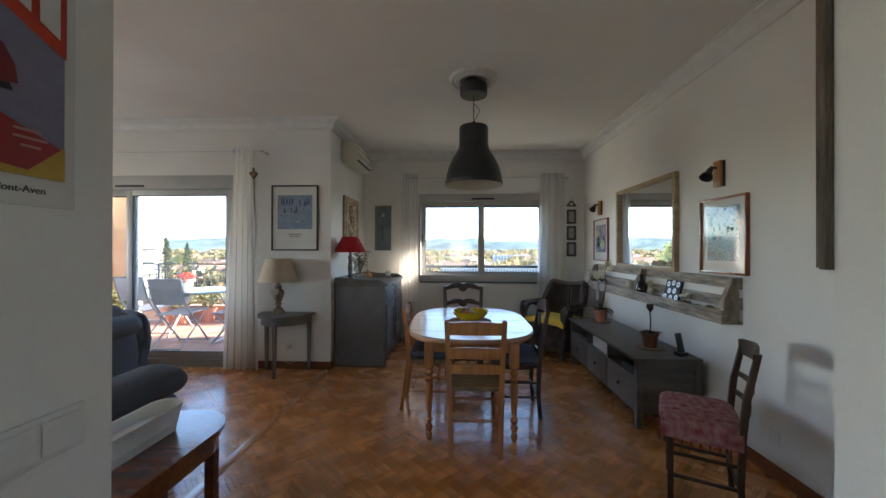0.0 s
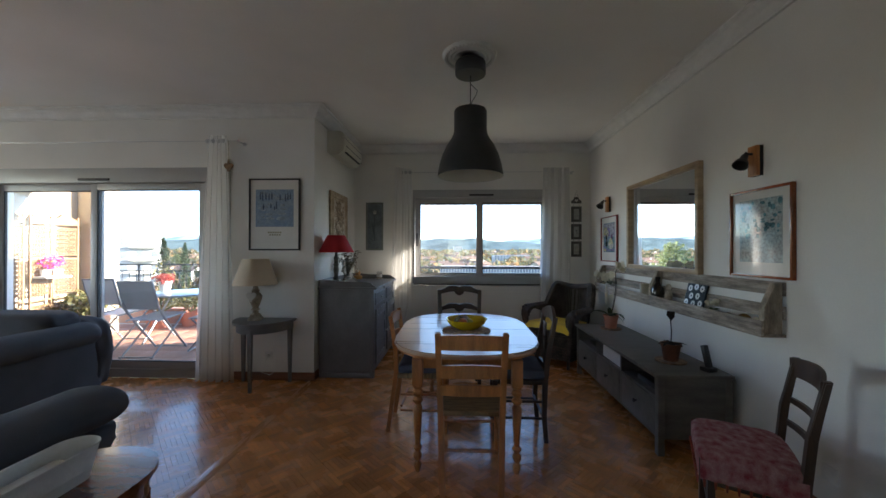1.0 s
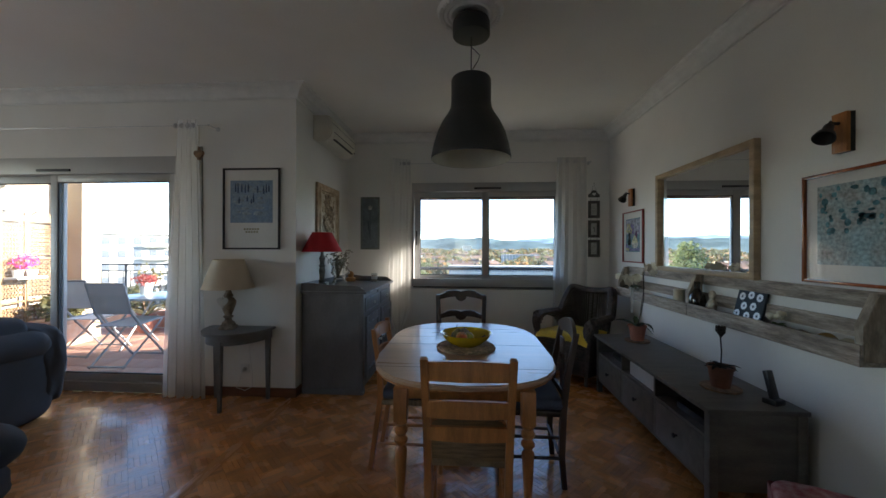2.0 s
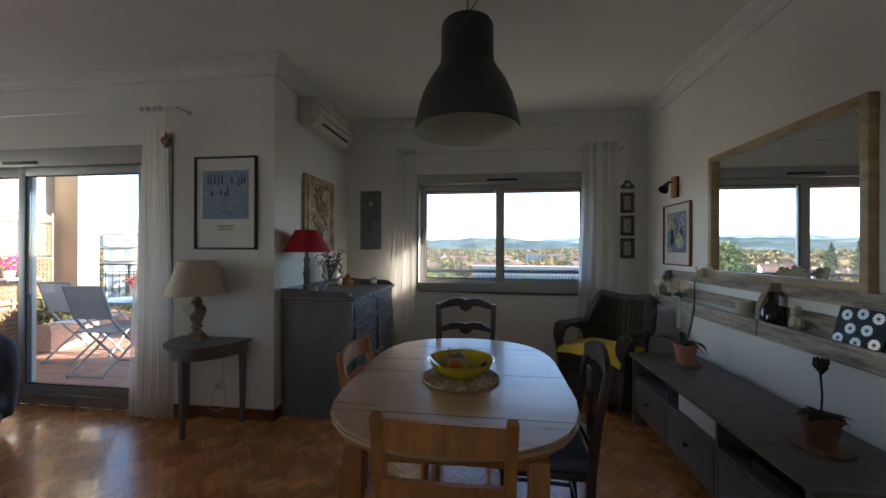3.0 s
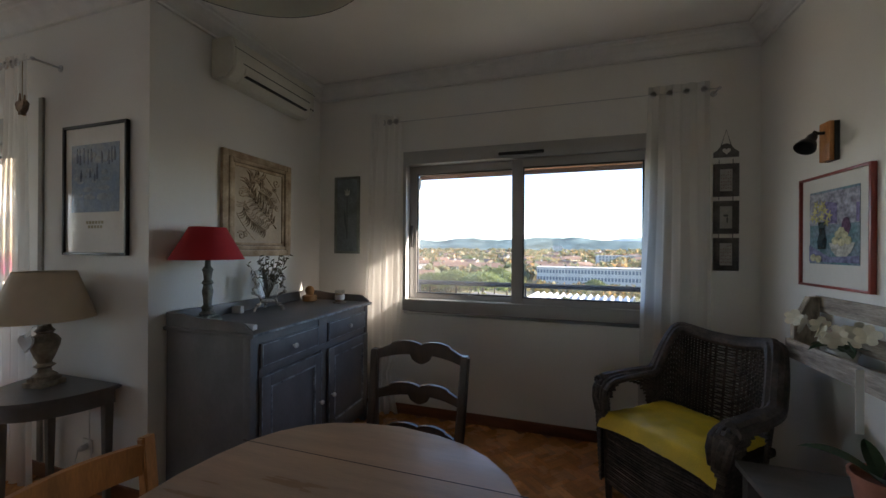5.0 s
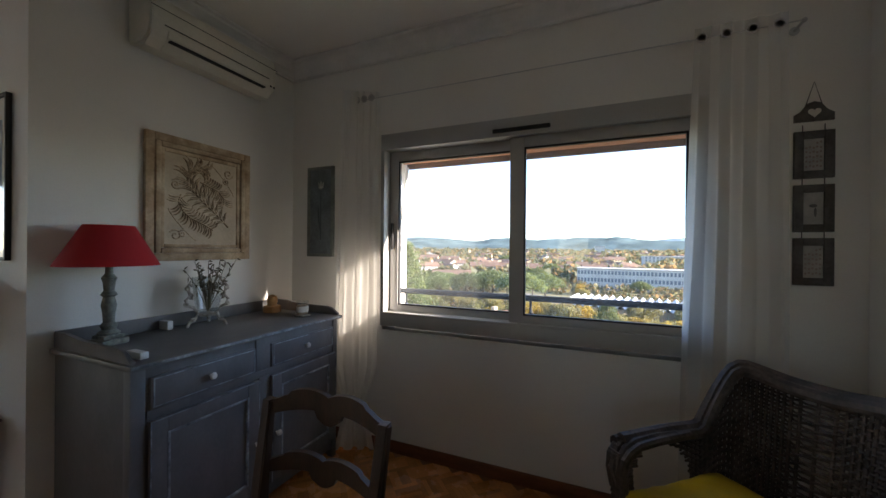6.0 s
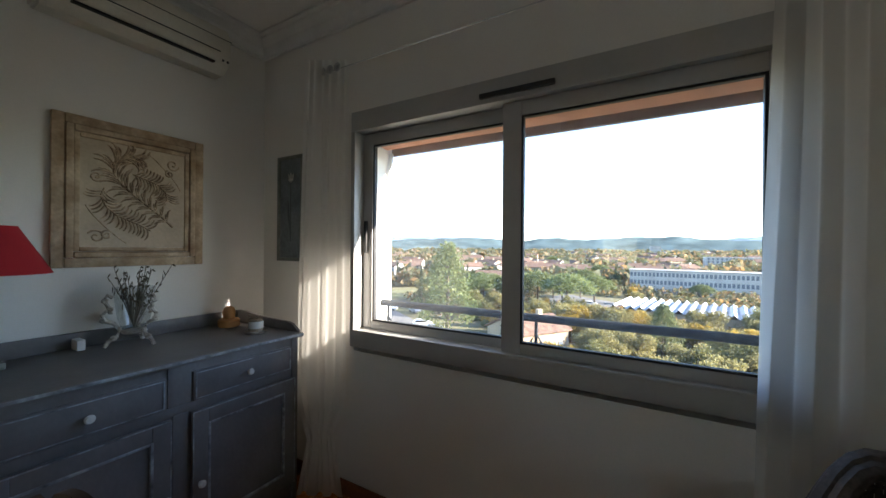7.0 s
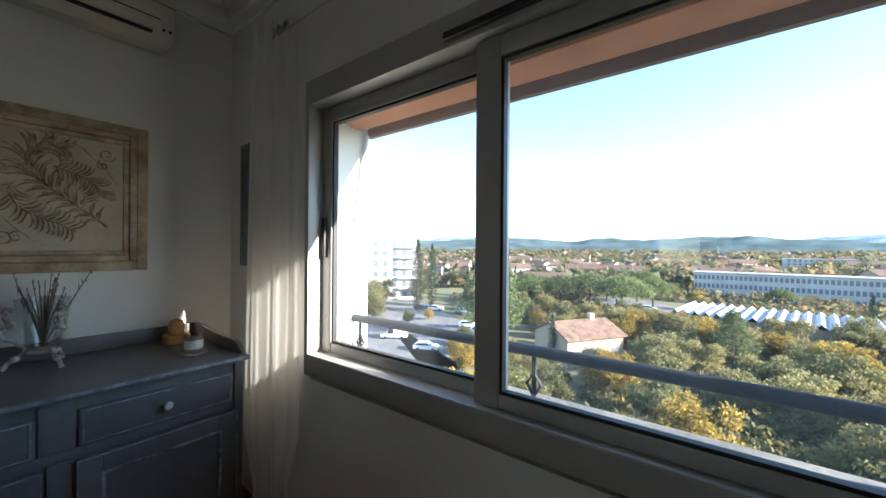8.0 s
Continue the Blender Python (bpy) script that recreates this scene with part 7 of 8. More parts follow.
GREENL = leafmat("green_foliage", (0.11, 0.11, 0.045), (0.17, 0.165, 0.06), (0.23, 0.21, 0.08))
PINEL = leafmat("pine_foliage", (0.08, 0.10, 0.04), (0.13, 0.16, 0.06), (0.19, 0.21, 0.085))
DARKL = leafmat("cypress_foliage", (0.015, 0.03, 0.014), (0.03, 0.05, 0.02), (0.045, 0.07, 0.03))
YELL = leafmat("yellow_autumn_foliage", (0.20, 0.16, 0.04), (0.36, 0.25, 0.05), (0.46, 0.30, 0.06))
OLIVE = leafmat("olive_autumn_foliage", (0.17, 0.15, 0.065), (0.24, 0.215, 0.085), (0.31, 0.26, 0.10))
RUST = leafmat("rust_autumn_foliage", (0.20, 0.11, 0.05), (0.30, 0.17, 0.07), (0.34, 0.22, 0.09))
HEATH = leafmat("red_heather", (0.45, 0.05, 0.05), (0.55, 0.10, 0.08), (0.50, 0.20, 0.15))
PINKF = leafmat("magenta_flowers", (0.55, 0.02, 0.20), (0.65, 0.06, 0.30), (0.70, 0.2, 0.4))
rg = random.Random(21)
hp = thing("heather_pot", pose(-4.36, 5.72, TZ + 0.723), "red heather in a white pot on the terrace table", "potted plant")
bm = B()
pot(bm, 0.085, 0.16)
part("pot", bm, PORC, hp)
bm = B()
bush(bm, (0, 0, 0.20), 0.14, 700, 0.016, rg, 0.6)
part("heather", bm, HEATH, hp)


def planter(x, y, r, h, n, leaf, mt, label, stems=0, squash=1.0, z=TZ):
    p = thing("planter_pot", pose(x, y, z), label, "potted plant", "terrace plants")
    bm = B()
    pot(bm, 0.15, 0.26)
    part("pot", bm, TERRA, p)
    bm = B()
    bush(bm, (0, 0, 0.26 + h), r, n, leaf, rg, squash)
    for k in range(stems):
        strap_leaf(bm, (0, 0, 0.25), k * 2.4, 0.5 + 0.25 * (k % 3), 0.04, 0.5)
    part("foliage", bm, mt, p)
    bm = B()
    for k in range(4):
        bm_tube(bm, (0, 0, 0.2), (r * 0.5 * math.cos(k * 1.6), r * 0.5 * math.sin(k * 1.6), 0.26 + h), 0.008, 0.004, 6)
    part("stems", bm, CORK, p)


planter(-5.35, 6.68, 0.24, 0.24, 300, 0.045, GREENL, "leafy green shrub in a terracotta pot")
planter(-4.75, 6.75, 0.22, 0.22, 260, 0.045, GREENL, "leafy green plant in a terracotta pot")
bx = thing("trough_planter", pose(-5.62, 5.72, TZ), "square weathered terracotta planter with a green shrub", "potted plant", "terrace plants")
bm = B()
bm_box(bm, -0.21, 0.21, -0.21, 0.21, 0.0, 0.30, 0.02)
bm_box(bm, -0.235, 0.235, -0.235, 0.235, 0.301, 0.36, 0.015)
bm_box(bm, -0.225, 0.225, -0.225, 0.225, -0.0, 0.04, 0.01)
part("pot", bm, mat("limed_terracotta", (0.46, 0.25, 0.17), 0.85, vary=0.22, scale=9, bump=0.3, second=(0.52, 0.42, 0.34)), bx)
bm = B()
bush(bm, (0, 0, 0.52), 0.30, 420, 0.05, rg, 0.7)
part("foliage", bm, GREENL, bx)
planter(-5.12, 6.55, 0.26, 0.62, 40, 0.05, OLIVE, "tall oleander in a terracotta pot", 26)
planter(-3.9, 6.78, 0.22, 0.16, 300, 0.04, GREENL, "low green plant in a terracotta pot")
# carved folding screen with flowers
SCR = mat("carved_wood_screen", (0.27, 0.165, 0.085), 0.7, vary=0.15, scale=12)
fs = thing("folding_screen", pose(-5.93, 5.36, TZ, 0, 0, 90), "carved brown wooden folding screen against the wall", "folding screen")
for k in range(3):
    lf = pose(-0.36 + 0.36 * k, -0.03 * (k % 2), 0, 0, 0, 10 if k % 2 else -10)
    bm = B()
    for x in (-0.165, 0.145):
        bm_box(bm, x, x + 0.022, -0.012, 0.012, 0.0, 1.85, 0.003)
    for z in (0.05, 0.62, 1.2, 1.72):
        bm_box(bm, -0.143, 0.145, -0.01, 0.01, z, z + 0.03, 0.002)
    pan = part("screen_leaf", bm, SCR, fs, m=lf)
    bm = B()
    for i in range(7):
        for j in range(26):
            cx, cz = -0.123 + 0.041 * i, 0.11 + 0.062 * j
            if any(abs(cz - z - 0.015) < 0.04 for z in (0.05, 0.62, 1.2, 1.72)) or cz > 1.7:
                continue
            bm_lathe(bm, [(0.013, -0.004), (0.020, -0.004), (0.020, 0.004), (0.013, 0.004), (0.013, -0.004)], 8, m=pose(cx, 0, cz, 90, 0, 0) @ Matrix.Diagonal((1, 1.5, 1, 1)))
    bm_prism(bm, [(-0.143, 1.75), (0.145, 1.75), (0.145, 1.80), (0.08, 1.84), (0.0, 1.92), (-0.08, 1.84), (-0.143, 1.80)], -0.008, 0.008, "y")
    part("fretwork", bm, SCR, pan, "pierced lattice fretwork")
ws = thing("wall_shelf", pose(-5.80, 5.42, 0.98), "small white wall shelf with pots of magenta flowers", "wall shelf")
bm = B()
bm_box(bm, -0.10, 0.12, -0.17, 0.17, 0, 0.025, 0.003)
part("board", bm, WHITEM, ws)
bm = B()
for s in (-0.08, 0.08):
    bm_lathe(bm, [(0.045, 0.026), (0.06, 0.12), (0.055, 0.12), (0.0, 0.11)], 16, (0.0, s, 0))
part("pots", bm, PORC, ws)
bm = B()
bush(bm, (0, 0.0, 0.23), 0.15, 160, 0.028, rg, 0.9)
part("flowers", bm, PINKF, ws)

# ---- ground, streets, parking ----
GZ = -15.5
GROUND = mat("dry_grass_ground", (0.11, 0.115, 0.045), 0.95, vary=0.25, scale=0.08, bump=0.4, bscale=1.5, second=(0.16, 0.13, 0.07))
bm = B()
bm_box(bm, -3500, 3500, -600, 4500, GZ - 1, GZ)
single("ground", bm, GROUND, "grassy ground far below the window", "ground", kind="structure")
ASPH = mat("worn_asphalt", (0.16, 0.155, 0.15), 0.9, vary=0.12, scale=0.3, bump=0.2, bscale=20)
for nm, o in (("road_1", [(-100, 92), (-92, 106), (-26, 60), (-30, 42)]), ("road_2", [(-80, 60), (-72, 70), (-32, 50), (-30, 38)]), ("road_3", [(-32, 118), (-8, 112), (-2, 128), (-30, 150)]), ("road_4", [(-30, 38), (-32, 50), (60, 30), (60, 18)])):
    bm = B()
    bm_prism(bm, o, GZ + 0.001, GZ + 0.06, "z")
    single(nm, bm, ASPH, "grey asphalt street and parking", "road", kind="structure")


def car(m, color, label, van=False):
    c = thing("van" if van else "car", m, label, "van" if van else "car", "" if van else "parked cars")
    L_, H_ = (5.0, 2.2) if van else (4.2, 1.45)
    body = [(-L_ / 2, 0.35), (L_ / 2 - 0.05, 0.35), (L_ / 2, 0.75), (L_ / 2 - 0.3, 0.95), (L_ / 2 - 1.1, 1.0), (L_ / 2 - 1.8, H_), (-L_ / 2 + (0.1 if van else 0.7), H_), (-L_ / 2, 0.95 if not van else H_ - 0.15)]
    bm = B()
    bm_prism(bm, body, -0.85, 0.85, "y", 0.08)
    part("body", bm, color, c)
    bm = B()
    bm_prism(bm, [(L_ / 2 - 1.15, 1.02), (L_ / 2 - 1.75, H_ - 0.1), (L_ / 2 - 2.5, H_ - 0.1), (L_ / 2 - 2.5, 1.02)] if van else [(L_ / 2 - 1.2, 1.0), (L_ / 2 - 1.8, H_ - 0.08), (-L_ / 2 + 0.75, H_ - 0.08), (-L_ / 2 + 0.25, 1.0)], -0.856, 0.856, "y")
    part("side_glass", bm, PLASTIC_B, c)
    bm = B()
    bm_prism(bm, [(L_ / 2 - 1.15, 1.02), (L_ / 2 - 1.13, 1.04), (L_ / 2 - 1.75, H_ - 0.06), (L_ / 2 - 1.77, H_ - 0.08)], -0.68, 0.68, "y")
    part("windscreen", bm, PLASTIC_B, c)
    for sx in (1, -1):
        for sy in (1, -1):
            bm = B()
            bm_lathe(bm, [(0.0, -0.1), (0.30, -0.1), (0.32, -0.06), (0.32, 0.06), (0.30, 0.1), (0, 0.1)], 16, m=pose(sx * L_ * 0.31, sy * 0.78, 0.32, 90, 0, 0))
            part("wheel", bm, RUBBER, c)
    return c


WCAR = mat("white_car_paint", (0.75, 0.75, 0.75), 0.25, vary=0.03, coat=0.6)
DCAR = mat("dark_car_paint", (0.05, 0.055, 0.07), 0.25, vary=0.05, coat=0.6)
SCAR = mat("silver_car_paint", (0.42, 0.43, 0.45), 0.3, metal=0.5, vary=0.04, coat=0.5)
ZR = GZ + 0.061
car(pose(-48.5, 54, ZR, 0, 0, 215), WCAR, "white delivery van on the street", True)
car(pose(-38.5, 51.5, ZR, 0, 0, 30), WCAR, "white car driving lane side of the street")
for x, y, a, m_, lb in ((-66, 82, 20, DCAR, "dark parked car beside the trees"), (-62, 83.5, 20, WCAR, "white parked car beside the trees"), (-54, 84, -30, SCAR, "silver parked car on the street"), (-49, 88, -30, DCAR, "dark parked car at the kerb"), (-43, 71, 35, WCAR, "white parked car near the hedge"), (-38, 68, 35, SCAR, "silver parked car by the trees"), (-46, 92, 60, WCAR, "white car parked under trees"), (-16, 122, 10, WCAR, "white car in the school yard"), (-19, 120, 10, DCAR, "dark car in the school yard")):
    car(pose(x, y, ZR, 0, 0, a), m_, lb)

# ---- trees ----
BARK = mat("grey_brown_bark", (0.10, 0.075, 0.055), 0.9, vary=0.25, scale=3, bump=0.5, bscale=12)


def tree(kind, label, mt, h, seed, leaf):
    g = random.Random(seed)
    t = thing(kind, pose(0, 0, 0), label, "tree", kind + "s")
    bm = B()
    bc = B()
    if kind == "cypress":
        bm_tube(bm, (0, 0, 0), (0, 0, h * 0.9), 0.022 * h, 0.01, 8)
        for k in range(30):
            z = h * (0.06 + 0.92 * k / 29)
            r = 0.115 * h * (1 - (k / 29) ** 2.2) ** 0.8 * min(1, 0.45 + k / 8) + 0.04
            bush(bc, (g.uniform(-0.1, 0.1), g.uniform(-0.1, 0.1), z), r, 90, leaf, g, 1.5)
    elif kind == "umbrella_pine":
        bm_sweep(bm, [(0, 0, 0), (0.2, 0, h * 0.4), (0.1, 0.1, h * 0.7)], [0.3, 0.24, 0.18], 8)
        for k in range(26):
            a, r = k * 2.4, 0.55 * h * math.sqrt((k + 0.5) / 26)
            c = (r * math.cos(a), r * math.sin(a), h * (0.84 - 0.26 * (r / (0.55 * h)) ** 2) + g.uniform(-0.2, 0.2))
            bm_sweep(bm, [(0.1, 0.1, h * 0.6), (c[0] * 0.5, c[1] * 0.5, h * 0.70), c], [0.10, 0.07, 0.03], 5)
            bush(bc, c, 0.18 * h, 170, leaf, g, 0.75)
    elif kind == "pine":
        bm_sweep(bm, [(0, 0, 0), (0.2, 0.1, h * 0.5), (0, 0, h * 0.95)], [0.35, 0.25, 0.05], 8)
        for k in range(46):
            z = h * (0.18 + 0.80 * k / 45)
            a, r = k * 2.4, 0.34 * h * (1 - (k / 45) ** 1.9) * g.uniform(0.5, 1) + 0.2
            c = (r * math.cos(a), r * math.sin(a), z)
            bm_sweep(bm, [(0, 0, z - 0.8), (c[0] * 0.6, c[1] * 0.6, z - 0.2), c], [0.08, 0.05, 0.02], 5)
            bush(bc, c, 0.105 * h * g.uniform(0.7, 1.15), 120, leaf, g, 0.7)
    else:
        bm_sweep(bm, [(0, 0, 0), (0.1, 0, h * 0.25), (0, 0.1, h * 0.55)], [0.2, 0.15, 0.07], 8)
        for k in range(30):
            a, u = k * 2.4, g.uniform(0.3, 1)
            r = 0.36 * h * u
            z = h * (0.22 + 0.66 * g.random() * (1.15 - 0.5 * u))
            c = (r * math.cos(a), r * math.sin(a), z)
            bm_sweep(bm, [(0, 0, h * 0.28), (c[0] * 0.5, c[1] * 0.5, (z + h * 0.3) / 2 + 0.3), c], [0.09, 0.05, 0.015], 5)
            bush(bc, c, 0.17 * h * g.uniform(0.7, 1.1), 200, leaf, g, 0.8)
    part("trunk", bm, BARK, t)
    part("crown", bc, mt, t)
    return t


def scatter(proto, places, g):
    first = True
    for x, y, s in places:
        m = pose(x, y, GZ, 0, 0, g.uniform(0, 360))
        if first:
            proto.matrix_basis = m @ Matrix.Scale(s, 4)
            first = False
        else:
            keep = proto.scale.copy()
            proto.scale = (s, s, s)
            copy_thing(proto, m)
            proto.scale = keep


g = random.Random(77)
big = tree("pine", "tall airy aleppo pine below the building", PINEL, 15.5, 1, 0.26)
scatter(big, [(-34, 66, 1.15), (-46, 84, 0.85), (-62, 118, 0.75), (-150, 190, 0.9), (60, 150, 0.7), (2, 70, 0.55)], g)
ump = tree("umbrella_pine", "umbrella pine with a flat rounded crown", PINEL, 9.0, 2, 0.26)
scatter(ump, [(-19.5, 106, 1.25), (-15.5, 127, 1.05), (-31, 118, 1.2), (-24, 121, 1.1), (-38, 113, 1.1), (-45, 108, 1.0), (-48, 122, 1.0), (-38, 130, 1.0), (-25, 171, 1.0), (-32, 180, 1.0), (-24, 212, 1.1), (-68, 292, 1.4), (-30, 134, 0.85), (-60, 140, 0.9), (-22, 140, 0.8), (-52, 106, 0.9), (-44, 140, 0.9), (14, 150, 0.7), (-70, 160, 0.9)], g)
cyp = tree("cypress", "slim dark green cypress tree", DARKL, 13.0, 3, 0.16)
scatter(cyp, [(-71, 86, 1.55), (-68, 89, 1.45), (-19.5, 58.5, 0.58), (-11, 158, 0.7), (23, 108, 0.72), (-14, 178, 0.8), (-60, 96, 0.9), (30, 190, 0.6), (-20, 190, 0.6), (-110, 150, 0.9), (44, 172, 0.6), (-3, 175, 0.5), (-84, 176, 0.7)], g)
for kind, lb, mt, h, sd, n_, area in (("maple", "yellow autumn tree below the window", YELL, 8.0, 5, 44, (-18, 46, 27, 88)), ("oak", "olive-green oak in autumn leaf", OLIVE, 8.5, 6, 84, (-26, 48, 24, 92)), ("plane_tree", "rust-coloured plane tree in autumn leaf", RUST, 8.0, 7, 9, (-16, 40, 30, 92)), ("holm_oak", "dense dark green holm oak tree", GREENL, 8.0, 8, 44, (-26, 48, 22, 94))):
    pl = []
    while len(pl) < n_:
        x, y = g.uniform(area[0], area[1]), g.uniform(area[2], area[3])
        if (-27 < x < -9 and 52 < y < 72) or (x < -20 and y < 56) or y - x * 0.12 < 28:
            continue
        pl.append((x, y, g.uniform(0.5, 0.95)))
    extra = {"oak": [(-30, 92, 0.7), (-36, 96, 0.8), (-12, 98, 0.6), (-44, 98, 0.8), (-52, 98, 0.8), (-4, 132, 0.6), (-50, 150, 0.9), (-62, 152, 0.9), (-36, 152, 0.8), (-24, 90, 0.6), (-78, 74, 1.1), (-70, 66, 0.95), (-84, 84, 1.1), (-66, 108, 1.0)], "holm_oak": [(-26, 86, 0.7), (-40, 90, 0.9), (-48, 92, 0.9), (-34, 84, 0.7), (-18, 96, 0.6), (-16, 104, 0.6), (-56, 110, 0.9), (-20, 158, 0.7), (-14, 168, 0.7), (-44, 164, 0.9), (-52, 172, 0.9), (-74, 70, 1.0), (-66, 64, 0.9), (-90, 92, 1.1), (-80, 98, 1.1), (-56, 66, 0.45), (-35, 58, 0.5), (-31, 55, 0.5), (-58, 130, 0.8), (-30, 160, 0.7)], "maple": [(-26, 108, 0.5), (-28, 47, 0.6), (-33, 52, 0.5), (-6, 150, 0.6), (-28, 50, 0.4), (-30, 78, 0.6), (-22, 84, 0.55), (-18, 90, 0.5), (-55, 72, 0.4)], "plane_tree": [(-100, 140, 0.9), (-90, 150, 0.8), (-40, 190, 0.9), (-120, 160, 0.9), (60, 200, 0.9), (80, 190, 1.0), (95, 196, 1.0)]}[kind]
    scatter(tree(kind, lb, mt, h, sd, 0.20), pl + extra, g)

# ---- buildings ----
PLAST = mat("cream_house_render", (0.38, 0.295, 0.20), 0.9, vary=0.08, scale=0.5, objrand=0.15)
WHITEB = mat("white_concrete_facade", (0.43, 0.415, 0.385), 0.85, vary=0.06, scale=0.3)
ROOFT = mat("terracotta_roof_tiles", (0.165, 0.097, 0.068), 0.9, vary=0.25, scale=1.2, bump=0.4, bscale=6, objrand=0.2)
# Bluish base colour includes a painted reflection of the sky.
SKYWIN = mat("sky_tinted_window_glass", (0.15, 0.17, 0.20), 0.15, vary=0.2, scale=0.4)
ROOFG = mat("grey_flat_roof", (0.30, 0.29, 0.28), 0.9, vary=0.1, scale=0.2)


def house(m, w, d, h, label, wallm=None, chim=True):
    """Gabled house with its ridge along x."""
    c = thing("house", m, label, "house", "houses of the town")
    bm = B()
    bm_prism(bm, [(-d / 2, 0), (d / 2, 0), (d / 2, h), (0, h + d * 0.22), (-d / 2, h)], -w / 2, w / 2, "x")
    part("wall", bm, wallm or PLAST, c)
    bm = B()
    for s in (1, -1):
        bm_prism(bm, [(s * (d / 2 + 0.5), h - 0.18), (s * (d / 2 + 0.5), h), (0, h + d * 0.22 + 0.26), (0, h + d * 0.22 + 0.04)], -w / 2 - 0.35, w / 2 + 0.35, "x")
    rf = part("roof", bm, ROOFT, c)
    if chim:
        bm = B()
        bm_box(bm, w * 0.2, w * 0.2 + 0.8, -0.4, 0.4, h + d * 0.12, h + d * 0.22 + 1.1)
        part("chimney", bm, wallm or PLAST, rf)
    bm = B()
    bm_box(bm, -0.5, 0.5, -0.04, 0.04, 0, 1.3)
    wn_ = None
    nx = max(2, int(w / 3.5))
    for k in range(nx):
        for z in ([0.9, 3.7] if h > 4.5 else [0.9]):
            mm = pose(-w / 2 + w * (k + 0.5) / nx, -d / 2 - 0.02, z)
            if wn_ is None:
                wn_ = part("window", bm, SKYWIN, c, m=mm)
            else:
                again(wn_, mm)
    for z in ([0.9, 3.7] if h > 4.5 else [0.9]):
        again(wn_, pose(-w / 2 - 0.02, 0, z, 0, 0, 90)), again(wn_, pose(w / 2 + 0.02, 0, z, 0, 0, 90))
    return c


house(pose(-17.5, 64, GZ, 0, 0, 58), 10.5, 8, 4.0, "cream house with a terracotta gable roof among trees")
h1 = house(pose(-58, 150, GZ, 0, 0, 20), 16, 10, 5.5, "cream house with a terracotta roof in the town")
h2 = house(pose(-80, 200, GZ, 0, 0, -30), 11, 9, 6.2, "tall cream house with a terracotta roof in the town", WHITEB)
h3 = house(pose(-30, 230, GZ, 0, 0, 5), 22, 11, 5.0, "long cream house with a terracotta roof in the town")
for k in range(190):
    u = g.random()
    d = 200 + 800 * u ** 1.4
    b = radians(g.uniform(-58, 24))
    x, y = d * math.sin(b), d * math.cos(b)
    if -25 < x < 70 and y < 215:
        continue
    copy_thing(g.choice((h1, h2, h3)), pose(x, y, GZ + 0.012 * d * g.uniform(0.2, 0.8), 0, 0, g.uniform(-60, 60)))


def slab(name, m, w, d, h, rows_, cols, label, ww, wh, roofm, cat, ledge=0.25):
    """A flat-roofed block with rows of windows on its long front (towards -y)."""
    c = thing(name, m, label, cat)
    bm = B()
    bm_box(bm, -w / 2, w / 2, -d / 2, d / 2, 0, h)
    part("wall", bm, WHITEB, c)
    bm = B()
    bm_box(bm, -w / 2 - 0.4, w / 2 + 0.4, -d / 2 - 0.4, d / 2 + 0.4, h, h + 0.35)
    part("roof", bm, roofm, c)
    bm = B()
    bm_box(bm, -ww / 2, ww / 2, -0.06, 0.06, 0, wh)
    first = None
    for j in range(rows_):
        for i in range(cols):
            mm = pose(-w / 2 + w * (i + 0.5) / cols, -d / 2 - 0.01, h / rows_ * (j + 0.5) - wh / 2 + 0.1)
            if first is None:
                first = part("window", bm, SKYWIN, c, m=mm)
            else:
                again(first, mm)
    for j in range(rows_):
        bm = B()
        bm_box(bm, -w / 2 - 0.05, w / 2 + 0.05, -d / 2 - ledge, -d / 2 - 0.001, h / rows_ * j + 0.25, h / rows_ * j + 0.5)
        part("ledge", bm, WHITEB, c)
    return c


slab("school_building", pose(18.5, 178, GZ - 0.5, 0, 0, -3), 53, 12, 9.3, 3, 40, "long white three-storey building with rows of windows", 0.85, 1.55, ROOFG, "building")
slab("office_building", pose(60, 420, GZ, 0, 0, 4), 40, 16, 11, 4, 12, "long flat-roofed building far off in the town", 1.5, 1.5, ROOFG, "building")
slab("tower_block", pose(0, 900, GZ, 0, 0, 10), 20, 12, 26, 8, 8, "pinkish tower block far off", 1.6, 1.6, ROOFG, "building")
apt = slab("apartment_building", pose(-93.5, 94, GZ, 0, 0, 48), 22, 14, 20.5, 6, 7, "white apartment building with balconies", 1.5, 1.9, ROOFG, "building", 0.2)
for j in range(6):
    for sx in (-7.2, 7.2):
        bm = B()
        bm_box(bm, sx - 3.0, sx + 3.0, -8.4, -7.02, 20.5 / 6 * j + 0.2, 20.5 / 6 * j + 0.36)
        bm_box(bm, sx - 3.0, sx + 3.0, -8.4, -8.3, 20.5 / 6 * j + 0.37, 20.5 / 6 * j + 1.25)
        part("balcony", bm, WHITEB, apt)
bm = B()
bm_box(bm, -2, 2.5, -2, 2, 20.86, 23.4)
bm_box(bm, 0, 1.2, -0.6, 0.6, 23.41, 26.0)
part("roof_turret", bm, WHITEB, apt)
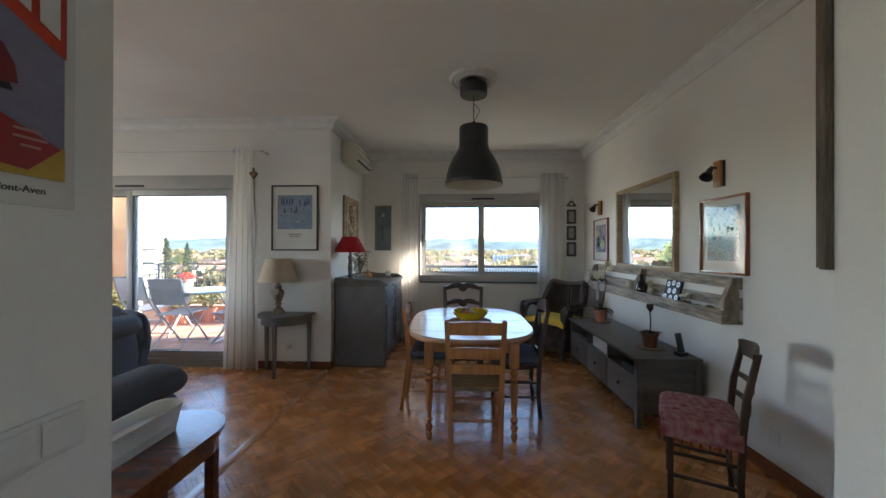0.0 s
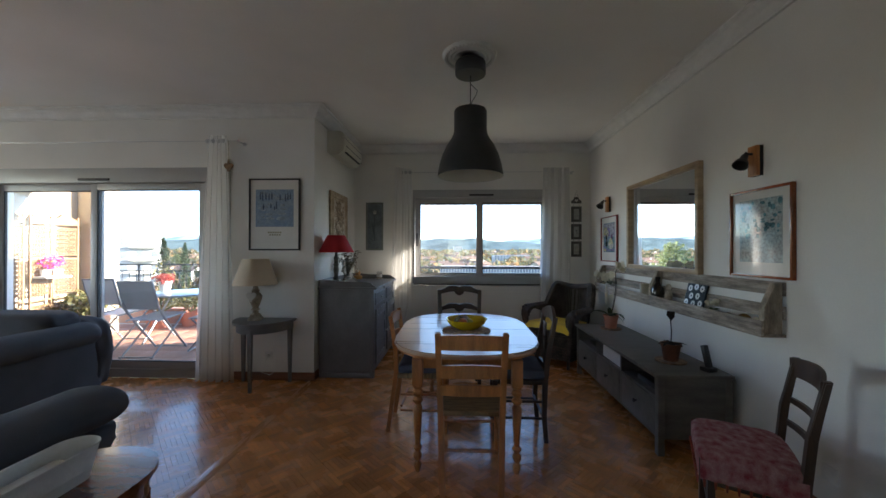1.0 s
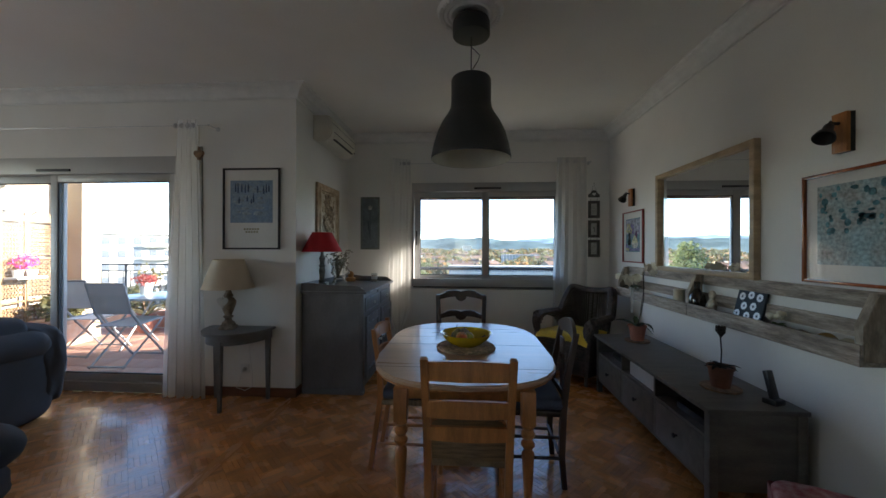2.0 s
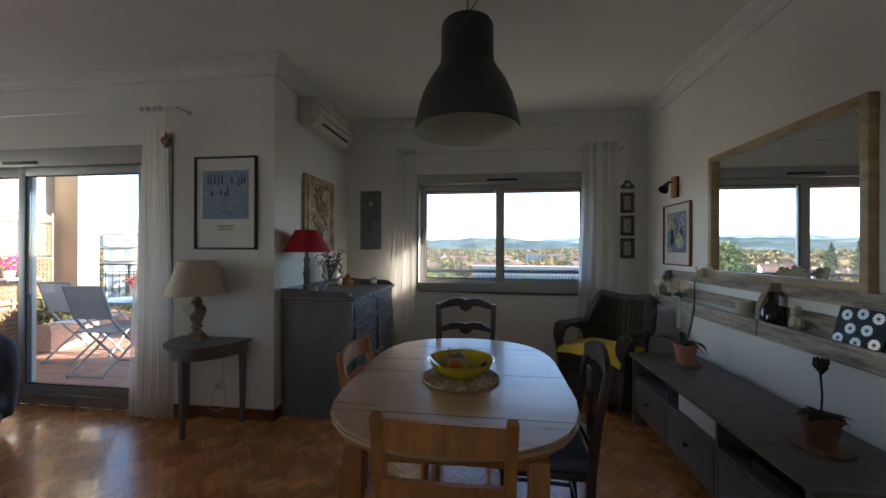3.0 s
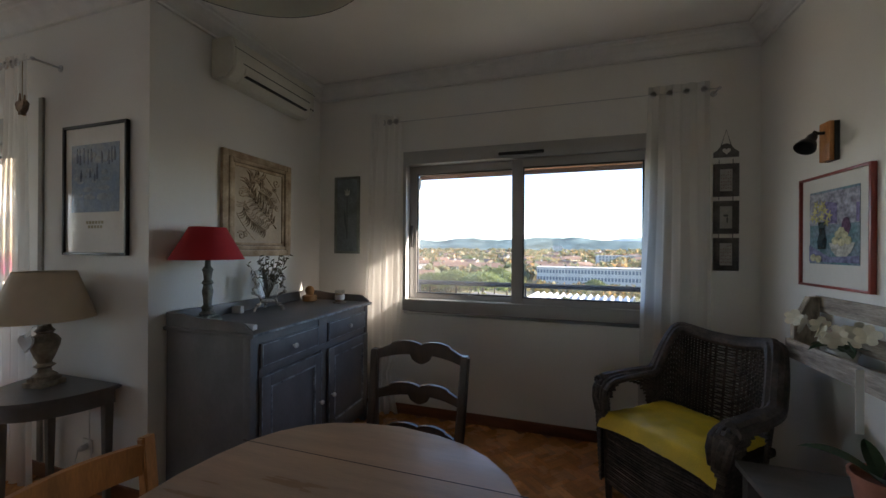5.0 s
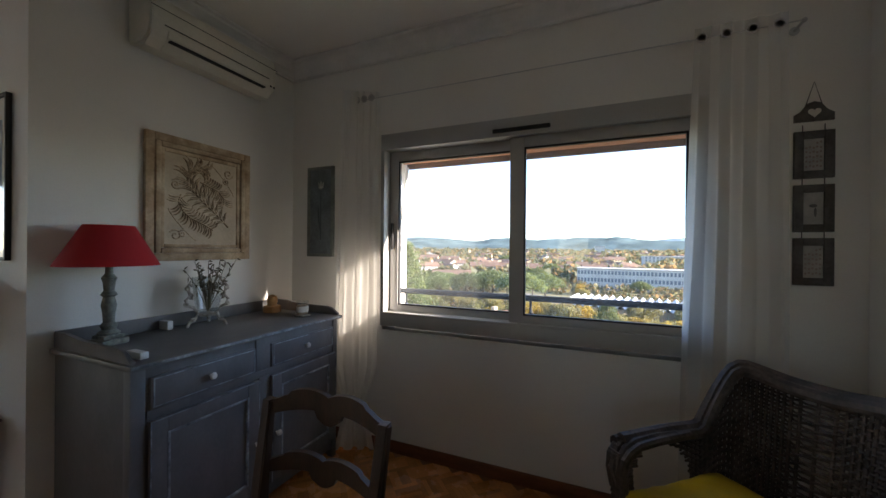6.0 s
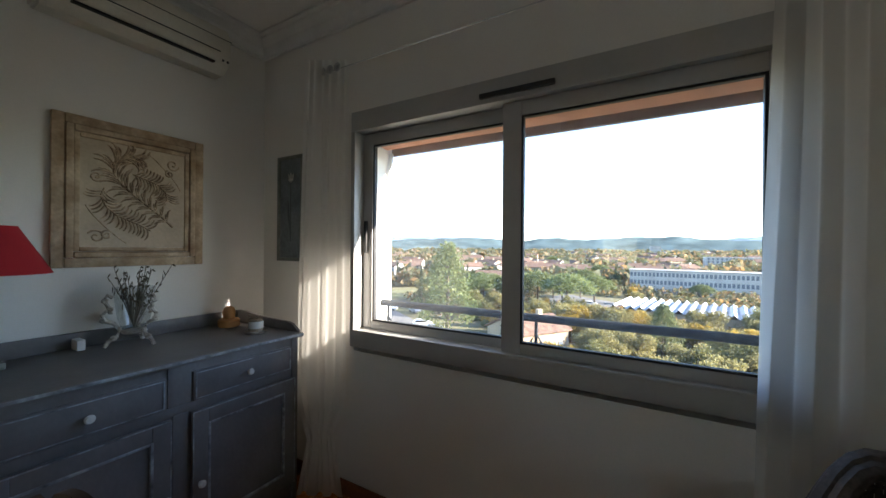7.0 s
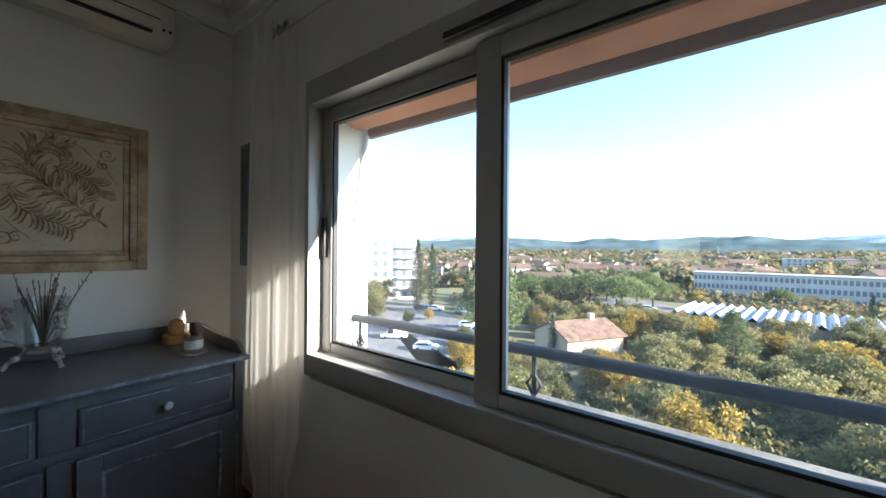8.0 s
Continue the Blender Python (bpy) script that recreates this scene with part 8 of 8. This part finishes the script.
# hall with a folded white roof
sd_ = thing("folded_roof_hall", pose(9.5, 108, GZ, 0, 0, -8), "low hall with a white folded zigzag roof", "building")
bm = B()
bm_box(bm, -17, 17, -9, 9, 0, 3.0)
part("wall", bm, PLAST, sd_)
ZW = 34 / 18
bm = B()
bm_prism(bm, [(-ZW / 2, 0), (0, 0.95), (ZW / 2, 0), (ZW / 2, -0.12), (0, 0.83), (-ZW / 2, -0.12)], -9.8, 9.8, "y")
z0_ = part("roof_fold", bm, mat("white_sheet_roof", (0.45, 0.45, 0.46), 0.6, vary=0.08, scale=0.5), sd_, m=pose(-17 + ZW / 2, 0, 3.13))
for k in range(1, 18):
    again(z0_, pose(-17 + ZW * (k + 0.5), 0, 3.13))
sl = thing("street_lamp", pose(15, 62, GZ), "grey curved street lamp among the trees", "street lamp")
bm = B()
bm_sweep(bm, [(0, 0, 0), (0, 0, 7.4), (0.4, 0, 8.2), (1.4, 0, 8.5)], [0.09, 0.06, 0.05, 0.05], 8)
part("pole", bm, GREYM, sl)
bm = B()
bm_box(bm, 1.3, 2.1, -0.16, 0.16, 8.40, 8.55, 0.04)
part("lamp_head", bm, WHITEM, sl)

# far woods and treetops of the town
rngf = np.random.default_rng(8)
vs_, fs_, cnt = [], [], 0
QD = np.array([[0, 1, 2, 3]])
for k in range(2100):
    d = 165 + 1150 * rngf.random() ** 1.3
    b = radians(rngf.uniform(-62, 30))
    x, y = d * math.sin(b), d * math.cos(b)
    if (-22 < x < 60 and y < 190) or (-45 < x < -5 and y < 165):
        continue
    r = rngf.uniform(2.4, 4.8) * (1 + d / 1500)
    nl = 70 if d < 450 else 36
    dirs = rngf.normal(0, 1, (nl, 3))
    dirs /= np.linalg.norm(dirs, axis=1)[:, None]
    cen = dirs * rngf.uniform(0.5, 1.0, (nl, 1)) * np.array((r * rngf.uniform(0.8, 1.4), r, r * 0.9)) + np.array((x, y, GZ + r * 0.7 + 0.006 * d))
    a_, b_ = rngf.normal(0, 1, (nl, 3)), rngf.normal(0, 1, (nl, 3))
    lf = r * (0.20 if d < 450 else 0.30)
    quad = np.stack([cen + a_ * lf, cen + b_ * lf, cen - a_ * lf, cen - b_ * lf], 1).reshape(-1, 3)
    vs_.append(quad)
    fs_.append(np.arange(nl * 4).reshape(-1, 4) + cnt)
    cnt += nl * 4
for k in range(700):
    x, y = rngf.uniform(-75, 60), rngf.uniform(72, 178)
    if (-34 < x < 2 and 108 < y < 150) or (-13 < x < 38 and 94 < y < 122) or (-14 < x < 55 and y > 168) or abs((y - 76) + 0.72 * (x + 60)) < 20 and x < -28:
        continue
    r = rngf.uniform(1.0, 2.6)
    nl = 60
    dirs = rngf.normal(0, 1, (nl, 3))
    dirs /= np.linalg.norm(dirs, axis=1)[:, None]
    cen = dirs * rngf.uniform(0.5, 1.0, (nl, 1)) * np.array((r * rngf.uniform(0.9, 1.6), r, r * 0.9)) + np.array((x, y, GZ + r * 0.7))
    a_, b_ = rngf.normal(0, 1, (nl, 3)), rngf.normal(0, 1, (nl, 3))
    lf = r * 0.16
    vs_.append(np.stack([cen + a_ * lf, cen + b_ * lf, cen - a_ * lf, cen - b_ * lf], 1).reshape(-1, 3))
    fs_.append(np.arange(nl * 4).reshape(-1, 4) + cnt)
    cnt += nl * 4
me = bpy.data.meshes.new("far_trees")
me.from_pydata(np.concatenate(vs_).tolist(), [], np.concatenate(fs_).tolist())
FARL = leafmat("far_tree_foliage", (0.11, 0.12, 0.065), (0.17, 0.17, 0.09), (0.34, 0.20, 0.09))
me.materials.append(FARL)
tagged(new("far_trees", me), "green and rust treetops between far houses", "trees", kind="stuff")

# undergrowth and hedges on the slope below the window
vs_, fs_, cnt = [], [], 0
for k in range(620):
    x, y = rngf.uniform(-22, 50), rngf.uniform(21, 62)
    if (-27 < x < -9 and 54 < y < 72) or y - x * 0.12 < 26 or (x < -20 and y < 56):
        continue
    r = rngf.uniform(0.8, 2.0)
    nl = 130
    dirs = rngf.normal(0, 1, (nl, 3))
    dirs /= np.linalg.norm(dirs, axis=1)[:, None]
    cen = dirs * rngf.uniform(0.5, 1.0, (nl, 1)) * np.array((r * rngf.uniform(0.9, 1.8), r, r * 0.9)) + np.array((x, y, GZ + r * 0.7))
    a_, b_ = rngf.normal(0, 1, (nl, 3)), rngf.normal(0, 1, (nl, 3))
    lf = 0.13
    vs_.append(np.stack([cen + a_ * lf, cen + b_ * lf, cen - a_ * lf, cen - b_ * lf], 1).reshape(-1, 3))
    fs_.append(np.arange(nl * 4).reshape(-1, 4) + cnt)
    cnt += nl * 4
me = bpy.data.meshes.new("undergrowth")
me.from_pydata(np.concatenate(vs_).tolist(), [], np.concatenate(fs_).tolist())
me.materials.append(leafmat("undergrowth_foliage", (0.09, 0.10, 0.04), (0.17, 0.17, 0.07), (0.26, 0.19, 0.08)))
tagged(new("undergrowth", me), "green and rust undergrowth between the trees", "shrubs", kind="stuff")


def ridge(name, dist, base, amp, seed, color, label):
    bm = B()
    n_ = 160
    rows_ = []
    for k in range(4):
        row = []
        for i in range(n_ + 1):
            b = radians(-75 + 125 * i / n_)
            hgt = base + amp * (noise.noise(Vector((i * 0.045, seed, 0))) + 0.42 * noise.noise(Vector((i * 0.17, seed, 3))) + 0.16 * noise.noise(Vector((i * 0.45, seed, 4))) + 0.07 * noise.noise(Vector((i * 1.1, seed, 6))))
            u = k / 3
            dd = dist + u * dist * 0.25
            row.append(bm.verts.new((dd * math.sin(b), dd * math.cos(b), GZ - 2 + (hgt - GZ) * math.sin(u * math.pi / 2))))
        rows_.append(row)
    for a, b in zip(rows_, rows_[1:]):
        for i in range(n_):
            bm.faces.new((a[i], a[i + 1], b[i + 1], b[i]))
    mt = mat(name + "_haze_tone", color, 1.0, vary=0.22, scale=0.012, bump=0.0, bscale=0.06, spec=0.0)
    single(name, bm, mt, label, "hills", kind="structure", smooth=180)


# Blue tints paint distance haze into both ridges; the farther one is paler.
ridge("backdrop_near_hills", 1350, 53, 31, 1.5, (0.105, 0.145, 0.15), "wooded hills on the horizon, blue-green with painted haze")
ridge("backdrop_far_hills", 2300, 86, 44, 9.2, (0.24, 0.32, 0.38), "far mountains on the horizon, pale blue with painted haze")


# ---- parquet: strips in squares laid on the diagonal ----
BLK, NST = 0.15, 5
SW = BLK / NST
ROT = Matrix.Rotation(radians(45), 3, "Z")


def on_floor(x, y):
    return (XL < x < XR and YS_L < y < YF and x > -5.6) or (XP < x < XR and YF <= y < YB) or (XH_L < x < XH_R and -1.2 < y <= YS_L) or (XH_R <= x < XR and YS_R < y < YF)


def strip_mesh(w, l):
    """Bevelled strip, its top at z = 0."""
    a, b, c, d = w / 2 - 0.0001, l / 2 - 0.0001, w / 2 - 0.0006, l / 2 - 0.0006
    return [(-a, -b, -0.0035), (a, -b, -0.0035), (a, b, -0.0035), (-a, b, -0.0035), (-c, -d, 0), (c, -d, 0), (c, d, 0), (-c, d, 0)], [(4, 5, 6, 7), (0, 1, 5, 4), (1, 2, 6, 5), (2, 3, 7, 6), (3, 0, 4, 7)]


verts0, faces0 = strip_mesh(SW, BLK)
verts_np = np.array(verts0)
rng = np.random.default_rng(4)
all_v, all_f, near = [], [], []
N = int(9 / BLK)
for i in range(-N, N):
    for j in range(-N, N):
        for k in range(NST):
            off = (k + 0.5) * SW - BLK / 2
            p = ROT @ Vector((i * BLK + (off if (i + j) % 2 else 0), j * BLK + (0 if (i + j) % 2 else off), 0))
            p.y += 2.0
            if not on_floor(p.x, p.y):
                continue
            ang = 45 + (0 if (i + j) % 2 else 90)
            tilt = rng.normal(0, 0.12, 2)
            if -0.55 < p.x < 0.65 and 1.6 < p.y < 2.5 and len(near) < 300:
                near.append(pose(p.x, p.y, 0.0, tilt[0], tilt[1], ang))
                continue
            m3 = np.array(Euler((radians(tilt[0]), radians(tilt[1]), radians(ang))).to_matrix())
            base = len(all_v) * 8
            all_v.append(verts_np @ m3.T + np.array((p.x, p.y, 0.0)))
            all_f.extend([tuple(base + q for q in f) for f in faces0])
me = bpy.data.meshes.new("parquet_strips")
me.from_pydata(np.concatenate(all_v).tolist(), [], all_f)
me.materials.append(PARQUET)
ob = new("parquet_strips", me)
ob.parent = floor
tagged(ob, "honey oak parquet strips", kind="stuff")
me = bpy.data.meshes.new("parquet_strip")
me.from_pydata(verts0, [], faces0)
me.materials.append(PARQUET_STRIP)
for m in near:
    o = new("parquet_strip", me)
    o.parent, o.matrix_basis = floor, m

# plain boards that part the two parquet fields
BOARD = mat("plain_oak_board", (0.57, 0.245, 0.078), 0.27, vary=0.1, scale=4, stretch=(5, 0.8, 1), bump=0.03, coat=0.3)
for y0, y1 in ((YS_L + 0.002, 2.20), (2.202, 3.40), (3.402, YF - 0.016)):
    bm = B()
    bm_box(bm, -1.54, -1.46, y0, y1, -0.0038, 0.0012, 0.0008)
    part("border_board", bm, BOARD, floor, "plain oak border board")
